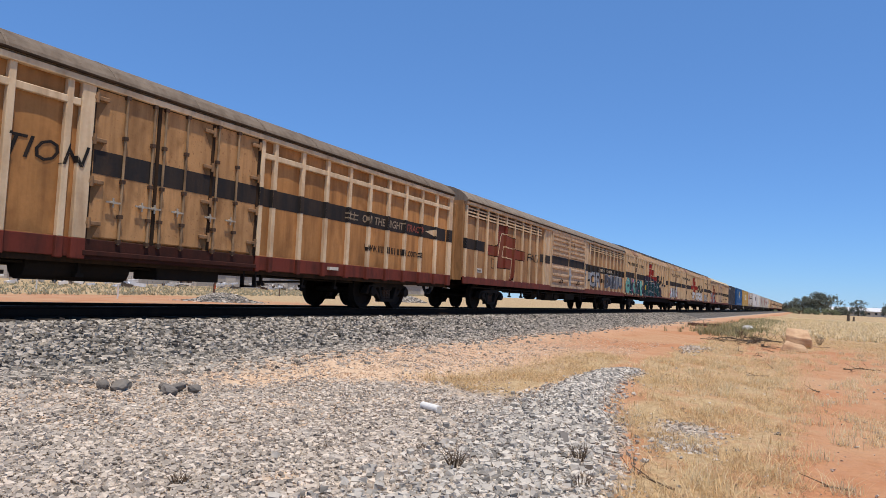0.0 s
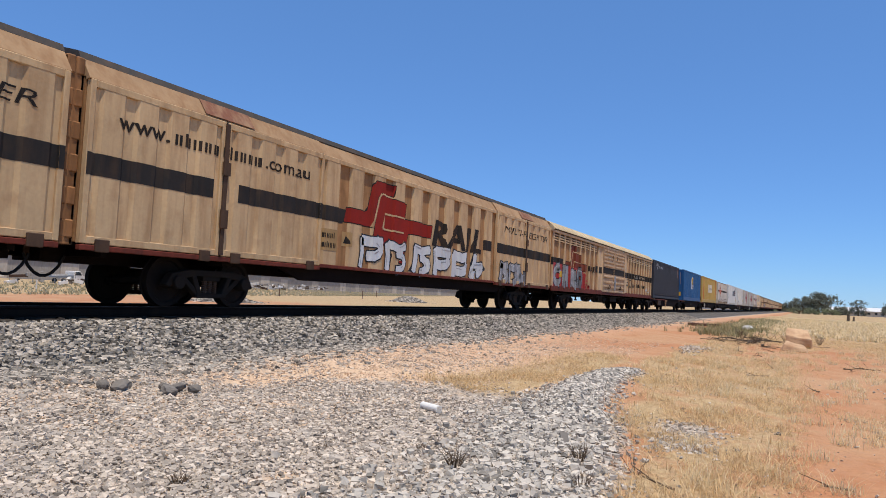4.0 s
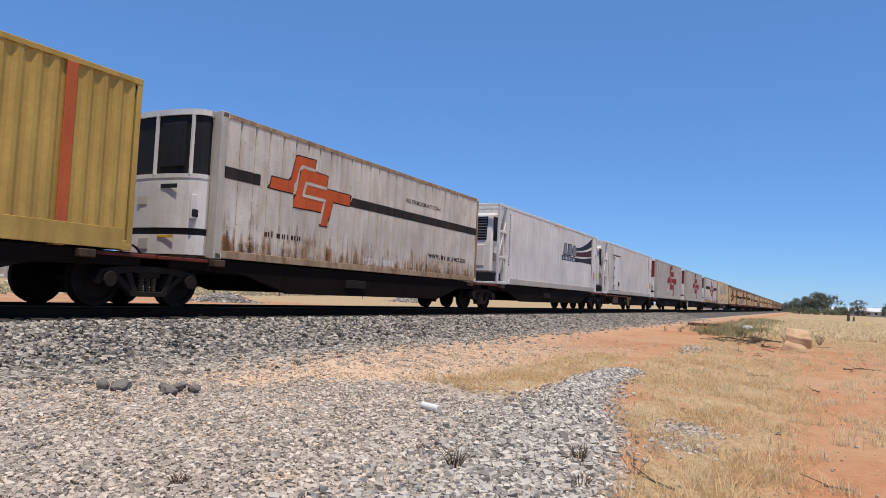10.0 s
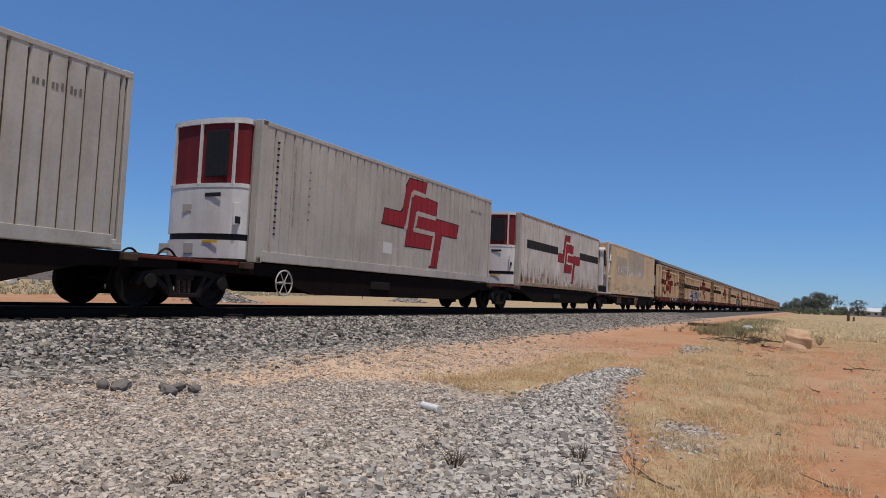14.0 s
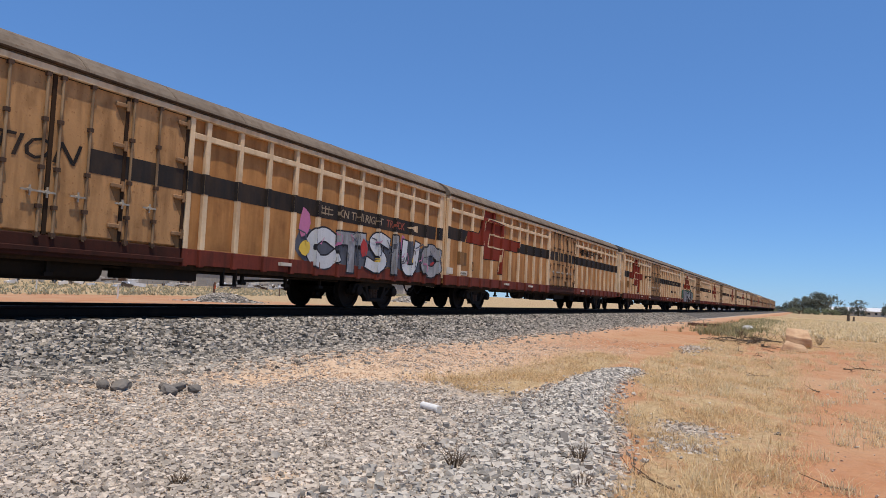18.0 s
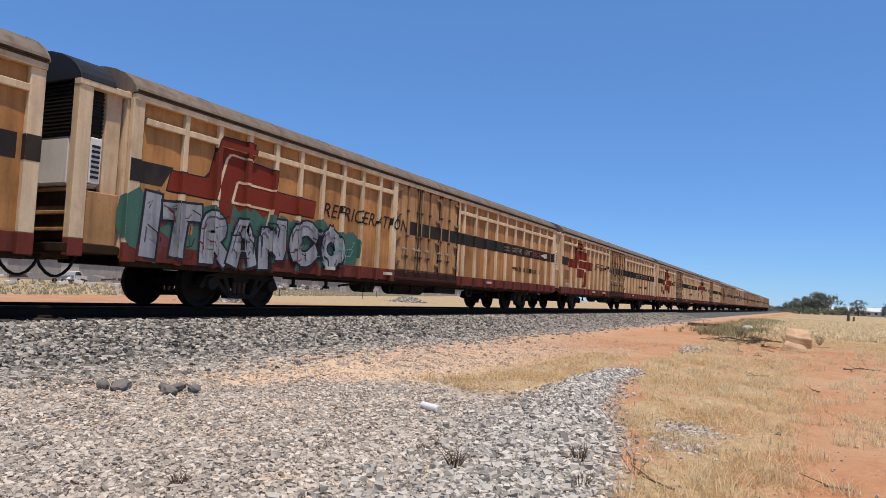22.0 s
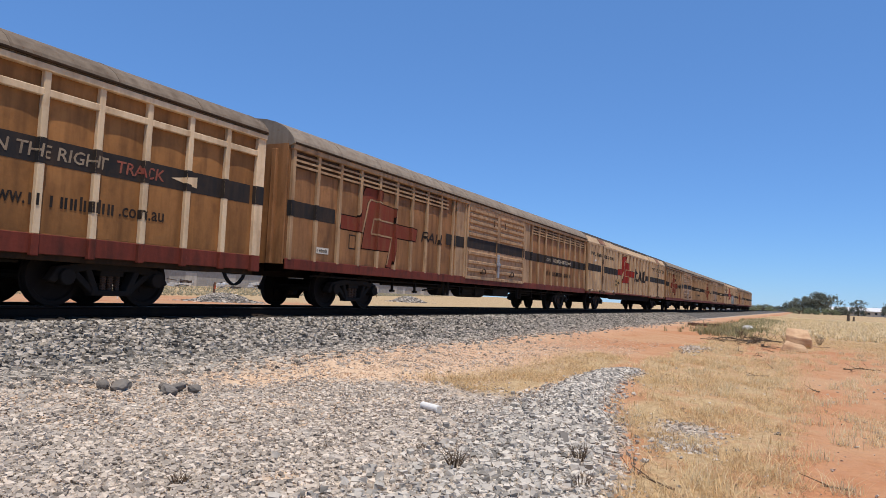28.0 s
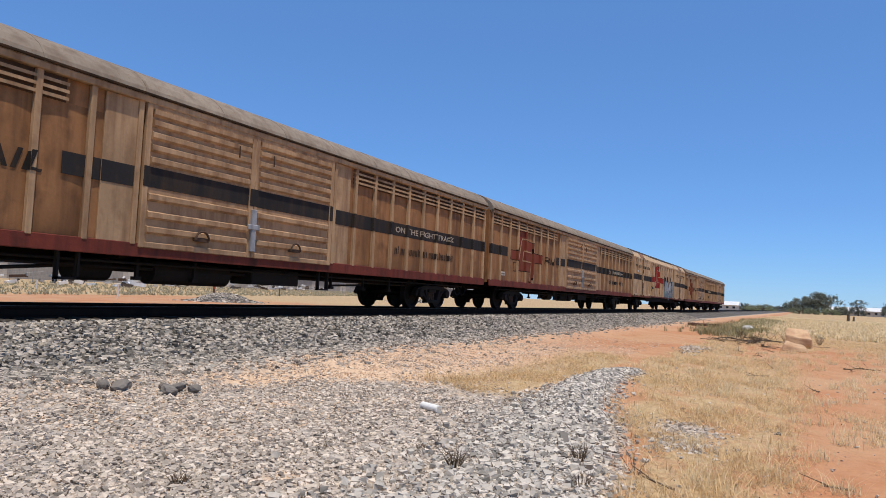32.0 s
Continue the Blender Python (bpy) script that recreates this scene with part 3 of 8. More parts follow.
def haze(parent, wall, x0, x1, z0, z1, material, seed, count=14, lift=0.0065, label=""):
    """A ragged sprayed ground behind letters."""
    rng = random.Random(seed)
    w = (x1 - x0) / count
    mark("sprayed_cloud", [hull(blob(x0 + (k + 0.5) * w, (z0 + z1) / 2 + rng.uniform(-0.06, 0.06), w * rng.uniform(0.8, 1.2), (z1 - z0) * rng.uniform(0.42, 0.56), rng, 13)) for k in range(count)], wall, material, parent, label, lift, 0.0004)


def spray(parent, wall, x0, x1, z0, z1, cols, seed, back=True, letters=5):
    """A sprayed piece: a cloud behind, fat strokes edged dark, and highlights; no readable words."""
    rng = random.Random(seed)
    cloud, edge, fill, shine = cols
    w, h = (x1 - x0) / letters, z1 - z0
    if back:
        mark("sprayed_cloud", [hull(blob(x0 + (k + 0.5) * w * 0.5, z0 + h * rng.uniform(0.35, 0.6), w * 0.6, h * rng.uniform(0.4, 0.5), rng)) for k in range(letters * 2)], wall, cloud, parent, "", 0.006)
    outer, inner, lit = [], [], []
    for k in range(letters):
        cx, r = x0 + (k + 0.5) * w, 0.5 * min(w, h)
        t = rng.uniform(0.12, 0.18) * min(w, h) * 1.2
        paths = []
        lean = rng.uniform(-0.12, 0.18) * w
        paths.append([(cx - 0.28 * w, z0 + rng.uniform(0.0, 0.1) * h), (cx - 0.25 * w + lean * 0.5, z0 + 0.5 * h), (cx - 0.28 * w + lean, z0 + rng.uniform(0.85, 1.0) * h)])
        q = rng.randrange(4)
        cz = z0 + h * rng.choice((0.3, 0.5, 0.68))
        a0 = rng.uniform(-2.6, -1.4)
        paths.append([(cx + 0.05 * w + 0.33 * w * math.cos(a0 + s * 0.55), cz + 0.30 * h * math.sin(a0 + s * 0.55)) for s in range(rng.randrange(5, 9))])
        if q < 2:
            paths.append([(cx - 0.2 * w, z0 + rng.uniform(0.35, 0.65) * h), (cx + 0.36 * w, z0 + rng.uniform(0.0, 0.9) * h)])
        if q > 1:
            paths.append([(cx - 0.25 * w, z0 + 0.9 * h), (cx + 0.1 * w, z0 + rng.uniform(0.75, 0.95) * h), (cx + 0.4 * w, z0 + 0.9 * h)])
        for path in paths:
            for (ax, az), (bx, bz) in zip(path, path[1:]):
                d = Vector((bx - ax, bz - az))
                d = d.normalized() if d.length > 0 else Vector((1, 0))
                nrm = Vector((-d.y, d.x))
                def fat(t, e):
                    return hull([tuple(Vector(p) + nrm * sgn * t + d * g * (e + t * 0.25)) for p, g in (((ax, az), -1), ((bx, bz), 1)) for sgn in (-1, 1)] + [tuple(Vector((bx, bz)) + d * (e + t * 0.6)), tuple(Vector((ax, az)) - d * (e + t * 0.6))])
                outer.append(fat(t + 0.035, 0.03))
                inner.append(fat(t, 0.0))
                lit.append(hull([tuple(Vector(p) + nrm * (t * 0.5 + sgn * 0.014)) for p in ((ax, az), (bx, bz)) for sgn in (-1, 1)]))
    mark("sprayed_edge", outer, wall, edge, parent, "", 0.010)
    fills = fill if isinstance(fill, list) else [fill]
    for k, f in enumerate(fills):
        mark("sprayed_fill", inner[k::len(fills)], wall, f, parent, "", 0.015 + 0.002 * k)
    mark("sprayed_shine", lit[::3], wall, shine, parent, "", 0.020)


# ---- ground ----
TRACK_Y, SPEED = 11.15, 15.0


def ridge_y(x):
    """The crest of the low ridge of dumped stone, along x."""
    return np.interp(x, [3.0, 4.5, 5.7, 7.0, 8.6, 10.0, 11.7, 13.1], [1.35, 1.55, 1.85, 2.2, 2.45, 2.62, 2.72, 2.55])


def ground_z(x, y):
    x, y = np.asarray(x, float), np.asarray(y, float)
    near = -0.60 - 0.036 * np.clip(7.4 - y, 0, 8)
    far = -0.62 - 0.012 * np.clip(y - 15, 0, 20) + 0.012 * np.clip(y - 50, 0, 60)
    z = np.where(y < 11, near, far)
    z = z + 0.035 * np.sin(x * 0.9 + 1.3 * np.sin(y * 0.7)) * np.cos(y * 0.8 + x * 0.21) * np.clip((9 - y) / 3, 0, 1)
    z = z + 0.10 * np.exp(-((np.clip(np.abs(x - 10.2) - 1.6, 0, 99) / 1.1) ** 2 + ((y - ridge_y(x)) / 0.38) ** 2))
    z = z + 0.04 * np.exp(-((np.clip(np.abs(x - 6.0) - 2.4, 0, 99) / 0.8) ** 2 + ((y - ridge_y(x)) / 0.5) ** 2))
    return z


def cover_at(x, y):
    """Shares of grey gravel and of dry grass; what is left is bare orange earth."""
    edge = 0.2 * x + 0.15
    grav = np.clip((y - edge) / 0.5 + 0.5, 0, 1) * np.clip(1 - (x - 7.2) / 2.0, 0, 1)
    ridge = np.exp(-((np.clip(np.abs(x - 10.0) - 1.9, 0, 99) / 1.0) ** 2 + ((y - ridge_y(x)) / 0.36) ** 2) ** 2)
    patch = 0.9 * np.exp(-(((x - 7.9) / 0.5) ** 2 + ((y - 1.1) / 0.35) ** 2))
    near_ballast = np.clip((y - 6.9) / 0.8, 0, 1) * (y < 15.5)
    grav = np.maximum.reduce([grav * np.clip(1.0 - 0.35 * np.clip((y - 4.5) / 1.5, 0, 1), 0, 1), ridge, patch, near_ballast, (0.68 - 0.40 * np.clip((x - 5.5) / 5, 0, 1)) * np.clip((y - 4.3) / 0.6, 0, 1) * np.clip((30 - x) / 14, 0, 1) * (y < 9)])
    for ox, oy, orad in ((4.33, 4.02, 0.22), (2.75, 3.85, 0.22), (6.9, 5.9, 0.6), (8.2, 5.3, 0.7), (3.6, 2.9, 0.3), (5.6, 4.6, 0.4)):
        grav = grav - 0.5 * np.exp(-((x - ox) ** 2 + (y - oy) ** 2) / orad ** 2)
    straw = 0.95 * np.exp(-((np.clip(np.abs(x - 11.5) - 3.0, 0, 99) / 1.3) ** 2 + ((y - 3.75) / 0.75) ** 2))
    right = np.clip((np.minimum(edge, 3.05) + 0.12 * np.sin(1.7 * x) - y + 0.15) / 0.4, 0, 1) * 0.60
    bare = np.exp(-(((x - 7) / 3.0) ** 2 + ((y + 0.45) / 0.42) ** 2)) + np.exp(-(((x - 21) / 7.0) ** 2 + ((y + 1.2) / 1.0) ** 2)) + 0.8 * np.exp(-(((x - 14) / 3.0) ** 2 + ((y + 0.6) / 0.5) ** 2)) + 0.6 * np.exp(-(((x - 24) / 4.0) ** 2 + ((y - 1.0) / 0.8) ** 2))
    grass = np.maximum(straw, right - 0.8 * bare)
    grass = np.maximum(grass, np.clip((x - 36) / 10, 0, 1) * np.clip((4.4 - y) / 1.0, 0, 1) * 0.9)
    grass = np.maximum(grass, np.clip((x - 38) / 22, 0, 1) * (y > 15) * 0.85)
    grass = np.maximum(grass, np.clip((y - 37.2 - 0.33 * x) / 6 + 0.3, 0, 1) * (y > 20) * 0.9)
    return np.clip(grav, 0, 1), np.clip(grass, 0, 1)


def axis(lo, hi, step, ends):
    a = list(np.arange(lo, hi + 1e-6, step))
    s, v = step, hi
    while v < ends[1]:
        s *= 1.22
        v += s
        a.append(v)
    s, v = step, lo
    while v > ends[0]:
        s *= 1.22
        v -= s
        a.insert(0, v)
    return np.array(a)


def build_ground():
    xs, ys = axis(-2, 34, 0.16, (-1500, 3500)), axis(-7, 16, 0.16, (-1500, 3000))
    gx, gy = np.meshgrid(xs, ys, indexing="ij")
    gz = ground_z(gx, gy)
    rng = np.random.default_rng(3)
    gz = gz + rng.normal(0, 0.008, gz.shape) * (np.abs(gx - 16) < 18) * (gy < 8)
    n, k = gx.shape
    me = bpy.data.meshes.new("ground")
    i = (np.arange(n - 1)[:, None] * k + np.arange(k - 1)[None]).ravel()
    me.from_pydata(np.stack([gx, gy, gz], -1).reshape(-1, 3).tolist(), [], np.stack([i, i + k, i + k + 1, i + 1], 1).tolist())
    a, b = cover_at(gx, gy)
    tan = np.clip((20.0 - gx) / 12.0, 0, 1) * np.clip((gy - np.minimum(0.2 * gx + 0.4, 3.2)) / 1.0, 0, 1) + 0.35 * np.clip((gx - 12) / 8, 0, 1) * np.clip((gy - 5) / 1.5, 0, 1) * (gy < 9)
    col = np.stack([a, b, np.clip(tan, 0, 1), np.ones_like(a)], -1).reshape(-1, 4)
    lay = me.color_attributes.new("cover", "FLOAT_COLOR", "POINT")
    lay.data.foreach_set("color", col.ravel().astype(np.float32))
    me.materials.append(M["earth"])
    tagged(new("ground", me), "orange earth with grey gravel and dry grass", "ground", kind="structure")


build_ground()


def ballast_z(y):
    d = np.abs(np.asarray(y, float) - TRACK_Y)
    return np.interp(d, [0, 1.75, 2.05, 3.75], [-0.215, -0.215, -0.25, -0.66])


def build_ballast():
    xs = axis(-30, 60, 0.5, (-400, 1600))
    ys = np.arange(TRACK_Y - 3.75, TRACK_Y + 3.76, 0.25)
    gx, gy = np.meshgrid(xs, ys, indexing="ij")
    rng = np.random.default_rng(5)
    gz = ballast_z(gy) + rng.normal(0, 0.012, gx.shape) - 0.03
    n, k = gx.shape
    i = (np.arange(n - 1)[:, None] * k + np.arange(k - 1)[None]).ravel()
    me = bpy.data.meshes.new("ballast_bed")
    me.from_pydata(np.stack([gx, gy, gz], -1).reshape(-1, 3).tolist(), [], np.stack([i, i + k, i + k + 1, i + 1], 1).tolist())
    me.materials.append(M["bed"])
    return tagged(new("ballast_bed", me), "grey crushed stone ballast bed under the track", "ballast", kind="structure")


def bed_material():
    m, nd, lk, b = nodes_of("ballast_fill")
    co = nd.new("ShaderNodeTexCoord")
    v = nd.new("ShaderNodeTexVoronoi")
    v.inputs["Scale"].default_value = 17
    lk.new(co.outputs["Object"], v.inputs["Vector"])
    s = nd.new("ShaderNodeSeparateColor")
    lk.new(v.outputs["Color"], s.inputs[0])
    c = mix(nd, lk, s.outputs[0], (0.06, 0.053, 0.046), (0.18, 0.16, 0.14))
    lk.new(c, b.inputs["Base Color"])
    b.inputs["Roughness"].default_value = 0.95
    b.inputs["Specular IOR Level"].default_value = 0.15
    bp = nd.new("ShaderNodeBump")
    bp.inputs["Strength"].default_value, bp.inputs["Distance"].default_value = 0.9, 0.04
    lk.new(v.outputs["Distance"], bp.inputs["Height"])
    lk.new(bp.outputs[0], b.inputs["Normal"])
    return m


M["bed"] = bed_material()
build_ballast()


def scatter(name, label, category, pts, size, material, seed, flat=0.7):
    """Crushed stones: irregular eight-cornered lumps, joined into one loose mass."""
    rng = np.random.default_rng(seed)
    n = len(pts)
    base = np.array([(a, b, c) for a in (-1, 1) for b in (-1, 1) for c in (-1, 1)], float) * 0.5
    v = base[None] * (1 + rng.uniform(-0.5, 0.45, (n, 8, 3)))
    s = size(rng, n)
    v = v * s[:, None, None] * np.array([1.15, 0.9, flat])
    a, b = rng.uniform(0, 6.28, n), rng.uniform(-0.75, 0.75, n)
    ca, sa, cb, sb = np.cos(a)[:, None], np.sin(a)[:, None], np.cos(b)[:, None], np.sin(b)[:, None]
    x, y, z = v[..., 0], v[..., 1] * cb - v[..., 2] * sb, v[..., 1] * sb + v[..., 2] * cb
    v = np.stack([x * ca - y * sa, x * sa + y * ca, z], -1) + pts[:, None, :]
    q = np.array([(0, 1, 3, 2), (4, 6, 7, 5), (0, 4, 5, 1), (2, 3, 7, 6), (0, 2, 6, 4), (1, 5, 7, 3)])
    f = (q[None] + 8 * np.arange(n)[:, None, None]).reshape(-1, 4)
    me = bpy.data.meshes.new(name)
    me.vertices.add(n * 8)
    me.vertices.foreach_set("co", v.ravel().astype(np.float32))
    me.loops.add(f.size)
    me.loops.foreach_set("vertex_index", f.ravel().astype(np.int32))
    me.polygons.add(len(f))
    me.polygons.foreach_set("loop_start", np.arange(0, f.size, 4, dtype=np.int32))
    me.update(calc_edges=True)
    me.shade_flat()
    me.materials.append(M[material])
    return tagged(new(name, me), label, category, kind="stuff")


def build_stones():
    rng = np.random.default_rng(11)
    n = 45000
    x = 3 + 60 * rng.uniform(0, 1, n) ** 1.8
    y = rng.uniform(TRACK_Y - 3.95, TRACK_Y - 1.38, n)
    y = np.where(rng.uniform(0, 1, n) < 0.09, TRACK_Y - 3.8 - np.abs(rng.normal(0, 0.45, n)), y)
    p = np.stack([x, y, ballast_z(y) - 0.01 + rng.uniform(-0.02, 0.03, n)], 1)
    p[:, 2] = np.maximum(p[:, 2], ground_z(x, y))
    scatter("ballast_stones", "grey crushed ballast stones on the track shoulder", "ballast", p, lambda r, k: r.uniform(0.03, 0.07, k), "stones", 1)
    n = 205000
    r, th = (2.0 ** 0.7 + (17 ** 0.7 - 2.0 ** 0.7) * rng.uniform(0, 1, n)) ** (1 / 0.7), np.radians(rng.uniform(-9, 64, n))
    x, y = r * np.cos(th), r * np.sin(th)
    g, gr = cover_at(x, y)
    keep = (rng.uniform(0, 1, n) < 0.85 * g ** 1.4 + 0.006) & (y < 7.9)
    x, y = x[keep], y[keep]
    p = np.stack([x, y, ground_z(x, y) + rng.uniform(-0.002, 0.012, len(x))], 1)
    scatter("gravel_stones", "loose grey and buff gravel scattered over the earth", "gravel", p, lambda r, k: 0.011 + 0.027 * r.uniform(0, 1, k) ** 2.2, "stones_buff", 2, 0.62)
    n = 34000
    x, y = rng.uniform(3.5, 24, n), rng.uniform(3.6, 7.4, n)
    g, gr = cover_at(x, y)
    keep = (y > np.minimum(0.2 * x + 0.6, 3.4)) & (rng.uniform(0, 1, n) < (1 - 0.5 * gr) * np.clip((24 - x) / 12, 0, 1))
    x, y = x[keep], y[keep]
    p = np.stack([x, y, ground_z(x, y) + 0.002], 1)
    scatter("road_grit", "fine tan grit over the dirt road", "gravel", p, lambda r, k: 0.009 + 0.018 * r.uniform(0, 1, k) ** 2, "grit", 23)
    n = 11000
    x = 3.2 + 9.8 * rng.uniform(0, 1, n) ** 1.25
    y = ridge_y(x) + rng.normal(0, 1, n) * np.interp(x, [3, 6, 8, 9.5, 13], [0.42, 0.42, 0.34, 0.22, 0.15]) + np.interp(x, [3, 8], [0.12, 0.0])
    keep = y > 0.2 * x + 0.2 + rng.normal(0, 0.16, n)
    x, y = x[keep], y[keep]
    p = np.stack([x, y, ground_z(x, y) + rng.uniform(-0.004, 0.03, len(x))], 1)
    scatter("stone_heap", "low ridge of grey crushed stone beside dry grass", "gravel", p, lambda r, k: 0.016 + 0.036 * r.uniform(0, 1, k) ** 1.8, "stones_pale", 4, 0.8)
    x, y = rng.normal(7.05, 0.28, 260), rng.normal(0.98, 0.16, 260)
    p = np.stack([x, y, ground_z(x, y) + 0.004], 1)
    scatter("stone_heap", "small patch of grey stone in dry grass", "gravel", p, lambda r, k: r.uniform(0.015, 0.045, k), "stones_pale", 14)
    x, y = rng.normal(20.9, 0.7, 130), rng.normal(2.65, 0.2, 130)
    p = np.stack([x, y, ground_z(x, y) + 0.03], 1)
    scatter("stone_heap", "low pale heap of stone in dry grass", "gravel", p, lambda r, k: r.uniform(0.025, 0.065, k), "buff_heap", 16)
    for cx, cy, wx, wy, top, n in ((41.8, 40.0, 1.9, 1.7, 0.62, 2000), (88.5, 50.0, 2.2, 1.8, 0.8, 1400)):
        x, y = rng.normal(cx, wx * 0.62, n), rng.normal(cy, wy * 0.62, n)
        h = top * np.exp(-(((x - cx) / wx) ** 2 + ((y - cy) / wy) ** 2) ** 1.3)
        p = np.stack([x, y, ground_z(x, y) + h - 0.05], 1)
        scatter("gravel_pile", "grey pile of crushed stone beyond the track", "gravel pile", p, lambda r, k: r.uniform(0.12, 0.24, k), "stones", 7)
    # Near-black stones put the train's shade between the rails into colour.
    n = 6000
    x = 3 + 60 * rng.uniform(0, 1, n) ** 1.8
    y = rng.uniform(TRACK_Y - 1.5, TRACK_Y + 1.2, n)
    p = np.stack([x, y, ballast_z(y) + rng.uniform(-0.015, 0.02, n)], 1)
    scatter("fouled_ballast", "ballast stones between the rails, darkened for the train's shade", "ballast", p, lambda r, k: r.uniform(0.04, 0.085, k), "stones_shade", 15)


M["stones_buff"] = tinted("buff_stone", [(0.18, 0.15, 0.12), (0.37, 0.307, 0.242), (0.51, 0.42, 0.33), (0.68, 0.56, 0.44), (0.45, 0.372, 0.295), (0.30, 0.255, 0.21)])
M["grit"] = tinted("tan_grit", [(0.36, 0.245, 0.155), (0.58, 0.405, 0.265), (0.74, 0.56, 0.40), (0.48, 0.35, 0.25), (0.64, 0.46, 0.31)])
M["stones_pale"] = tinted("pale_stone", [(0.20, 0.178, 0.15), (0.37, 0.328, 0.275), (0.49, 0.432, 0.36), (0.62, 0.54, 0.445), (0.43, 0.38, 0.318)])
M["buff_heap"] = tinted("buff_heap_stone", [(0.40, 0.33, 0.26), (0.55, 0.46, 0.37), (0.48, 0.40, 0.31)])
# Stone colours with the shade under the train put in.
M["stones_shade"] = tinted("shaded_stone", [(0.018, 0.014, 0.011), (0.04, 0.03, 0.023), (0.028, 0.022, 0.018)])
build_stones()


def build_grass(name, label, pts, height, blades, material, seed, lean=0.5, width=0.005):
    rng = np.random.default_rng(seed)
    n = len(pts)
    pts = np.repeat(pts, blades, 0) + np.concatenate([rng.normal(0, 0.05, (n * blades, 2)), np.zeros((n * blades, 1))], 1)
    m = n * blades
    h = height(rng, m)
    a, l = rng.uniform(0, 6.28, m), rng.uniform(0.05, lean, m) * h
    d = np.stack([np.cos(a), np.sin(a), np.zeros(m)], 1)
    side = np.stack([-np.sin(a), np.cos(a), np.zeros(m)], 1) * (width * rng.uniform(0.6, 1.6, m))[:, None]
    up = np.array([0, 0, 1.0])
    mid = pts + d * (l * 0.35)[:, None] + up * (h * 0.6)[:, None]
    tip = pts + d * l[:, None] + up * h[:, None]
    v = np.stack([pts - side, pts + side, mid + side * 0.7, mid - side * 0.7, tip], 1)
    o = 5 * np.arange(m)[:, None]
    me = bpy.data.meshes.new(name)
    me.vertices.add(5 * m)
    me.vertices.foreach_set("co", v.ravel().astype(np.float32))
    loops = np.concatenate([o + np.array([[0, 1, 2, 3]]), o + np.array([[3, 2, 4]])], 1)
    me.loops.add(7 * m)
    me.loops.foreach_set("vertex_index", loops.ravel().astype(np.int32))
    me.polygons.add(2 * m)
    st = (7 * np.arange(m)[:, None] + np.array([[0, 4]])).ravel()
    me.polygons.foreach_set("loop_start", st.astype(np.int32))
    me.update(calc_edges=True)
    me.materials.append(M[material])
    return tagged(new(name, me), label, "grass", kind="stuff")


M["grass_pale"] = tinted("pale_grass", [(0.60, 0.46, 0.25), (0.74, 0.59, 0.36), (0.82, 0.68, 0.45), (0.70, 0.54, 0.31)], thin=True)


def build_plants():
    rng = np.random.default_rng(21)
    n = 64000
    x, y = 3 + 34 * rng.uniform(0, 1, n) ** 1.9, rng.uniform(-6, 5.2, n)
    g, gr = cover_at(x, y)
    clump = np.sin(x * 2.1 + 2 * np.sin(y * 1.3)) * np.sin(y * 2.7 - x * 0.8) + 0.5 * np.sin(x * 5.1) * np.sin(y * 6.3)
    keep = (rng.uniform(0, 1, n) < np.clip(gr * 1.6 - 0.2, 0, 1) * np.clip(0.55 + clump, 0.16, 1)) & (g < 0.5)
    p = np.stack([x, y, ground_z(x, y)], 1)[keep]
    build_grass("dry_grass", "short dry straw-coloured grass on orange earth", p, lambda r, m: 0.02 + 0.10 * r.uniform(0, 1, m) ** 1.8, 9, "grass", 5, 3.2, 0.0026)
    n = 170
    x, y = rng.uniform(5, 26, n), rng.uniform(-3.5, 2.8, n)
    g, gr = cover_at(x, y)
    p = np.repeat(np.stack([x, y, ground_z(x, y)], 1)[g < 0.3], 10, 0)
    p[:, :2] += rng.normal(0, 0.07, (len(p), 2))
    build_grass("grass_tufts", "upright tufts of dry pale grass", p, lambda r, m: r.uniform(0.05, 0.15, m), 8, "grass_pale", 9, 1.5, 0.0025)
    n = 9000
    x, y = rng.uniform(38, 120, n), rng.uniform(-30, 4.2, n)
    x = np.where(y > 1.5, np.maximum(x, 46), x)
    p = np.stack([x, y, ground_z(x, y)], 1)
    build_grass("tall_dry_grass", "tall pale dry grass over the far field", p, lambda r, m: r.uniform(0.06, 0.30, m), 8, "grass_pale", 6, 1.8, 0.02)
    n = 900
    x = rng.uniform(31, 80, n)
    y = rng.normal(3.2, 0.8, n)
    p = np.stack([x, y, ground_z(x, y)], 1)
    build_grass("grey_scrub", "grey-green weedy scrub beside the dirt road", p, lambda r, m: r.uniform(0.08, 0.34, m), 10, "scrub", 7, 0.8, 0.012)
    n = 6500
    x = rng.uniform(-10, 220, n)
    y = 38 + 0.33 * x + 34 * rng.uniform(0, 1, n) ** 1.5
    p = np.stack([x, y, ground_z(x, y)], 1)
    build_grass("verge_grass", "pale grass verge in front of the yard fence", p, lambda r, m: r.uniform(0.08, 0.34, m), 7, "verge", 8, 1.3, 0.03)


build_plants()


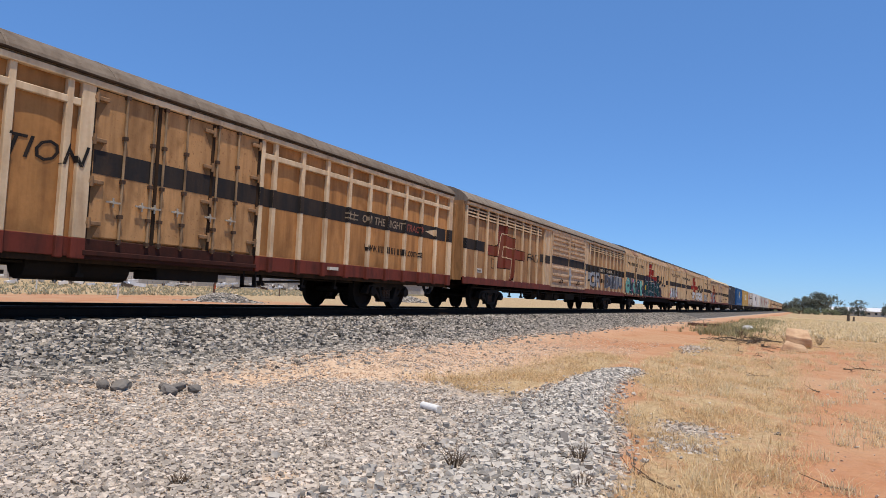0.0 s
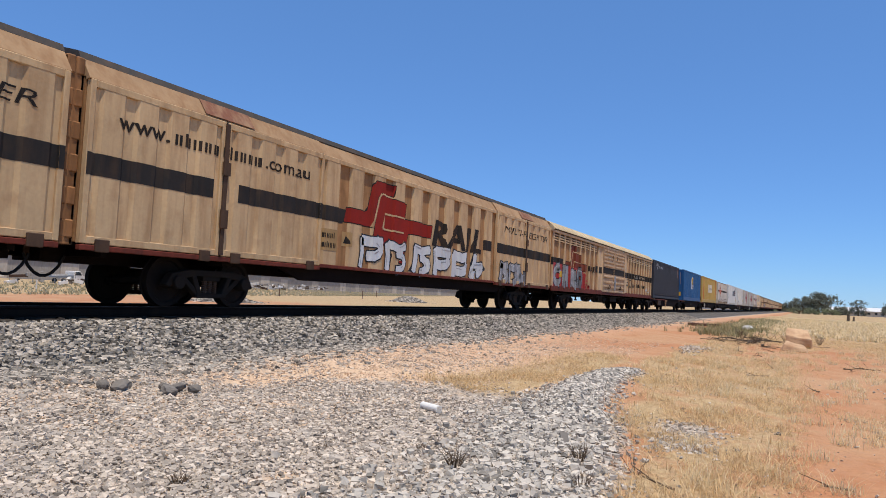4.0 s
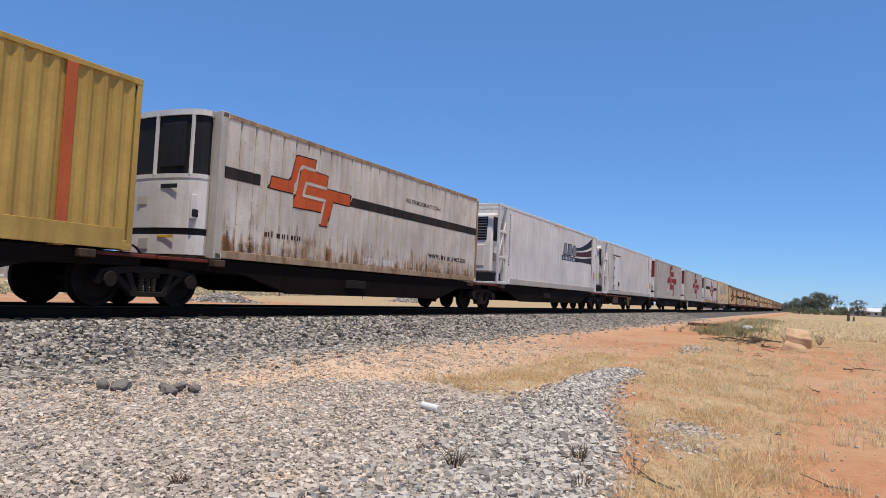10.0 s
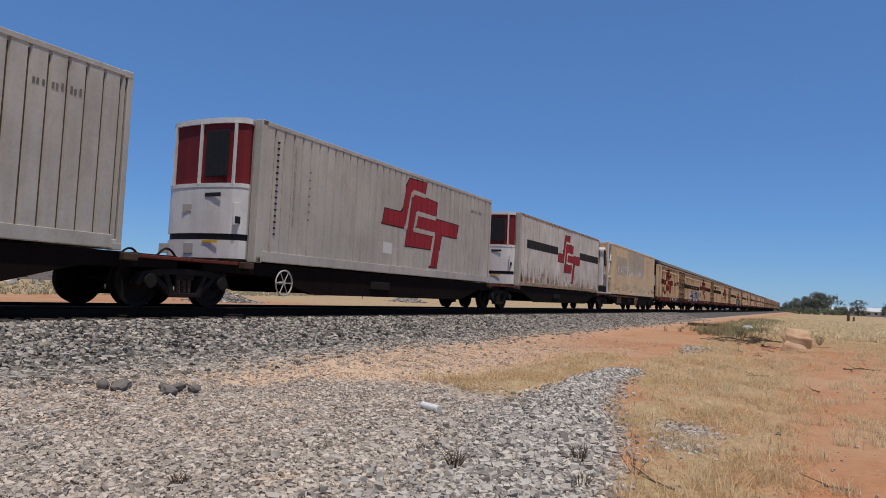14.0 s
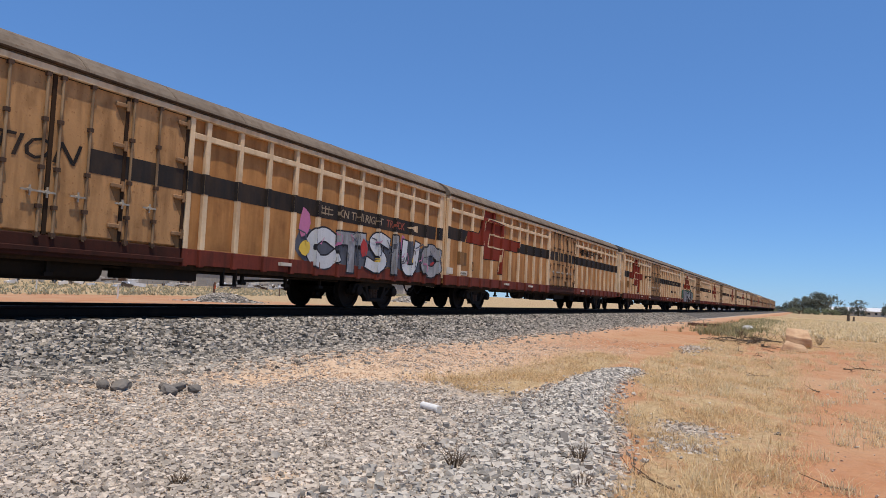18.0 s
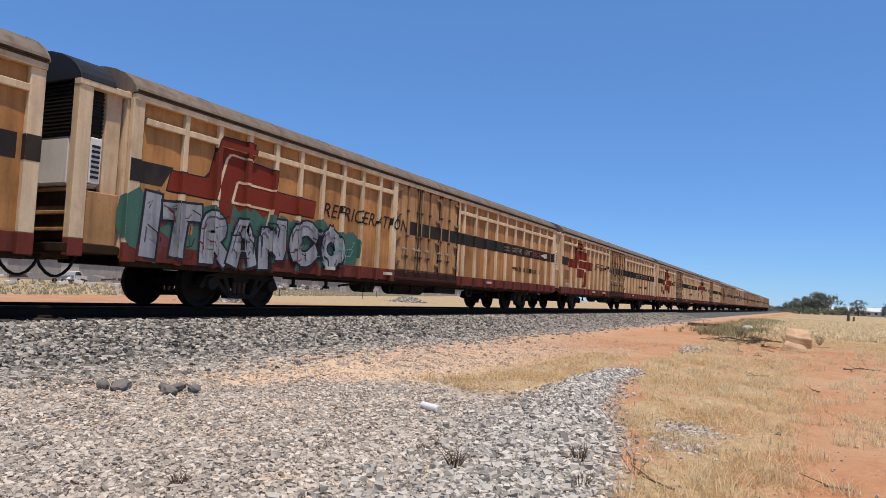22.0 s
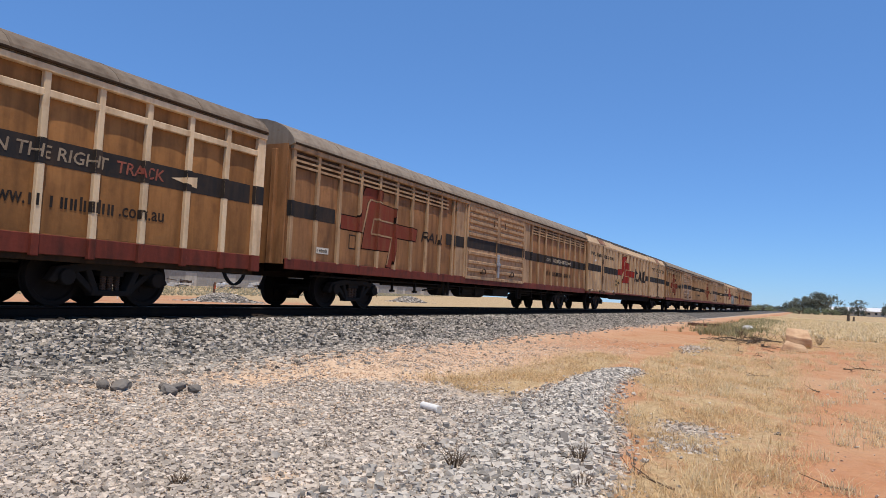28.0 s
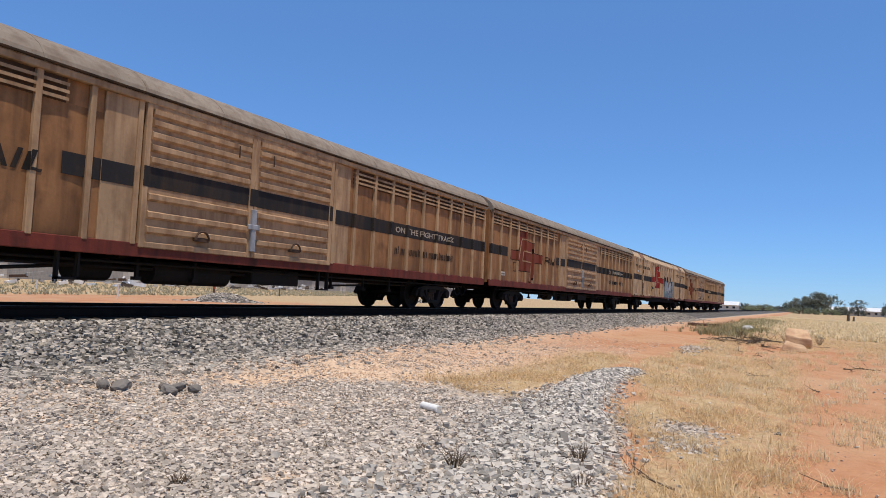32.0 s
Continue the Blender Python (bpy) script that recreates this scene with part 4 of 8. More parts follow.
def build_track():
    for side, nm in ((-1, "near"), (1, "far")):
        y = TRACK_Y + side * 0.7525
        rail = tagged(new("rail"), "worn dark steel running rail", "rail", "rails of the track", "structure")
        s = Shape()
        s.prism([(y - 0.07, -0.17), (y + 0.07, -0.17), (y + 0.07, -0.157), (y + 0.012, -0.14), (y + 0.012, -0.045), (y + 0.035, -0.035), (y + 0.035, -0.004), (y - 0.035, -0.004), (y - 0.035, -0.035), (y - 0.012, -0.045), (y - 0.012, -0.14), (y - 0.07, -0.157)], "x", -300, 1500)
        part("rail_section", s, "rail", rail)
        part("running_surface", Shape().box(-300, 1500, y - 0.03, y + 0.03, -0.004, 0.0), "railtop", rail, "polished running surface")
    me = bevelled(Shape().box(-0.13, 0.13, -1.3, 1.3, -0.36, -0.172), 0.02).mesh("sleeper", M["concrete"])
    for k in range(200):
        ob = new("sleeper", me)
        ob.location = (-25 + k * 0.65, TRACK_Y, 0)
        tagged(ob, "grey concrete sleeper bedded in ballast", "sleeper", "sleepers of the track", "structure")


build_track()


# ---- running gear ----
WHEELSETS = []


def wheelset_mesh():
    s = Shape()
    for k in (-1, 1):
        prof = [(-0.07, 0.0), (-0.07, 0.10), (-0.025, 0.12), (-0.02, 0.36), (-0.065, 0.385), (-0.065, 0.46), (0.05, 0.463), (0.055, 0.49), (0.075, 0.49), (0.075, 0.40), (0.025, 0.37), (0.02, 0.12), (0.07, 0.10), (0.07, 0.0)]
        if k > 0:
            prof = [(-y, r) for y, r in prof]
        s.spun(prof, (0, k * 0.7525, 0), 28)
        for i in range(3):
            t = 2.094 * i
            s.box(0.2 * math.cos(t) - 0.02, 0.2 * math.cos(t) + 0.02, k * 0.7525 - 0.035, k * 0.7525 + 0.035, 0.2 * math.sin(t) - 0.02, 0.2 * math.sin(t) + 0.02)
    s.tube((0, -1.02, 0), (0, 1.02, 0), 0.075, 12)
    return s


def side_frame_shape(open_arch):
    s = Shape()
    y0, y1 = -0.09, 0.09
    s.prism([(-1.12, 0.40), (-0.98, 0.62), (-0.55, 0.70), (0.55, 0.70), (0.98, 0.62), (1.12, 0.40), (1.02, 0.36), (0.86, 0.50), (0.42, 0.585), (-0.42, 0.585), (-0.86, 0.50), (-1.02, 0.36)], "y", y0, y1)
    for k in (-1, 1):
        s.prism([(k * 0.40, 0.59), (k * 0.52, 0.59), (k * 0.36, 0.24), (k * 0.24, 0.24)], "y", y0, y1)
        s.prism([(k * 0.66, 0.58), (k * 0.78, 0.54), (k * 0.36, 0.20), (k * 0.26, 0.24)], "y", y0 + 0.02, y1 - 0.02)
        s.tube((k * 0.85, -0.16, 0.46), (k * 0.85, 0.1, 0.46), 0.13, 12)
    s.box(-0.38, 0.38, y0, y1, 0.18, 0.27)
    return bevelled(s, 0.012)


def spring_shape():
    s = Shape()
    rings, k = [0.27 + 0.02 * i for i in range(14)], 8
    for i, z in enumerate(rings):
        r = 0.055 if i % 2 else 0.042
        s.v += [(r * math.cos(2 * math.pi * j / k), r * math.sin(2 * math.pi * j / k), z) for j in range(k)]
    s.f = [(i * k + j, i * k + (j + 1) % k, (i + 1) * k + (j + 1) % k, (i + 1) * k + j) for i in range(len(rings) - 1) for j in range(k)]
    return s


def bogie(wagon, x):
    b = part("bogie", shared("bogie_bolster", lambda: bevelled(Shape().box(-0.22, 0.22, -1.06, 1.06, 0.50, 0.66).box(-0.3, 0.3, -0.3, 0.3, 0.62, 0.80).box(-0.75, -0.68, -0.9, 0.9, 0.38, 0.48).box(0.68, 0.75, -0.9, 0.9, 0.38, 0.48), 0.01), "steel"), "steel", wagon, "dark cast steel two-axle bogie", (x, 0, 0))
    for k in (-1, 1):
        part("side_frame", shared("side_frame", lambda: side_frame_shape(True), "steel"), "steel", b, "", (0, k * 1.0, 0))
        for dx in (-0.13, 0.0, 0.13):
            part("spring", shared("spring", spring_shape, "grease_and_shade"), "grease_and_shade", b, "", (dx, k * 1.0, 0))
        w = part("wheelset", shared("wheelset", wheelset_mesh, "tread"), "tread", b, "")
        w.matrix_parent_inverse = Matrix.Translation((k * 0.85, 0, 0.465))
        WHEELSETS.append(w)
    return b


def coupler(wagon, x, way):
    """way: -1 at the leading end, 1 at the trailing end."""
    s = Shape().box(min(x, x + way * 0.55), max(x, x + way * 0.55), -0.09, 0.09, 0.76, 0.96)
    s.prism([(x + way * 0.45, -0.16), (x + way * 0.8, -0.20), (x + way * 0.82, 0.05), (x + way * 0.66, 0.17), (x + way * 0.45, 0.14)], "z", 0.72, 1.0)
    part("coupler", bevelled(s, 0.01), "grease_and_shade", wagon, "rusty knuckle coupler")
    h = Shape()
    pts = [(x + way * (0.1 + 0.1 * k), -0.38, 0.80 - 0.34 * math.sin(math.pi * k / 7) ** 0.7) for k in range(8)]
    for a, c in zip(pts, pts[1:]):
        h.tube(a, c, 0.025, 6)
    part("brake_hose", h, "dark", wagon, "black rubber brake hose")


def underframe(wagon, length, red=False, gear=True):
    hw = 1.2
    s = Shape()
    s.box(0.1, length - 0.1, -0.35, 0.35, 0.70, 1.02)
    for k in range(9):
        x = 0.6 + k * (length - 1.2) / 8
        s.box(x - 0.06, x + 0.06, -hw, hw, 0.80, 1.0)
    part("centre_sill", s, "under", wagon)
    if gear:
        part("air_reservoir", Shape().tube((length * 0.42, -0.75, 0.62), (length * 0.50, -0.75, 0.62), 0.22, 14), "steel", wagon)
        part("brake_cylinder", Shape().tube((length * 0.36, -0.55, 0.62), (length * 0.39, -0.55, 0.62), 0.2, 14).tube((length * 0.39, -0.55, 0.62), (length * 0.56, -0.55, 0.62), 0.025, 6), "steel", wagon)
        part("equipment_box", bevelled(Shape().box(length * 0.52, length * 0.585, -1.1, -0.5, 0.48, 0.80), 0.02), "steel", wagon)
        r = Shape()
        for z, y in ((0.66, -0.9), (0.72, -0.3)):
            r.tube((4.6, y, z), (length - 4.6, y, z), 0.028, 6)
        part("brake_rodding", r, "steel", wagon)
        hang = shared("hanger", lambda: Shape().box(-0.025, 0.025, -0.03, 0.03, 0.50, 0.82).box(-0.07, 0.07, -0.05, 0.05, 0.46, 0.52), "steel")
        for f in (0.215, 0.27, 0.40, 0.455, 0.64, 0.70, 0.755):
            part("hanger", hang, "steel", wagon, "", (length * f, -1.05, 0))
        part("brake_pipe", Shape().tube((1.2, -1.12, 0.74), (length - 1.2, -1.12, 0.74), 0.022, 6), "steel", wagon)
        part("brake_lever", Shape().tube((length * 0.30, -0.95, 0.55), (length * 0.36, -0.7, 0.66), 0.03, 6), "steel", wagon)
        part("brake_lever", Shape().tube((length * 0.64, -0.95, 0.54), (length * 0.71, -0.9, 0.60), 0.026, 6), "steel", wagon)
        for x in (length * 0.605, length * 0.33):
            st = Shape().box(x, x + 0.04, -1.3, -1.22, 0.42, 0.86).box(x + 0.34, x + 0.38, -1.3, -1.22, 0.42, 0.86).box(x, x + 0.38, -1.3, -1.22, 0.42, 0.46)
            part("step_iron", st, "steel", wagon)


def arch_roof(wagon, x0, x1, hw, eave, rise, material, ribs=True):
    prof = [(hw * 1.02 * s, eave + rise * (1 - abs(s) ** 2.5) ** 0.62) for s in np.sin(np.linspace(-math.pi / 2, math.pi / 2, 15))]
    part("roof", Shape().prism(prof + [(hw * 0.9, eave - 0.05), (-hw * 0.9, eave - 0.05)], "x", x0, x1), material, wagon, "weathered curved metal roof")
    part("gutter", bevelled(Shape().box(x0 + 0.03, x1 - 0.03, -hw * 1.02 - 0.012, -hw * 1.02 + 0.03, eave - 0.005, eave + 0.035), 0.006), "grime_and_shade", wagon, "blackened roof gutter")
    if ribs:
        n = int((x1 - x0) / 1.72)
        seam = shared("roof_seam|%s%.2f%.2f" % (material, rise, hw), lambda: Shape().prism([(a * 1.003, b + 0.004) for a, b in prof] + [(a * 0.98, b - 0.02) for a, b in prof[::-1]], "x", -0.025, 0.025), material)
        for k in range(n + 1):
            part("roof_seam", seam, material, wagon, "", (x0 + 0.03 + k * (x1 - x0 - 0.06) / n, 0, 0))


VAN_HW = 1.33


def end_wall(wagon, x, hw, eave, rise, material, way, slats=True):
    s = Shape().box(min(x, x + way * 0.05), max(x, x + way * 0.05), -hw + 0.02, hw - 0.02, 0.95, eave)
    part("end_wall", s, material, wagon)
    if slats:
        for k in range(5):
            y = -1.0 + k * 0.5
            part("end_post", shared("end_post|%s" % material, lambda: bevelled(Shape().box(-0.05, 0.05, -0.06, 0.06, 0.95, 3.42), 0.01), material), material, wagon, "", (x + way * 0.08, y, 0))


def pressed_panels(w, ribs, half, zs, material, depth=0.02):
    """Panels between the ribs, pressed outwards."""
    for a, b in zip(ribs, ribs[1:]):
        wd = round(b - a - 2 * half, 3)
        if wd > 1.2:
            continue
        for z0, z1 in zs:
            def build():
                s, n = Shape(), 6
                rows = [0.0, 0.04, 0.10, 0.5, 0.90, 0.96, 1.0]
                lift = [0.0, 0.6, 1.0, 1.0, 1.0, 0.6, 0.0]
                for i in range(n + 1):
                    for v, l in zip(rows, lift):
                        s.v.append((i / n * wd, -depth * BAY_CURVE[i] * l - 0.001, z0 + v * (z1 - z0)))
                m = len(rows)
                s.f = [(i * m + j, (i + 1) * m + j, (i + 1) * m + j + 1, i * m + j + 1) for i in range(n) for j in range(m - 1)]
                return s
            key = "panel|%s%.3f%.2f%.2f" % (material, wd, z0, z1)
            fresh = key not in CACHE
            me = shared(key, build, material)
            if fresh:
                for p in me.polygons:
                    p.use_smooth = True
            part("panel", me, material, w, "", (a + half, -VAN_HW, 0))


def van_common(name, label, length, panel, rib, roof, rise=0.53, eave=3.53, group="covered vans of the freight train", foot=1.05):
    w = thing(name, label, "freight wagon", group=group)
    hw = VAN_HW
    part("side_wall", Shape().box(0.0, length, -hw, -hw + 0.06, foot, eave), panel, w)
    part("side_wall", Shape().box(0.0, length, hw - 0.06, hw, foot, eave), panel, w)
    part("floor", Shape().box(0.0, length, -hw + 0.06, hw - 0.06, 0.98, 1.05), "under", w)
    arch_roof(w, -0.02, length + 0.02, hw + 0.10, eave, rise, roof)
    underframe(w, length)
    bogie(w, 3.1)
    bogie(w, length - 3.1)
    coupler(w, 0.0, -1)
    coupler(w, length, 1)
    return w


def chalk_marks(w, wall, u, rng, z=1.35):
    mark("number_panel", [rect(u, u + 0.55, z, z + 0.14)], wall, "pale", w, "", 0.005)
    mark("number_mark", bars(u + 0.04, u + 0.5, z + 0.03, z + 0.11, 6, rng), wall, "letter", w, "", 0.008)


def reefer_van(length, seed, text="REFRIGERATION", text_at=(6.2, 10.1, 2.11, 2.44), unit=True, slogan=True, door=(8.6, 12.4), bays=(0.40, 0.815, 10), badge=(1.66, 1.18, 4.23, 2.1), zs=(2.07, 2.44), shift=0.0, sl=0.0, skin="panel"):
    """A refrigerated van: ribbed orange panels, cream ribs and rail, red sill, door bay with lock rods."""
    rng = random.Random(seed)
    w = van_common("refrigerated_van", "weathered orange refrigerated van with cream ribs and red foot", length, skin, "rib", "roof", foot=0.80)
    hw, eave = VAN_HW, 3.53
    d0, d1 = door[0] + shift, door[1] + shift
    left = [0.10] + [bays[0] + shift + k * bays[1] for k in range(1, bays[2])]
    n = int((length - d1 - 0.6) / 0.86)
    right = [d1 + 0.1] + [d1 + 0.5 + k * (length - d1 - 0.615) / n for k in range(n + 1)]
    ribs = left + [d0 - 0.12] + right
    proud = 0.085
    rm = shared("rib|reefer", lambda: bevelled(Shape().box(-0.055, 0.055, -proud, 0.005, 1.05, 3.42), 0.012), "rib")
    wide = shared("rib|wide", lambda: bevelled(Shape().box(-0.115, 0.115, -proud - 0.004, 0.005, 1.05, 3.42), 0.012), "rib")
    foot = shared("rib_foot", lambda: bevelled(Shape().box(-0.06, 0.06, -proud - 0.004, 0.005, 0.74, 1.056), 0.012), "sill_red")
    foot_wide = shared("rib_foot|wide", lambda: bevelled(Shape().box(-0.12, 0.12, -proud - 0.008, 0.005, 0.74, 1.056), 0.012), "sill_red")
    for k, x in enumerate(ribs):
        broad = k in (0, len(left), len(ribs) - 1)
        part("rib", wide if broad else rm, "rib", w, "", (x, -hw, 0))
        part("rib_foot", foot_wide if broad else foot, "sill_red", w, "", (x, -hw, 0))
        if k % 2 == 0:
            part("rib", rm, "rib", w, "", (x, hw + proud, 0))
    pressed_panels(w, left, 0.055, ((1.08, 3.04), (3.15, 3.41)), skin, 0.014)
    pressed_panels(w, right, 0.055, ((1.08, 3.04), (3.15, 3.41)), skin, 0.014)
    for a, b in ((0.28, d0 - 0.24), (d1 + 0.15, length)):
        part("waist_rail", bevelled(Shape().box(a, b, -hw - proud + 0.004, -hw, 3.04, 3.15), 0.01), "rib", w)
    part("cant_rail", bevelled(Shape().box(0, length, -hw - 0.115, -hw, 3.40, 3.50), 0.01), "rib", w, "pale cant rail below the roof")
    part("cant_rail", Shape().box(0, length, hw, hw + 0.07, 3.40, 3.50), "rib", w)
    for a, b in ((0.0, d0 - 0.005), (d1 + 0.005, length)):
        part("red_foot", bevelled(Shape().box(a, b, -hw - 0.022, -hw + 0.03, 0.77, 1.06), 0.008), "sill_red", w, "dull red painted foot of the side")
    part("red_foot", Shape().box(0, length, hw - 0.02, hw + 0.03, 0.77, 1.06), "sill_red", w)
    part("sole_bar", bevelled(Shape().box(0.05, length - 0.05, -hw + 0.04, -hw + 0.12, 0.68, 0.82), 0.01), "grime_and_shade", w, "blackened sole bar")
    # door bay: three proud leaves with hinges and lock rods
    leaf_w = (d1 - d0) / 3
    for k, (rods, hung) in enumerate((((0.46, 0.90), 0), ((0.09, 0.48), 1), ((0.08, 0.50), 1))):
        a = d0 + k * leaf_w
        dr = part("door_leaf", bevelled(Shape().box(a + 0.02, a + leaf_w - 0.02, -hw - 0.05, -hw + 0.01, 1.08, 3.40), 0.02), "panel_door", w)
        for f in rods:
            x = a + f * leaf_w
            part("lock_rod", Shape().tube((x, -hw - 0.085, 1.0), (x, -hw - 0.085, 3.46), 0.021, 8), "rod", dr, "rust-streaked cream door lock rod")
            guide = shared("rod_guide", lambda: Shape().box(-0.038, 0.038, -0.062, 0.0, 0.0, 0.06), "grease_and_shade")
            for z in (1.02, 1.42, 1.98, 2.68, 3.34):
                part("rod_guide", guide, "grease_and_shade", dr, "", (x, -hw - 0.05, z))
            hx = x - 0.16 + 0.02 * k
            part("door_handle", Shape().box(hx - 0.13, hx + 0.13, -hw - 0.115, -hw - 0.095, 1.645, 1.672).tube((hx, -hw - 0.125, 1.66), (hx, -hw - 0.05, 1.66), 0.03, 8).box(hx - 0.012, hx + 0.012, -hw - 0.115, -hw - 0.095, 1.58, 1.73), "handle", dr, "worn bright door handle")
        for z in (1.30, 1.94, 2.59, 3.24):
            xx = a + leaf_w - 0.02 if hung else a + 0.02
            part("hinge", shared("hinge|%d" % hung, lambda: bevelled(Shape().box(-0.22 if hung else -0.05, 0.05 if hung else 0.22, -0.05, 0.0, -0.035, 0.035), 0.012).tube((0, -0.04, -0.08), (0, -0.04, 0.08), 0.03, 8), "rod_dark"), "rod_dark", dr, "", (xx, -hw - 0.05, z))
            st = "hinge_stain|%d" % hung
            part("hinge_stain", shared(st, lambda: Shape().prism([(-0.2 if hung else 0.0, -0.04), (0.0 if hung else 0.2, -0.04), (0.02 if hung else 0.05, -0.34), (-0.05 if hung else -0.02, -0.30)], "y", -0.002, 0.0), "stain_dark"), "stain_dark", dr, "dark rust run below the hinge", (xx, -hw - 0.051, z))
    seal = shared("door_seal", lambda: Shape().box(-0.032, 0.032, -0.062, 0.0, 1.06, 3.41), "grime_and_shade")
    for k in range(4):
        part("door_seal", seal, "grime_and_shade", w, "blackened door seal", (d0 + k * leaf_w, -hw, 0))
    part("door_head", Shape().box(d0 - 0.02, d1 + 0.02, -hw - 0.045, -hw, 3.385, 3.41), "grime_and_shade", w)
    part("door_sill", bevelled(Shape().box(d0 - 0.02, d1 + 0.02, -hw - 0.06, -hw + 0.03, 0.74, 1.055), 0.01), "sill_dirty", w, "dirty dark red door sill")
    part("step_rail", bevelled(Shape().box(d0 - 0.05, d1 + 0.05, -hw - 0.10, -hw - 0.04, 0.80, 0.88), 0.01), "sill_dirty", w)
    wall = ribbed_wall(0, length, -hw, left, 0.055, proud, (3.04, 3.15), 0.014, left[:1])
    doorstrips = [(d0 + 0.02, d1 - 0.02, -hw - 0.05, -hw - 0.05)]
    wall_r = ribbed_wall(0, length, -hw, right, 0.055, proud, (3.04, 3.15), 0.014, right[-1:])
    z0, z1 = zs
    mark("stripe", [[(0.0, z0), (badge[0] - 0.12, z0), (badge[0] + 0.12, z1), (0.0, z1)]], wall, "stripe", w, "dark painted stripe")
    mark("stripe", [rect(d1 + 0.02, length, z0, z1)], wall_r, "stripe", w, "dark painted stripe")
    mark("stripe", [rect(d0 if text_at[0] > d1 else max(d0, text_at[1] + 0.1), d1, z0, z1)], [(-9, 9, doorstrips)], "stripe", w, "dark painted stripe")
    fill, line = emblem(*badge)
    mark("company_emblem", fill, wall, "logo_red", w, "faded red angular emblem", 0.006)
    mark("emblem_keyline", line, wall, "rib", w, "", 0.0105)
    if text_at[0] > d1:
        mark("lettering", word(text, *text_at), wall_r, "letter", w, "dark lettering", 0.008)
        mark("stripe", [[(badge[0] + badge[2] - 0.1, z0), (d0, z0), (d0, z1), (badge[0] + badge[2] + 0.1, z1)]], wall, "stripe", w, "dark painted stripe")
    else:
        full = [(-9, 9, [s for s in wall[0][2] if s[1] < d0 - 0.3] + [(wall[0][2][-1][0], d0 - 0.235, -hw, -hw), (d0 - 0.235, d0 - 0.005, -hw - proud - 0.006, -hw - proud - 0.006), (d0 - 0.005, d1, -hw - 0.05, -hw - 0.05)])]
        mark("lettering", word(text, *text_at, 0.28, 0.004), full, "letter", w, "dark slanted lettering", 0.008)
    if slogan:
        for x in (16.55 + sl, 16.68 + sl, 16.81 + sl):
            mark("track_icon", [rect(x, x + 0.03, z0 + 0.08, z1 - 0.08)], wall_r, "slogan", w, "", 0.008)
        for z in (0.1, 0.21):
            mark("track_icon", [rect(16.45 + sl, 17.0 + sl, z0 + z, z0 + z + 0.03)], wall_r, "slogan", w, "", 0.008)
        mark("slogan", word("ON THE RIGHT", 17.2 + sl, 19.25 + sl, z0 + 0.085, z1 - 0.085, 0.1), wall_r, "slogan", w, "worn tan slogan lettering on the stripe", 0.008)
        mark("slogan", word("TRACK", 19.4 + sl, 20.35 + sl, z0 + 0.085, z1 - 0.085, 0.1), wall_r, "track_red", w, "faded red slogan lettering", 0.008)
        mark("arrow", [[(20.5 + sl, z0 + 0.19), (21.1 + sl, z0 + 0.09), (21.1 + sl, z0 + 0.29)]], wall_r, "rib", w, "", 0.008)
        for bit in (word("www.", 17.35 + sl, 17.95 + sl, 1.46, 1.62), bars(18.0 + sl, 19.45 + sl, 1.46, 1.68, 9, rng), word(".com.au", 19.5 + sl, 20.4 + sl, 1.46, 1.62)):
            mark("web_address", bit, wall_r, "letter", w, "dark lettering", 0.008)
    chalk_marks(w, wall, badge[0] - 0.35, rng, 1.1)
    for x in (5.4 + rng.uniform(-0.5, 0.5), 7.9 + rng.uniform(-0.4, 0.4), 15.6 + rng.uniform(-1, 1)):
        part("sill_plate", Shape().box(x, x + 0.34, -hw - 0.10, -hw - 0.02, 0.90, 0.97), "pale", w, "small pale plate on the sill")
    mark("faded_notice", [rect(badge[0] - 0.6, badge[0] + 0.1, 1.42, 1.84)], wall, "stain_dark", w, "faded brown notice", 0.005)
    mark("placard_frame", [rect(badge[0] + 0.38, badge[0] + 0.66, 1.28, 1.56)], wall, "letter", w, "", 0.005)
    mark("placard", [rect(badge[0] + 0.41, badge[0] + 0.63, 1.31, 1.53)], wall, "panel", w, "", 0.008)
    end_wall(w, length, hw, eave, 0.5, "rib", 1)
    end_wall(w, 0.0, hw, eave, 0.5, "rib", -1, slats=not unit)
    if unit:
        u = part("cooling_unit", bevelled(Shape().box(-0.84, -0.06, -1.14, 1.14, 1.86, 2.64), 0.04), "white", w, "white cooling unit on the van's end")
        part("condenser_hood", bevelled(Shape().box(-0.84, -0.06, -1.16, 1.16, 2.64, 3.48), 0.03), "dark", u, "black louvred condenser hood")
        front = shared("grille_slat|front", lambda: Shape().box(-0.875, -0.845, -1.1, 1.1, -0.012, 0.012), "steel")
        side = shared("grille_slat|side", lambda: Shape().box(-0.62, -0.36, -1.19, -1.155, -0.012, 0.012), "steel")
        for k in range(13):
            part("grille_slat", front, "steel", u, "", (0, 0, 2.70 + k * 0.06))
            part("grille_slat", side, "steel", u, "", (0, 0, 2.70 + k * 0.06))
        part("service_hatch", bevelled(Shape().box(-0.855, -0.83, -1.05, 1.05, 1.90, 2.60), 0.01), "white", u)
        vb = part("vent_box", bevelled(Shape().box(-0.66, -0.44, -hw + 0.04, -1.12, 1.92, 2.64), 0.015), "white", u, "white vented box")
        slot = shared("vent_slit", lambda: Shape().box(-0.62, -0.48, -hw + 0.028, -hw + 0.045, -0.02, 0.02), "dark")
        for k in range(7):
            part("vent_slit", slot, "dark", vb, "", (0, 0, 2.02 + k * 0.08))
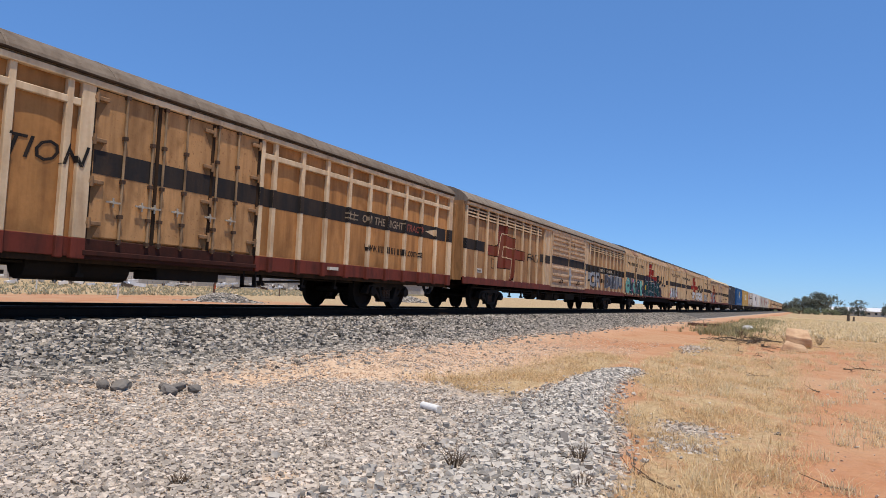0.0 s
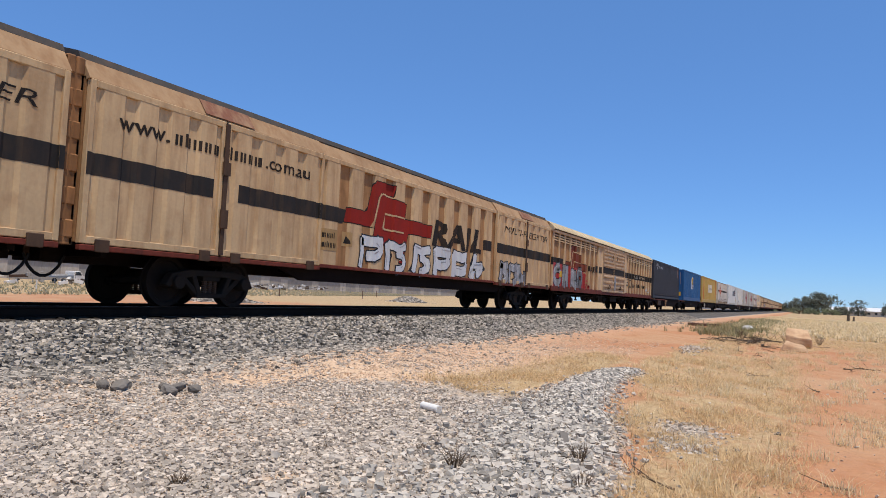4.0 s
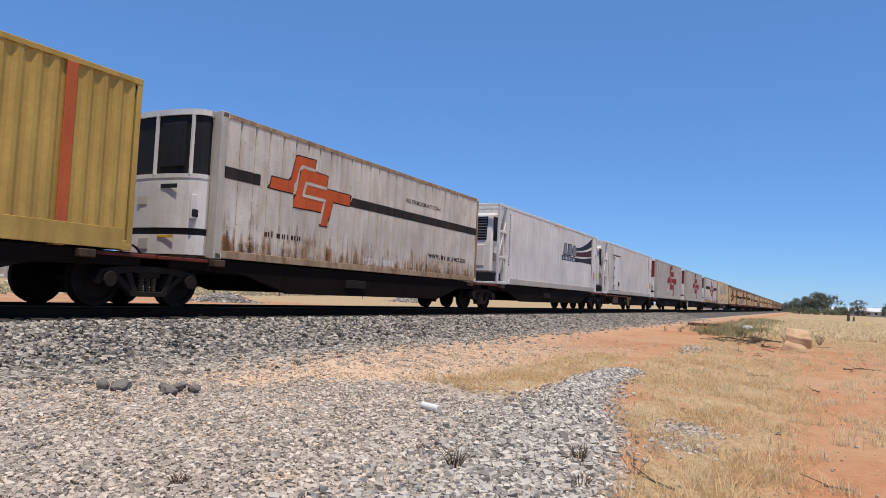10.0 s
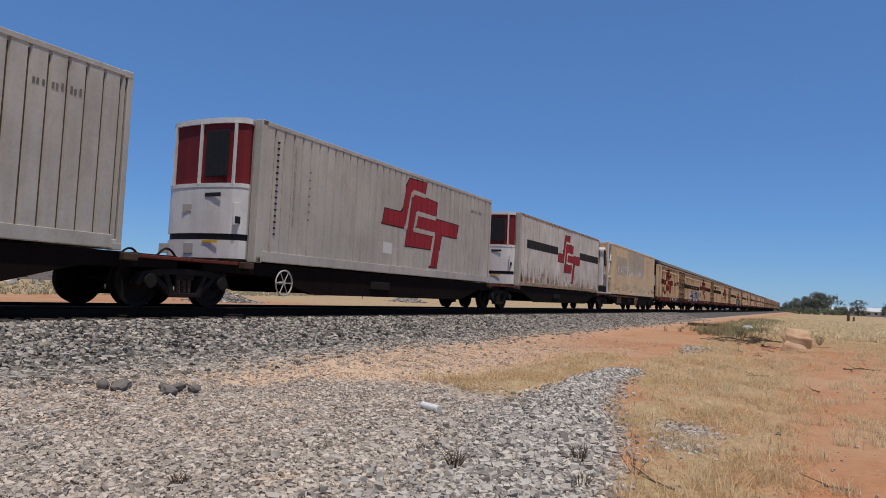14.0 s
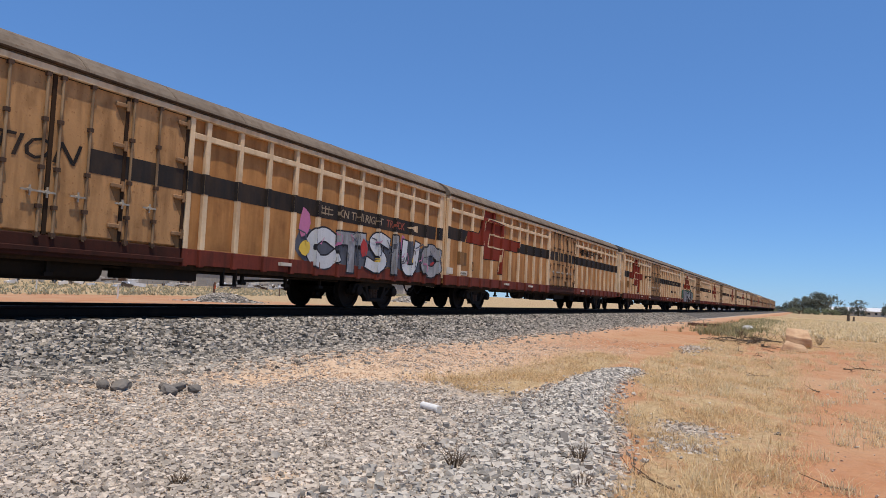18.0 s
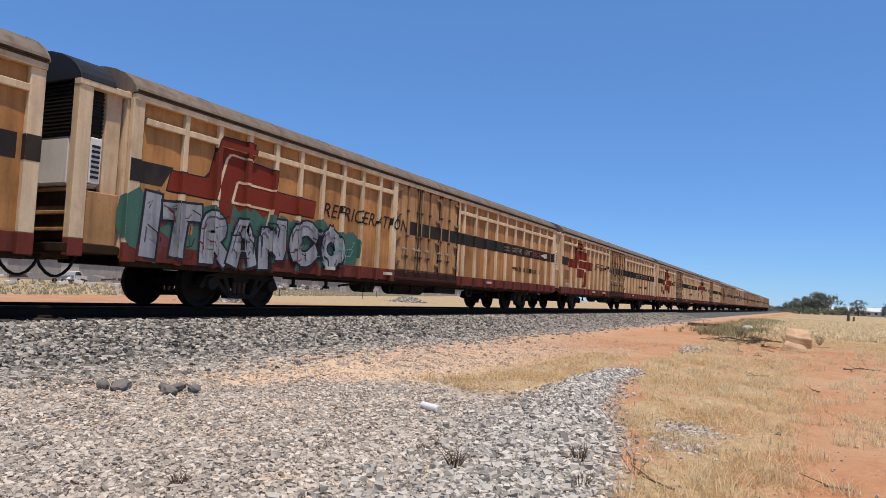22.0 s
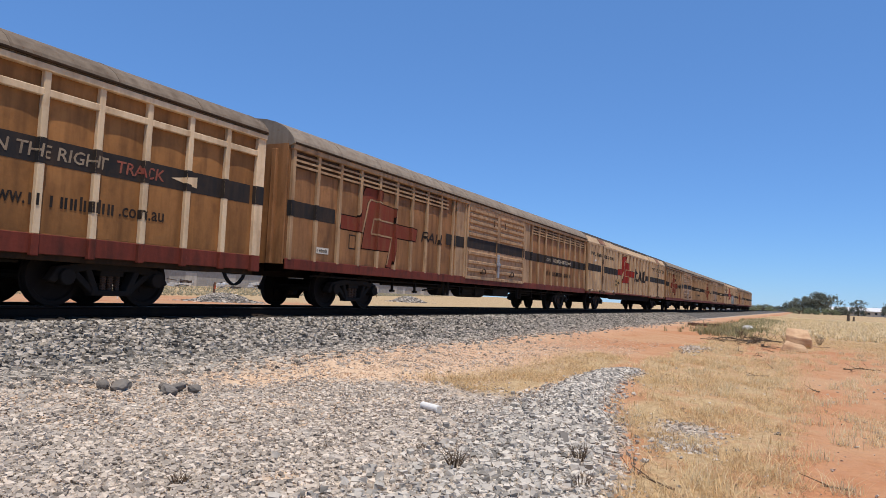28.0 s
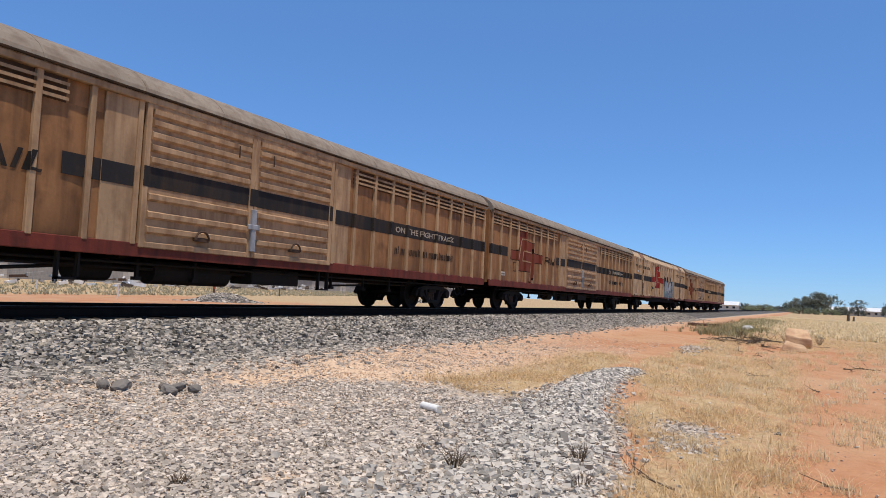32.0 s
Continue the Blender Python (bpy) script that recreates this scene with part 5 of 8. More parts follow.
        for y, k in ((-hw, 1), (hw - 0.16, 0)):
            pl = part("corner_pillar", bevelled(Shape().box(-0.92, -0.68, y, y + 0.16, 1.05, 3.42), 0.014), "rib", w, "cream corner pillar in front of the cooling unit")
            part("pillar_foot", bevelled(Shape().box(-0.925, -0.675, y - 0.004, y + 0.16, 0.78, 1.056), 0.012), "sill_red", pl)
            part("end_frame_rail", bevelled(Shape().box(-0.93, 0.0, y - 0.02, y + 0.14, 3.40, 3.50), 0.01), "rib", w)
        part("rear_pillar", bevelled(Shape().box(-0.38, -0.10, -hw + 0.08, -hw + 0.2, 0.98, 3.42), 0.012), "rib_tan", w, "tan pillar beside the cooling unit")
        part("lower_panel", bevelled(Shape().box(-0.66, -0.10, -hw + 0.02, -hw + 0.09, 0.98, 1.80), 0.012), "panel_door", w)
        # Solid near-black block stands for the shaded opening behind the frame bars.
        part("lower_frame", bevelled(Shape().box(-0.78, -0.04, -1.1, 1.1, 1.02, 1.84), 0.02), "grime_and_shade", w, "dark block for the shade inside the open frame below the cooling unit")
        for z in (1.16, 1.42, 1.78):
            part("frame_bar", bevelled(Shape().box(-0.83, -0.77, -1.15, 1.15, z, z + 0.06), 0.01), "panel_tan", w)
        part("end_platform", bevelled(Shape().box(-0.93, 0.0, -hw + 0.02, hw - 0.02, 0.84, 0.98), 0.01), "grime_and_shade", w)
        hood = [(1.36 * t, 3.49 + 0.54 * (1 - abs(t) ** 2.5) ** 0.62) for t in np.sin(np.linspace(-math.pi / 2, math.pi / 2, 15))]
        part("roof_hood", bevelled(Shape().prism(hood, "x", -0.93, -0.3), 0.01), "hood", w, "black moulded hood over the cooling unit")
    return w, wall, wall_r


M["sill_dirty"] = paint("dirty_sill", (0.055, 0.018, 0.012), (0.02, 0.012, 0.009), 0.7, rough=0.85)
M["handle"] = paint("worn_handle", (0.42, 0.36, 0.28), (0.14, 0.08, 0.05), 0.5, rough=0.5, metal=0.3)
M["rod_dark"] = paint("rusty_hinge", (0.30, 0.17, 0.085), (0.06, 0.035, 0.02), 0.8, grain=30)
M["stain_dark"] = paint("dark_rust_run", (0.24, 0.125, 0.05), (0.09, 0.05, 0.025), 0.7, grain=26)
M["hood"] = paint("black_hood", (0.018, 0.018, 0.02), (0.05, 0.04, 0.035), 0.3, rough=0.6, gloss=0.2)
M["panel_door"] = paint("door_panel", (0.47, 0.25, 0.105), (0.14, 0.065, 0.026), 0.7, vary=0.2, rust=(0.20, 0.09, 0.035))


def louvre_van(length, seed, emblem_on=True, slogan=True, top="roof_tan", worn=False):
    """A louvred van: tan ribbed panels, slatted vents along the top and two ridged doors."""
    rng = random.Random(seed)
    skin, rib, leaf = ("panel_rust", "rib_rust", "louvre_rust") if worn else ("panel_tan", "rib_tan", "louvre")
    w = van_common("louvred_van", "weathered tan louvred van with dark stripe and ridged doors", length, skin, rib, top, 0.62 if worn else 0.55)
    hw, eave, proud = VAN_HW, 3.53, 0.08
    c = length * 0.5 + 0.02
    d0, d1 = c - 2.66, c + 2.66
    if length < 20:
        d0, d1 = c - 1.8, c + 1.8
    nl, nr = max(3, round((d0 - 0.1) / 0.86)), max(3, round((length - d1) / 0.86))
    left = [0.10 + k * (d0 - 0.2) / nl for k in range(nl + 1)]
    right = [d1 + 0.1 + k * (length - d1 - 0.2) / nr for k in range(nr + 1)]
    rm = shared("rib|louvre%s" % rib, lambda: bevelled(Shape().box(-0.05, 0.05, -proud, 0.005, 1.04, 3.42), 0.012), rib)
    for k, x in enumerate(left + right):
        part("rib", rm, rib, w, "", (x, -hw, 0))
        if k % 2 == 0:
            part("rib", rm, rib, w, "", (x, hw + proud, 0))
    for a, b in ((0.15, d0 - 1.4), (d1 + 0.9, length - 0.1)):
        for z in (3.06, 3.17, 3.28):
            part("vent_slat", Shape().prism([(-hw - 0.07, z), (-hw, z + 0.03), (-hw, z + 0.07), (-hw - 0.07, z + 0.05)], "x", a, b), rib, w)
    # Flat dark sheet draws the shade behind the vent slats.
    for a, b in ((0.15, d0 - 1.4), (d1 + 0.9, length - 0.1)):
        part("vent_recess", Shape().box(a, b, -hw - 0.003, -hw, 3.04, 3.41), "grease_and_shade", w)
    part("corner_plate", bevelled(Shape().box(d0 - 0.75, d0 - 0.06, -hw - 0.045, -hw, 1.04, 3.41), 0.01), rib, w)
    part("corner_plate", bevelled(Shape().box(d1 + 0.06, d1 + 0.75, -hw - 0.045, -hw, 1.04, 3.41), 0.01), rib, w)
    part("cant_rail", bevelled(Shape().box(0, length, -hw - 0.115, -hw, 3.41, 3.52), 0.012), rib, w, "pale cant rail below the roof")
    part("cant_rail", Shape().box(0, length, hw, hw + 0.07, 3.41, 3.52), rib, w)
    for k in (-1, 1):
        y = k * (hw + 0.02)
        part("side_sill", bevelled(Shape().box(-0.02, length + 0.02, min(y, y + k * 0.05), max(y, y + k * 0.05), 0.84, 1.07), 0.01), "sill_red", w, "dull red steel side sill")
    for n, (a, b) in enumerate(((d0, c), (c, d1))):
        frame_s = Shape()
        y0, y1 = -hw - 0.10, -hw - 0.02
        frame_s.box(a, a + 0.11, y0, y1, 1.0, 3.42).box(b - 0.11, b, y0, y1, 1.0, 3.42).box(a + 0.11, b - 0.11, y0, y1, 3.33, 3.42).box(a + 0.11, b - 0.11, y0, y1, 1.0, 1.10)
        dr = part("sliding_door", bevelled(frame_s, 0.012), leaf, w, "cream ridged sliding door")
        part("door_skin", Shape().box(a + 0.1, b - 0.1, y0 + 0.045, y1, 1.08, 3.36), leaf, dr)
        ridge = shared("door_ridge|%s%.2f" % (leaf, b - a), lambda: Shape().prism([(0.05, -0.085), (-0.03, -0.03), (-0.03, 0.05), (0.05, 0.085)], "x", 0.14, b - a - 0.14), leaf)
        for z in (2.47, 2.68, 2.89, 3.10, 3.28, 1.30, 1.55, 1.85):
            part("door_ridge", ridge, leaf, dr, "", (a, y0 + 0.02, z))
        part("door_stripe", Shape().box(a + 0.112, b - 0.112, y0 + 0.035, y0 + 0.05, 2.02, 2.36), "stripe", dr, "dark painted stripe")
        for p in (a - 0.001, b - 0.111):
            part("door_stripe", Shape().box(p, p + 0.112, y0 - 0.004, y0, 2.02, 2.36), "stripe", dr)
        part("grab_handle", Shape().tube((c + (-0.5 if n == 0 else 0.5), y0 - 0.03, 2.9), (c + (-0.5 if n == 0 else 0.5), y0 - 0.03, 3.12), 0.015, 6), "grease_and_shade", dr)
        wh = Shape()
        cx = (a + b) / 2
        for k in range(14):
            t = math.pi * k / 14
            wh.tube((cx + 0.16 * math.cos(t), y0 - 0.05, 1.22 + 0.16 * math.sin(t)), (cx + 0.16 * math.cos(t + 0.23), y0 - 0.05, 1.22 + 0.16 * math.sin(t + 0.23)), 0.02, 6)
        wh.box(cx - 0.16, cx + 0.16, y0 - 0.04, y0 + 0.02, 1.2, 1.26)
        part("roller_cover", wh, "grease_and_shade", dr)
    part("door_latch", bevelled(Shape().box(c - 0.07, c + 0.07, -hw - 0.15, -hw - 0.09, 1.12, 1.95).box(c - 0.16, c + 0.16, -hw - 0.16, -hw - 0.12, 1.55, 1.65), 0.01), "g_silver", w, "bare metal door latch")
    pressed_panels(w, left, 0.05, ((1.08, 3.05),), skin, 0.014)
    pressed_panels(w, right, 0.05, ((1.08, 3.05),), skin, 0.014)
    wall_l = ribbed_wall(0, length, -hw, left, 0.05, proud, None, 0.014)
    wall_r = ribbed_wall(0, length, -hw, right, 0.05, proud, None, 0.014)
    z0, z1 = 1.98, 2.32
    if length < 20:
        mark("stripe", [rect(0, d0 - 0.01, z0, z1)], wall_l, "stripe", w, "dark painted stripe")
    else:
        mark("stripe", [rect(0.0, 1.75, z0, z1)], wall_l, "stripe", w, "dark painted stripe")
        mark("stripe", [rect(d0 - 1.42, d0 - 0.01, z0, z1)], [(-9, 9, [(d0 - 1.5, d0 - 0.76, -hw - 0.03, -hw - 0.03), (d0 - 0.76, d0 - 0.06, -hw - 0.046, -hw - 0.046)])], "stripe", w, "dark painted stripe", 0.006)
    mark("stripe", [rect(d1 + 0.06, length, z0, z1)], [(-9, 9, [(d1 + 0.06, d1 + 0.75, -hw - 0.047, -hw - 0.047)] + [s for s in wall_r[0][2] if s[0] > d1 + 0.7])], "stripe", w, "dark painted stripe")
    if emblem_on and length > 20:
        fill, line = emblem(1.88, 1.10, 3.85, 1.96)
        mark("company_emblem", fill, wall_l, "logo_faded", w, "faded red angular emblem", 0.006)
        mark("emblem_keyline", line, wall_l, rib, w, "", 0.0105)
        mark("lettering", word("RAIL", 5.98, 7.32, 1.94, 2.24, 0.2), wall_l, "letter", w, "dark worn lettering", 0.008)
        chalk_marks(w, wall_l, 1.0, rng, 1.25)
        mark("placard_frame", [rect(2.35, 2.65, 1.45, 1.8)], wall_l, "letter", w, "", 0.005)
        mark("placard", [rect(2.38, 2.62, 1.48, 1.77)], wall_l, skin, w, "", 0.008)
    if slogan:
        mark("slogan", word("ON THE RIGHT TRACK", d1 + 3.0, d1 + 6.6, z0 + 0.09, z1 - 0.09), wall_r, "patch_grey", w, "pale worn slogan on the stripe", 0.008)
        mark("web_address", bars(d1 + 3.0, d1 + 6.6, 1.48, 1.70, 22, rng), wall_r, "letter", w, "dark lettering worn away", 0.008)
    end_wall(w, length, hw, eave, 0.5, skin, 1)
    end_wall(w, 0.0, hw, eave, 0.5, skin, -1)
    return w, wall_l, wall_r


def folded(strips, z0, z1, along="x", thick=0.03, sign=1):
    s = Shape()
    for k, (a, b, ya, yb) in enumerate(strips):
        n = len(s.v)
        for p, y in ((a, ya), (b, yb)):
            for z in (z0, z1):
                s.v.append((p, y, z) if along == "x" else (y, p, z))
        s.f.append((n, n + 2, n + 3, n + 1))
    return s


def multi_van(length, seed, badge=(7.05, 1.25, 4.45, 2.05), rail=(11.5, 15.3, 1.88, 2.68), worn=False):
    """A wide-door van: cream pilasters, folding doors at both ends, sloping cant panel, dark roof edge."""
    rng = random.Random(seed)
    skin, flute = ("panel_rust", "cream_rust") if worn else ("panel_tan", "cream")
    w = thing("wide_door_van", "cream wide-door van with fluted sides and dark stripe", "freight wagon", group="covered vans of the freight train")
    hw = VAN_HW
    d0, d1 = 6.06, length - 6.1
    part("side_wall", Shape().box(0, length, -hw + 0.06, -hw + 0.10, 1.0, 3.56), skin, w)
    part("side_wall", Shape().box(0, length, hw - 0.06, hw, 1.0, 3.56), skin, w)
    part("floor", Shape().box(0, length, -hw + 0.1, hw - 0.06, 0.96, 1.02), "under", w)
    roof = [(-hw + 0.20, 3.86), (-hw + 0.26, 3.98), (-0.6, 4.10), (0, 4.13), (0.6, 4.10), (hw - 0.26, 3.98), (hw - 0.20, 3.86), (hw - 0.3, 3.80), (-hw + 0.3, 3.80)]
    part("roof", Shape().prism(roof, "x", -0.02, length + 0.02), "roof_dark", w, "dark flat-arched roof")
    for a, b in ((0.0, 2.93), (2.95, d0), (d0 + 0.02, d1 - 0.02), (d1, (d1 + length) / 2 - 0.01), ((d1 + length) / 2 + 0.01, length)):
        pr = 0.05 if (b < d0 + 0.01 or a >= d1) else 0.0
        part("cant_panel", bevelled(Shape().prism([(-hw - pr, 3.52), (-hw + 0.22 - pr, 3.85), (-hw + 0.28, 3.83), (-hw + 0.08, 3.50)], "x", a, b), 0.008), "cant_pale" if worn else "cant_tan", w, "sunlit tan sloping panel")
    part("far_cant_panel", Shape().prism([(hw, 3.52), (hw - 0.22, 3.85), (hw - 0.28, 3.83), (hw - 0.08, 3.50)], "x", 0, length), "cant_tan", w)
    # fluted middle
    n = 10
    pitch = (d1 - d0) / n
    strips = []
    fl = shared("flute|%s%.3f" % (flute, pitch), lambda: bevelled(Shape().prism([(0.0, 0.08), (0.05, 0.0), (0.56, 0.0), (0.61, 0.08)], "z", 1.02, 3.44), 0.006), flute)
    for k in range(n):
        x = d0 + 0.1 + k * pitch
        part("pilaster", fl, flute, w, "", (x, -hw - 0.01, 0))
        strips += [(x - (pitch - 0.61), x, -hw + 0.06, -hw + 0.06), (x, x + 0.05, -hw + 0.07, -hw - 0.01), (x + 0.05, x + 0.56, -hw - 0.01, -hw - 0.01), (x + 0.56, x + 0.61, -hw - 0.01, -hw + 0.07)]
    part("top_band", bevelled(Shape().box(d0, d1, -hw - 0.015, -hw + 0.06, 3.42, 3.53), 0.01), flute, w)
    part("sole_bar", bevelled(Shape().box(d0, d1, -hw - 0.03, -hw + 0.06, 0.94, 1.02), 0.01), "sill_red", w, "dark red sole bar")
    part("sole_bar", Shape().box(0, length, hw - 0.06, hw + 0.03, 0.82, 1.0), "sill_red", w)
    door_lines = []
    for a0, b0 in ((0.02, d0 - 0.02), (d1 + 0.02, length - 0.02)):
        m = (a0 + b0) / 2 + (-0.1 if a0 < 1 else 0.0)
        for a, b in ((a0, m - 0.02), (m + 0.02, b0)):
            n = 4
            pt = (b - a - 0.2) / n
            lines = []
            for k in range(n):
                x = a + 0.1 + k * pt
                lines += [(x, x + 0.13 * pt, -hw - 0.008, -hw - 0.008), (x + 0.13 * pt, x + 0.22 * pt, -hw - 0.008, -hw - 0.055), (x + 0.22 * pt, x + 0.78 * pt, -hw - 0.055, -hw - 0.055), (x + 0.78 * pt, x + 0.87 * pt, -hw - 0.055, -hw - 0.008), (x + 0.87 * pt, x + pt, -hw - 0.008, -hw - 0.008)]
            dr = part("folding_door", folded(lines, 1.08, 3.42), flute, w)
            for xa in (a, b - 0.10):
                part("door_stile", bevelled(Shape().box(xa, xa + 0.10, -hw - 0.06, -hw + 0.05, 0.98, 3.52), 0.012), flute, dr)
            for za in (0.98, 3.40):
                part("door_rail", bevelled(Shape().box(a + 0.1, b - 0.1, -hw - 0.06, -hw + 0.05, za, za + 0.12), 0.012), flute, dr)
            door_lines += [(a, a + 0.1, -hw - 0.06, -hw - 0.06)] + lines + [(b - 0.1, b, -hw - 0.06, -hw - 0.06)]
            for xs in (a + 0.25, b - 0.5):
                part("door_shoe", bevelled(Shape().box(xs, xs + 0.25, -hw - 0.1, -hw - 0.02, 0.86, 1.06), 0.01), "grease_and_shade", dr)
        part("stained_cant", Shape().prism([(-hw - 0.053, 3.56), (-hw + 0.155, 3.853), (-hw + 0.16, 3.85), (-hw - 0.048, 3.555)], "x", m - 0.55, m + 0.75), "stain", w, "rust-brown stain on the cant panel")
        part("lock_bar", Shape().box(m - 0.05, m + 0.05, -hw - 0.09, -hw - 0.04, 1.0, 3.48).box(m - 0.09, m + 0.09, -hw - 0.12, -hw - 0.08, 1.5, 1.85).box(m - 0.09, m + 0.09, -hw - 0.12, -hw - 0.08, 2.5, 2.75), "grease_and_shade", w, "rusty vertical lock bar")
        part("door_track", bevelled(Shape().box(a0, b0, -hw - 0.07, -hw + 0.04, 0.88, 0.965), 0.01), "sill_red", w)
    dw = [(-9, 9, door_lines)]
    wall = [(-9, 9, strips)]
    z0, z1 = 2.04, 2.39
    for a, b in ((0.03, 2.68), (3.32, d0 - 0.03), (d1 + 0.03, length - 0.03)):
        mark("stripe", [rect(a, b, z0, z1)], dw, "stripe", w, "dark painted stripe")
    for x, z, a, b in () if not worn else ((1.5, 2.55, 0.12, 0.14), (1.95, 2.5, 0.26, 0.16), (2.0, 1.46, 0.16, 0.2), (5.42, 0.99, 0.2, 0.16), (0.85, 1.03, 0.2, 0.07)):
        mark("torn_label", [hull(blob(x + a / 2, z + b / 2, a * 0.55, b * 0.55, rng, 6))], dw, "g_white", w, "torn white label", 0.009)
    mark("stripe", [[(d0, z0), (badge[0] - 0.05, z0), (badge[0] + 0.1, z1), (d0, z1)]], wall, "stripe", w, "dark painted stripe")
    mark("stripe", [rect(rail[1] + 0.15, d1, z0, z1)], wall, "stripe", w, "dark painted stripe")
    fill, line = emblem(*badge)
    mark("company_emblem", fill, wall, "logo_red_bright", w, "red angular emblem", 0.006)
    mark("emblem_keyline", line, wall, flute, w, "", 0.0105)
    mark("lettering", word("RAIL", *rail, 0.15, 0.03), wall, "letter", w, "bold dark lettering", 0.008)
    for bit in (word("www.", 0.55, 1.6, 2.84, 3.03), bars(1.7, 4.0, 2.84, 3.08, 10, rng), word(".com.au", 4.05, 5.5, 2.84, 3.03)):
        mark("web_address", bit, dw, "letter", w, "dark lettering", 0.006)
    mark("lettering", word("MULTI-FREIGHTER", d1 + 0.8, length - 0.5, 2.84, 3.08, 0.2, 0.0), dw, "letter", w, "dark slanted lettering", 0.006)
    mark("number_panel", [rect(6.1, 6.75, 1.35, 1.85)], wall, "ochre", w, "faded ochre number panel", 0.006)
    mark("warning_panel", [rect(7.0, 7.35, 1.5, 1.85)], wall, "ochre", w, "faded ochre warning panel", 0.006)
    mark("warning_triangle", [[(7.06, 1.57), (7.29, 1.57), (7.175, 1.78)]], wall, "letter", w, "", 0.009)
    mark("number_mark", bars(6.18, 6.7, 1.64, 1.78, 4, rng) + bars(6.18, 6.7, 1.42, 1.56, 4, rng), wall, "letter", w, "", 0.009)
    underframe(w, length, gear=False)
    part("deep_sill", bevelled(Shape().prism([(4.6, 0.95), (5.6, 0.62), (length - 5.6, 0.62), (length - 4.6, 0.95)], "y", -hw + 0.12, -hw + 0.2), 0.01), "under", w, "deep fish-bellied side sill")
    bogie(w, 3.1)
    bogie(w, length - 3.1)
    coupler(w, 0.0, -1)
    coupler(w, length, 1)
    for x, way in ((0.0, -1), (length, 1)):
        # Dark brown wall puts the shade between the end beams into colour.
        part("end_wall", Shape().box(min(x, x + way * 0.04), max(x, x + way * 0.04), -hw + 0.1, hw - 0.1, 0.95, 3.8), "grease_and_shade", w)
        for y in (-hw + 0.16, 0.0, hw - 0.16):
            part("end_post", bevelled(Shape().box(min(x, x + way * 0.16), max(x, x + way * 0.16), y - 0.06, y + 0.06, 0.95, 3.78), 0.01), "panel_rust", w)
        for k in range(6):
            part("end_beam", bevelled(Shape().box(min(x, x + way * 0.14), max(x, x + way * 0.14), -hw + 0.08, hw - 0.08, 1.05 + k * 0.5, 1.33 + k * 0.5), 0.02), "panel_rust", w)
    return w, wall, dw


M["stain"] = paint("rust_stain", (0.20, 0.085, 0.05), (0.42, 0.28, 0.16), 0.6)
M["rust_pale"] = paint("pale_rust_run", (0.36, 0.22, 0.12), (0.22, 0.11, 0.05), 0.6)
M["logo_red_bright"] = paint("bright_red_logo", (0.25, 0.024, 0.018), (0.15, 0.03, 0.02), 0.4, gloss=0.05)


# ---- containers and their wagons ----
BOX_HW, DECK = 1.22, 0.93


def corrugation(x0, x1, y, pitch, outer, slope, depth, sign=-1):
    """Strips (x0, x1, y0, y1) of a folded wall; the outer flats lie at y, the inner ones depth behind."""
    out, x, inner = [], x0, pitch - outer - 2 * slope
    yi = y - sign * depth
    while x < x1 - 1e-6:
        for w, a, b in ((outer, y, y), (slope, y, yi), (inner, yi, yi), (slope, yi, y)):
            e = min(x + w, x1)
            if e > x + 1e-6:
                t = (e - x) / w
                out.append((x, e, a, a + (b - a) * t))
            x = e
    return out


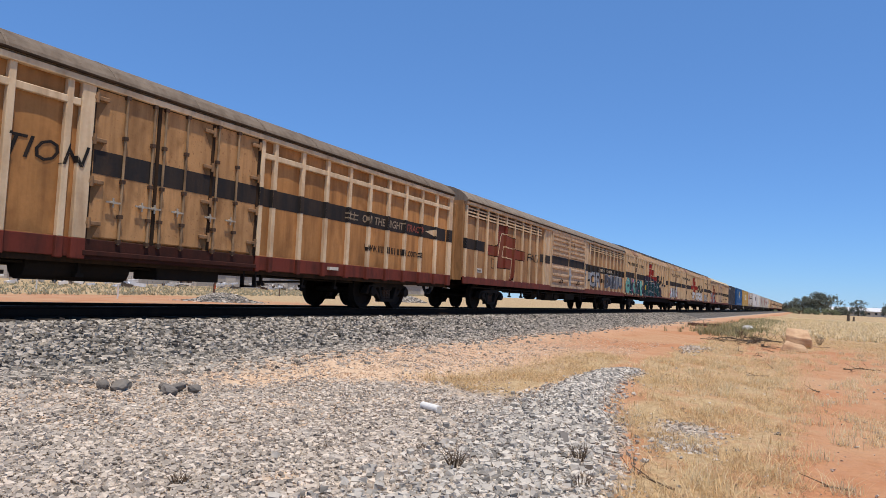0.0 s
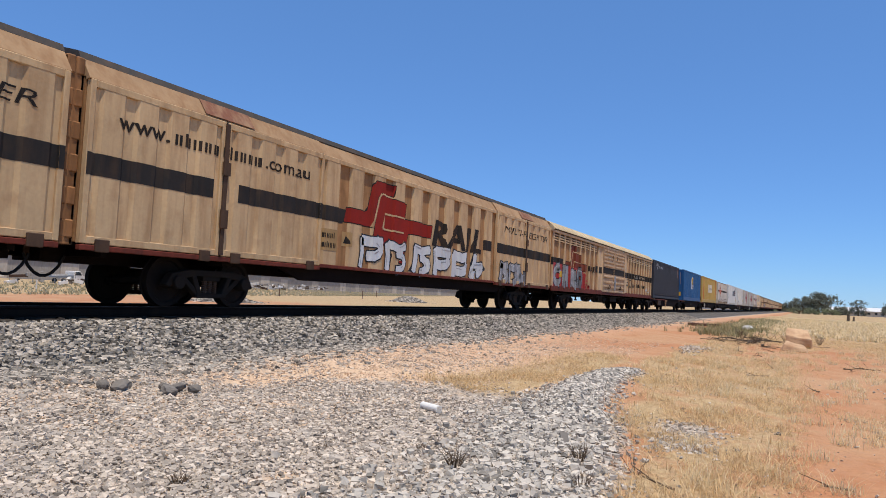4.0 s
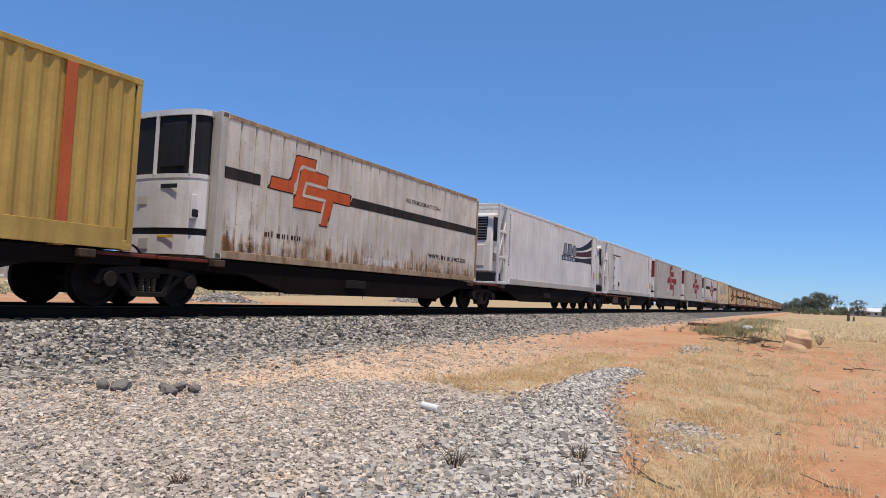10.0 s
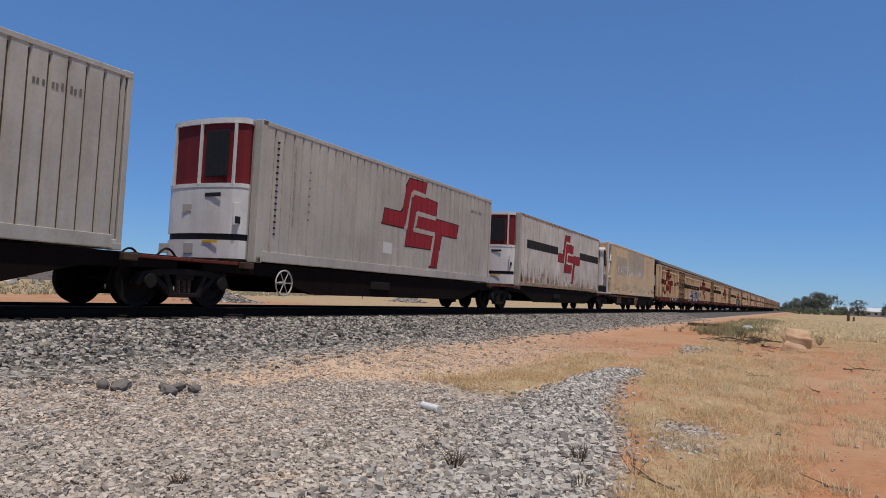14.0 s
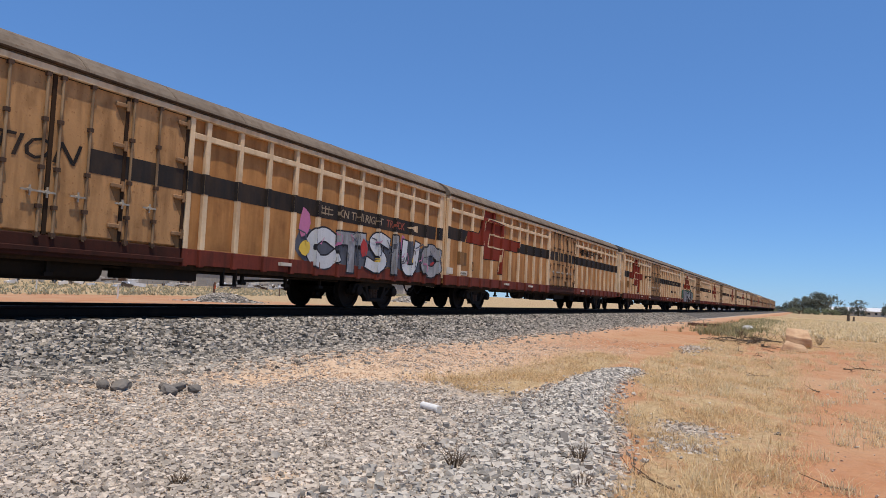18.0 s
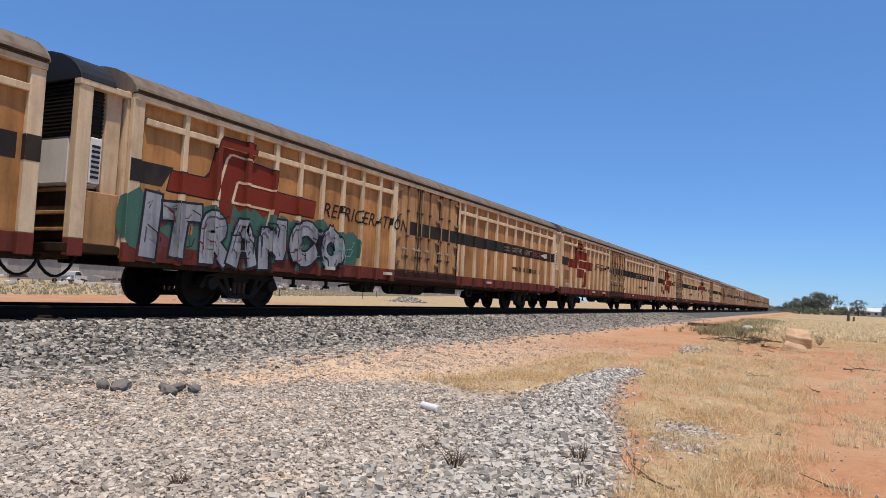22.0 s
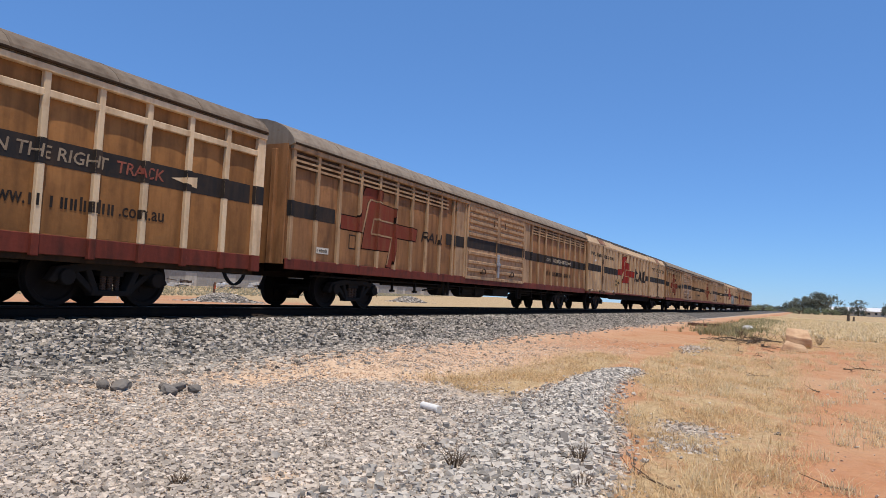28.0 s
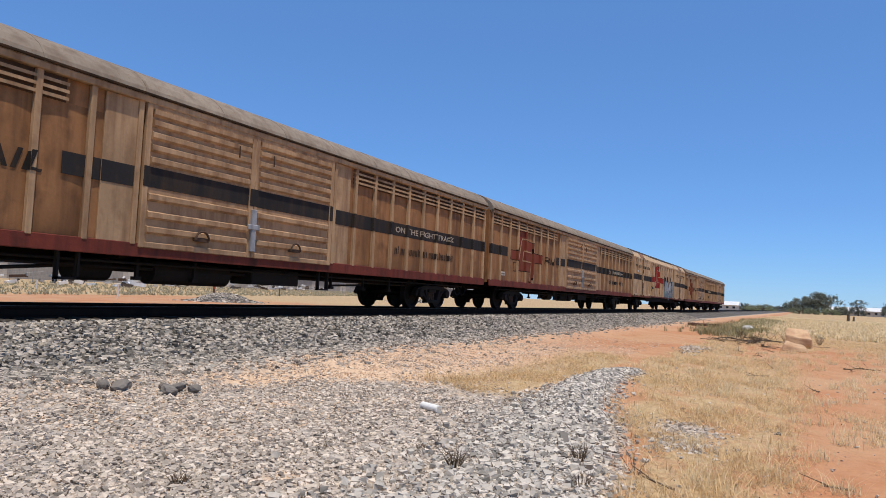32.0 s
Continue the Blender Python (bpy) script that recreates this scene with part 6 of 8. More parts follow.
def container(name, label, length, colour, style="dry", high=2.896, castings=None, cooler=None, bead=0.012, pitch=0.43):
    """A freight container; style dry has deep folds, cold has shallow beads. Its near side is at y = -BOX_HW."""
    c = thing(name, label, "container", group="containers on the train")
    hw, z0, z1 = BOX_HW, 0.0, high
    if style == "dry":
        strips = corrugation(0.14, length - 0.14, -hw + 0.012, 0.278, 0.072, 0.068, 0.036)
        endc = corrugation(-hw + 0.13, hw - 0.13, 0.012, 0.25, 0.07, 0.06, 0.04)
    else:
        strips = corrugation(0.14, length - 0.14, -hw + 0.012, pitch, pitch - 0.03 - bead, 0.006 + bead * 0.3, bead)
        endc = corrugation(-hw + 0.13, hw - 0.13, 0.012, 0.6, 0.54, 0.012, 0.012)
    far = [(a, b, -ya, -yb) for a, b, ya, yb in strips]
    part("side_wall", folded(strips, 0.16, z1 - 0.09), colour, c)
    part("side_wall", folded(far, 0.16, z1 - 0.09), colour, c)
    part("end_wall", folded([(a, b, y, w) for a, b, y, w in endc], 0.16, z1 - 0.09, "y"), colour, c)
    part("end_wall", folded([(a, b, length - y, length - w) for a, b, y, w in endc], 0.16, z1 - 0.09, "y"), colour, c)
    part("roof", bevelled(Shape().box(0.05, length - 0.05, -hw + 0.03, hw - 0.03, z1 - 0.06, z1 - 0.02), 0.01), colour, c)
    part("floor", Shape().box(0.05, length - 0.05, -hw + 0.05, hw - 0.05, 0.10, 0.15), "under", c)
    for y in (-hw, hw - 0.06):
        rail = "rusty_rail" if colour == "offwhite" else colour
        part("top_rail", bevelled(Shape().box(0.1, length - 0.1, y, y + 0.06, z1 - 0.10, z1 - 0.01), 0.008), rail, c)
        part("bottom_rail", bevelled(Shape().box(0.1, length - 0.1, y, y + 0.06, 0.02, 0.17), 0.008), rail, c)
    for x in (0.0, length - 0.1):
        part("end_header", bevelled(Shape().box(x, x + 0.1, -hw + 0.1, hw - 0.1, z1 - 0.11, z1 - 0.01), 0.008), colour, c)
        part("end_sill", bevelled(Shape().box(x, x + 0.1, -hw + 0.1, hw - 0.1, 0.02, 0.17), 0.008), colour, c)
        for y in (-hw, hw - 0.14):
            part("corner_post", bevelled(Shape().box(x, x + 0.1 + 0.04 * (x == 0), y, y + 0.14, 0.1, z1 - 0.1), 0.01), "rusty_rail" if colour == "offwhite" else colour, c)
    spots = [0.0, length - 0.178]
    if castings:
        spots += [castings, length - castings - 0.178]
    cast = shared("corner_casting|%s" % colour, lambda: bevelled(Shape().box(-0.004, 0.182, -0.004, 0.166, 0, 0.118), 0.012), colour)
    for x in spots:
        for y in (-hw, hw - 0.162):
            for z in (0, z1 - 0.118):
                part("corner_casting", cast, colour, c, "", (x, y, z))
    if style == "cold" and colour != "white":
        deep = max(s[2] for s in strips)
        sm = "seam"
        strip = shared("panel_seam|%s" % sm, lambda: Shape().box(-0.011, 0.011, -0.003, 0.0, 0.18, 2.8), sm)
        for p, q, ya, yb in strips[1:-1]:
            if ya == yb == deep:
                part("panel_seam", strip, sm, c, "", ((p + q) / 2, deep, 0))
    wall = [(-9, 9, [(-1, 0.14, -hw, -hw)] + strips + [(length - 0.14, length + 1, -hw, -hw)])]
    if cooler:
        cooling_end(c, cooler, high)
    return c, wall


def foot_rust(c, wall):
    """Ragged rust wash on a container side, thickest by the machinery end and along the foot."""
    rng = random.Random(77)
    runs = []
    for n in range(260):
        x, wd = 0.2 + 11.7 * rng.random() ** 1.3, rng.uniform(0.02, 0.09)
        top = 0.2 + (0.75 - 0.03 * x) * rng.random() ** 2.2
        runs.append([(x - wd, 0.17), (x + wd, 0.17), (x + wd * 0.7, 0.17 + top * 0.7), (x + rng.uniform(-0.3, 0.3) * wd, 0.17 + top), (x - wd * 0.7, 0.17 + top * 0.75)])
    mark("rust_wash", runs, wall, "rust_wash", c, "brown rust wash along the foot", 0.0042)


def cooling_end(c, kind, high):
    """The machinery end of a cold container: open frame, unit, grille, lower panel."""
    hw = BOX_HW
    if kind == "frame":
        u = part("cooling_unit", bevelled(Shape().prism([(-0.05, 0.42), (-0.62, 0.42), (-0.62, 1.55), (-0.50, 2.6), (-0.05, 2.7)], "y", -0.88, 0.88), 0.06), "white", c, "white moulded cooling unit")
        part("grille_panel", bevelled(Shape().prism([(-0.63, 1.62), (-0.52, 2.5), (-0.48, 2.5), (-0.58, 1.62)], "y", -0.66, 0.66), 0.008), "dark", u, "black grille")
        part("grille_panel", bevelled(Shape().box(-0.5, -0.12, -0.90, -0.86, 1.6, 2.5), 0.008), "dark", u)
        for k in range(8):
            z = 1.68 + k * 0.105
            part("grille_slat", Shape().box(-0.66 + 0.105 * (z - 1.62) / 0.88, -0.60 + 0.105 * (z - 1.62) / 0.88, -0.64, 0.64, z, z + 0.03), "sheet", u)
        part("unit_hatch", bevelled(Shape().box(-0.645, -0.61, -0.6, 0.6, 0.65, 1.45), 0.02), "white", u)
        part("gauge", bevelled(Shape().box(-0.66, -0.63, -0.1, 0.0, 0.7, 0.85), 0.005), "dark", u)
        part("control_box", bevelled(Shape().box(-0.5, -0.2, -0.94, -0.87, 0.85, 1.15), 0.01), "greywhite", u)
        part("lower_panel", bevelled(Shape().box(-0.66, -0.1, -1.05, 1.05, 0.06, 0.40), 0.01), "dark", c, "black lower panel")
        for y in (-hw + 0.05, hw - 0.05):
            fr = Shape().box(-0.72, -0.63, y - 0.045, y + 0.045, 0.0, high)
            part("frame_post", bevelled(fr, 0.01), "white", c, "white guard frame post")
            part("frame_rail", bevelled(Shape().box(-0.65, 0.02, y - 0.04, y + 0.04, high - 0.10, high), 0.01), "white", c)
            for za, zb in ((0.95, 1.03), (1.9, 1.98), (0.0, 0.1)):
                part("frame_rail", bevelled(Shape().box(-0.65, 0.02, y - 0.04, y + 0.04, za, zb), 0.01), "white", c)
            part("frame_brace", Shape().tube((-0.64, y, 1.0), (-0.05, y, 2.3), 0.03, 8), "white", c)
            part("frame_brace", Shape().tube((-0.3, y, 1.95), (-0.12, y, 0.6), 0.03, 8), "white", c)
        part("frame_header", bevelled(Shape().box(-0.72, -0.63, -hw + 0.1, hw - 0.1, high - 0.1, high), 0.01), "white", c)
        part("frame_sill", bevelled(Shape().box(-0.72, -0.63, -hw + 0.1, hw - 0.1, 0.0, 0.08), 0.01), "white", c)
    else:
        dark = kind == "dark"
        arc = [(-0.05 - 0.42 * math.cos(t) ** 0.6, 1.06 * math.sin(t)) for t in np.linspace(-1.5, 1.5, 11)]
        u = part("cooling_unit", Shape().prism(arc + [(-0.02, 1.0), (-0.02, -1.0)], "z", 0.55, 1.52), "white", c, "white rounded cooling unit housing")
        part("upper_recess", Shape().prism([(a * 0.9, b * 0.97) for a, b in arc] + [(-0.02, 0.98), (-0.02, -0.98)], "z", 1.56, high - 0.12), "dark" if dark else "window_red", u, "dark upper grille" if dark else "dark red upper grille")
        part("top_hood", Shape().prism(arc + [(-0.02, 1.0), (-0.02, -1.0)], "z", high - 0.13, high - 0.02), "white", u)
        part("mid_band", Shape().prism([(a - 0.01, b * 1.01) for a, b in arc] + [(-0.02, 1.0), (-0.02, -1.0)], "z", 1.50, 1.58), "white", u)
        part("lower_band", Shape().prism(arc + [(-0.02, 1.0), (-0.02, -1.0)], "z", 0.05, 0.42), "white", u)
        part("shadow_gap", Shape().prism([(a * 0.92, b * 0.97) for a, b in arc] + [(-0.02, 0.98), (-0.02, -0.98)], "z", 0.42, 0.55), "dark", u)
        for k in (2, 5, 8):
            a, b = arc[k]
            part("mullion", Shape().box(a - 0.02, a + 0.04, b - 0.02, b + 0.02, 1.56, high - 0.12), "white", u)
            part("vent_window", Shape().box(a - 0.012, a + 0.1, b + 0.05, b + 0.3, 0.14, 0.34), "greywhite", u)
        part("dark_screen", bevelled(Shape().box(-0.455, -0.40, -0.72, -0.12, 1.72, high - 0.28), 0.01), "dark", u)
        part("unit_placard", Shape().box(-0.475, -0.46, -0.62, -0.20, 1.30, 1.38), "dark", u)
        part("unit_placard", Shape().box(-0.475, -0.46, 0.15, 0.4, 1.0, 1.15), "greywhite", u)
        part("hazard_strip", Shape().box(-0.478, -0.46, -0.6, -0.2, 0.36, 0.41), "label", u, "yellow and black hazard strip")
        part("control_panel", bevelled(Shape().box(-0.42, -0.2, -0.98, -0.93, 0.72, 1.18), 0.01), "white", u)
        part("display_window", bevelled(Shape().box(-0.40, -0.26, -1.0, -0.97, 0.76, 0.90), 0.004), "dark", u)
        part("corner_post", bevelled(Shape().box(-0.03, 0.15, -hw - 0.004, -hw + 0.2, 0, high), 0.01), "greywhite", c)


def platform(length, front, rear, spine="under", wheel_at=2.6):
    """One platform of an articulated container wagon: fish-bellied side beams, deck ends, twist locks, bogies."""
    w = thing("container_wagon", "dark brown skeletal container wagon with fish-bellied frame", "freight wagon", group="container wagons of the train")
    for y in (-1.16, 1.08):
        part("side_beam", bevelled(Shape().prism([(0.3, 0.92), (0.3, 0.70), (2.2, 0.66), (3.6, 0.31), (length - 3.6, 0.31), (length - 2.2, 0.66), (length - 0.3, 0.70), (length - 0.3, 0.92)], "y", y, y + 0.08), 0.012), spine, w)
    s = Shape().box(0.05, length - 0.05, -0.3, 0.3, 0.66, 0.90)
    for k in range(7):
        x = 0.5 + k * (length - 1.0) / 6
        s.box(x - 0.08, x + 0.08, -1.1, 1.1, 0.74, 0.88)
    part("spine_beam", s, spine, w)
    part("deck_end", bevelled(Shape().box(0.02, 1.2, -1.2, 1.2, 0.84, 0.90), 0.01), "sill_red", w, "rust-red end deck plate")
    part("deck_end", bevelled(Shape().box(length - 1.2, length - 0.02, -1.2, 1.2, 0.84, 0.90), 0.01), "sill_red", w)
    if front:
        bogie(w, front)
    bogie(w, rear)
    if wheel_at:
        hwl = Shape()
        cx, cz = wheel_at, 0.54
        for k in range(16):
            a, b = 2 * math.pi * k / 16, 2 * math.pi * (k + 1) / 16
            hwl.tube((cx + 0.27 * math.cos(a), -1.25, cz + 0.27 * math.sin(a)), (cx + 0.27 * math.cos(b), -1.25, cz + 0.27 * math.sin(b)), 0.018, 6)
        for k in range(6):
            a = math.pi * k / 3
            hwl.tube((cx, -1.25, cz), (cx + 0.27 * math.cos(a), -1.25, cz + 0.27 * math.sin(a)), 0.012, 6)
        hwl.tube((cx, -1.27, cz), (cx, -1.1, cz), 0.035, 8)
        part("handbrake_wheel", hwl, "rod_dark" if wheel_at > 5 else "greywhite", w, "spoked handbrake wheel")
    if wheel_at and wheel_at > 5:
        part("side_rail", bevelled(Shape().box(1.5, wheel_at - 0.3, -1.25, -1.17, 0.79, 0.86), 0.012), "sill_red", w, "dull red side rail")
        part("equipment_box", bevelled(Shape().box(3.24, 4.36, -1.24, -0.7, 0.40, 0.76), 0.02), "grease_and_shade", w, "brown equipment box under the frame")
        part("valve_plate", bevelled(Shape().box(wheel_at + 0.4, wheel_at + 0.75, -1.25, -1.16, 0.66, 0.82), 0.01), "rod_dark", w)
    for x in (1.4, length - 1.4):
        part("lock_bracket", bevelled(Shape().box(x - 0.14, x + 0.14, -1.30, -1.10, 0.78, 0.91), 0.015), "grease_and_shade", w)
    for k in range(2):
        pts = [(-0.25 + 0.08 * i, -0.5 + k, 0.86 + 0.22 * math.sin(math.pi * i / 7)) for i in range(8)]
        h = Shape()
        for a, b in zip(pts, pts[1:]):
            h.tube(a, b, 0.022, 6)
        part("brake_hose", h, "dark", w)
    part("brake_valve", bevelled(Shape().box(length * 0.4, length * 0.46, -1.22, -1.16, 0.5, 0.7), 0.01), "steel", w)
    return w


# ---- the train ----
TRAIN = []


def on_train(ob, u, z=0.0):
    TRAIN.append((ob, u, z))
    return ob


SIL = ("g_purple", "g_black", "g_silver", "g_white")

OLD_BAYS = {"door": (10.2, 13.95), "bays": (0.12, 0.878, 12), "badge": (1.5, 1.28, 4.75, 2.2)}
w, wl, wr = reefer_van(22.8, 1, text_at=(6.3, 10.15, 2.11, 2.44), unit=False, sl=0.65, **OLD_BAYS)
on_train(w, -3.0)
w, wl, wr = louvre_van(23.1, 2)
block_letters(w, wr, "EPOR", 13.75, 17.6, 1.2, 2.0, "g_silver", "g_black")
block_letters(w, wr, "DIN93", 18.55, 22.75, 1.22, 1.95, "g_slate", "g_silver")
on_train(w, 20.8)
w, wl, dw = multi_van(22.5, 3, (6.75, 1.25, 4.2, 2.05), (11.08, 14.7, 1.86, 2.62))
both = [(-9, 9, [q for q in dw[0][2] if q[1] < 6.05] + [q for q in wl[0][2] if q[0] > 6.0] + [q for q in dw[0][2] if q[0] > 16])]
haze(w, both, 0.0, 5.9, 0.98, 1.75, "g_purple", 51)
throw_up(w, both, "CUOSD", (0.1, 1.2, 2.2, 3.2, 4.2, 5.3), 1.0, 2.08, 0.165, "g_slate", ["g_mint", "g_teal"], 13, 0.05, "g_white", 0.012)
for x, z in ((0.7, 1.8), (1.9, 1.3), (2.7, 1.75), (3.1, 1.5), (4.0, 1.3), (4.6, 1.75), (2.2, 1.9)):
    mark("sprayed_patch", [hull(blob(x, z, 0.11, 0.11, random.Random(int(x * 10))))], both, "g_pink", w, "", 0.034)
mark("sprayed_field", [[(5.6, 1.0), (13.5, 1.0), (13.2, 1.35), (12.3, 1.8), (5.6, 1.8)], [(5.6, 1.8), (12.3, 1.8), (10.9, 2.12), (8.6, 2.36), (6.8, 2.42), (5.6, 2.3)]], both, "g_purple", w, "dark purple spray field", 0.012)
throw_up(w, both, "QLEENZ", (5.68, 7.0, 7.55, 8.75, 9.75, 10.8, 12.0), 0.98, 2.1, 0.15, "g_silver", ["g_teal"], 14, 0.028, None, 0.016)
cracks(w, both, 7.2, 11.6, 1.2, 1.9, "g_silver", 42, 16, 0.056)
mark("number_panel", [rect(6.15, 6.6, 1.4, 1.75)], both, "label", w, "yellow number panel", 0.05)
for x, z in ((12.7, 1.75), (13.15, 1.6), (13.6, 1.72), (13.3, 1.35)):
    mark("sprayed_star", [[(x + r * math.cos(a), z + r * math.sin(a)) for r, a in ((0.11, b), (0.035, b + 2.1), (0.035, b - 2.1))] for b in (1.57, 2.83, 4.08, 5.34, 6.6)], both, "g_purple", w, "", 0.01)
mark("sprayed_patch", [hull(blob(x, z, 0.13, 0.16, random.Random(int(x * 10)))) for x, z in ((16.6, 1.3), (16.9, 1.5), (20.3, 1.2), (20.6, 1.45), (20.4, 1.05))], both, "g_red", w, "splashed red paint", 0.008)
haze(w, both, 16.9, 20.4, 1.0, 1.7, "g_silver", 52, 7)
throw_up(w, both, "HUO", (17.0, 18.1, 19.2, 20.3), 1.0, 1.95, 0.14, "g_slate", ["g_white", "g_silver"], 15, 0.045)
on_train(w, 44.3)
w, wl, dw = multi_van(22.5, 4)
spray(w, wl, 7.5, 15.5, 1.05, 1.8, ("g_blue", "g_black", "g_white", "g_silver"), 16, False, 6)
spray(w, dw, 16.6, 19.5, 1.02, 1.7, SIL, 17, False, 3)
on_train(w, 67.1)
w, wl, wr = louvre_van(22.9, 5, top="roof_cream")
mark("sprayed_field", [[(0.1, 1.0), (5.35, 1.0), (5.3, 1.8), (4.6, 2.0), (0.1, 2.1)]], wl, "g_red", w, "red spray field", 0.007)
rngp = random.Random(61)
for k in range(14):
    mark("sprayed_patch", [hull(blob(rngp.uniform(5.4, 6.1), rngp.uniform(1.1, 1.75), 0.09, 0.06, rngp))], wl, "g_red", w, "", 0.008)
throw_up(w, wl, "OHRD", (0.15, 1.5, 2.6, 3.75, 4.9), 0.98, 2.08, 0.175, "g_black", ["g_silver", "g_silver", "g_silver", "g_silver_dark"], 18, 0.045, "g_white", 0.012)
cracks(w, wl, 3.9, 4.7, 1.1, 1.5, "g_black", 41, 9, 0.045)
mark("number_panel", [rect(1.0, 1.5, 1.48, 1.75)], wl, "label", w, "yellow number panel", 0.03)
def scrawl(x, z, h, pts):
    """One thin sprayed line through the points given."""
    out = []
    for (p, q), (r, s) in zip(pts, pts[1:]):
        d = Vector((r - p, s - q)).normalized() * 0.028
        out.append([(x + (p - d.y) * h, z + (q + d.x) * h), (x + (p + d.y) * h, z + (q - d.x) * h), (x + (r + d.y) * h, z + (s - d.x) * h), (x + (r - d.y) * h, z + (s + d.x) * h)])
    return out


tag = [(0, 1.0), (0.1, 0.55), (0.4, 0.5), (0.6, 1.05), (0.5, 0.5), (0.15, 0.25)], [(1.2, 0.95), (0.85, 0.8), (0.9, 0.45), (1.3, 0.3), (1.0, 0.65), (1.3, 0.7)], [(1.45, 1.0), (2.3, 1.05)], [(1.85, 1.0), (1.75, 0.3), (1.3, 0.1), (3.2, 0.25)], [(2.3, 0.35), (2.45, 0.95), (2.85, 0.9), (2.75, 0.35), (2.3, 0.35)], [(3.0, 0.3), (3.15, 0.95), (3.5, 0.35), (4.1, 0.4), (3.7, 0.7), (4.1, 0.4), (3.75, 0.15)], [(-0.6, 0.45), (-0.2, 0.15)], [(-0.55, 0.1), (-0.25, 0.5)]
for line in tag:
    mark("sprayed_tag", scrawl(14.3, 1.3, 0.62, line), wr, "g_black", w, "scrawled black tag", 0.012)
for line in ([(0, 0), (0.2, 1), (0.25, 0.4), (0.7, 0.5), (0.6, 0), (0.85, 1.0)], [(1.1, 0.1), (1.5, 0.4), (1.1, 0.5), (1.4, 0.0), (1.8, 0.1)], [(2.1, 1), (2.0, 0), (2.5, 0.1), (2.7, 0.9), (3.1, 0.4), (2.7, 0)]):
    mark("sprayed_tag", scrawl(21.0, 1.2, 0.45, line), wr, "g_white", w, "scrawled white tag", 0.012)
on_train(w, 89.85)

JOINTS = [113.3, 128.35, 143.1, 158.75, 173.1, 188.75, 204.3, 219.55, 234.75, 249.7, 265.2]
for k in range(10):
    ln = JOINTS[k + 1] - JOINTS[k]
    w = platform(ln, 0.6 if k == 0 else (0.9 if k == 5 else None), ln if k not in (4, 9) else ln - 0.9, wheel_at={0: 6.52, 2: 2.69, 5: 7.15, 7: 2.55, 9: 8.43}.get(k, 0))
    if k in (0, 5):
        coupler(w, 0.0, -1)
    if k in (4, 9):
        coupler(w, ln, 1)
    on_train(w, JOINTS[k])

rngc = random.Random(77)
c, wall = container("charcoal_container", "dark charcoal forty-foot container with white emblem", 12.19, "charcoal", high=2.85)
mark("white_emblem", [hull(blob(1.55 + 0.16 * math.cos(a), 2.42 + 0.16 * math.sin(a), 0.10, 0.10, rngc)) for a in np.arange(0, 6.28, 0.7)] + [[(1.0, 2.5), (1.3, 2.42), (1.3, 2.55)], [(1.8, 2.5), (1.95, 2.7), (1.98, 2.35)]], wall, "g_silver", c, "faded white emblem")
mark("brand_mark", bars(2.15, 3.9, 2.30, 2.52, 6, rngc), wall, "g_silver", c, "faded white brand mark")
mark("slant_label", [[(10.98, 2.66), (11.16, 2.72), (11.66, 1.98), (11.52, 1.92)]], wall, "logo_orange_dull", c, "slanted worn orange label")
for k in range(5):
    x, z = 11.06 + 0.1 * k, 2.58 - 0.145 * k
    mark("label_letter", [[(x - 0.05, z - 0.03), (x + 0.07, z + 0.03), (x + 0.10, z - 0.03), (x - 0.02, z - 0.09)]], wall, "g_silver", c, "", 0.008)
part("end_mark", Shape().box(-0.006, 0.0, -0.75, -0.15, 2.5, 2.62).box(-0.006, 0.0, 0.0, 0.75, 2.5, 2.62), "g_silver", c)
part("warning_label", Shape().box(-0.008, -0.002, -0.95, -0.72, 0.45, 0.78), "label", c, "yellow warning label")
part("lower_seam", bevelled(Shape().box(0.2, 12.0, -BOX_HW - 0.012, -BOX_HW + 0.02, 0.28, 0.31), 0.004), "charcoal", c)
on_train(c, 114.6, DECK)
c, wall = container("blue_container", "faded blue forty-foot container with oval emblem", 12.19, "blue")
mark("emblem_field", [hull([(5.9 + 0.62 * math.cos(t), 1.95 + 0.48 * math.sin(t)) for t in np.linspace(0, 6.1, 16)]), rect(5.25, 6.55, 1.2, 1.7)], wall, "g_white", c, "white arched emblem")
mark("emblem_arch", [hull([(5.9 + 0.52 * math.cos(t), 1.95 + 0.40 * math.sin(t)) for t in np.linspace(0, 6.1, 16)])], wall, "gold", c, "", 0.006)
mark("emblem_core", [[(5.7, 1.25), (6.1, 1.25), (6.05, 2.1), (5.9, 2.28), (5.78, 2.1)]], wall, "navy", c, "", 0.008)
mark("number_mark", bars(11.35, 11.5, 1.6, 2.5, 1, rngc), wall, "g_silver", c)
part("warning_label", Shape().box(-0.008, -0.002, -0.95, -0.68, 0.42, 0.78), "label", c, "yellow warning label")
part("number_strip", Shape().box(-0.008, -0.002, -0.93, -0.88, 1.5, 2.6), "g_silver", c)
part("side_skirt", bevelled(Shape().box(0.25, 11.9, -BOX_HW - 0.015, -BOX_HW + 0.02, 0.02, 0.34), 0.006), "blue", c)
part("rust_stain", Shape().prism([(0.55, 0.3), (0.95, 0.25), (1.02, 1.2), (0.9, 2.1), (0.7, 1.6), (0.58, 0.9)], "x", 0.002, 0.008), "stain_dark", c, "brown rust stain down the end")
on_train(c, 129.7, DECK)
c, wall = container("yellow_container", "faded yellow long container with red posts and worn white panel", 14.5, "yellow", castings=1.2)
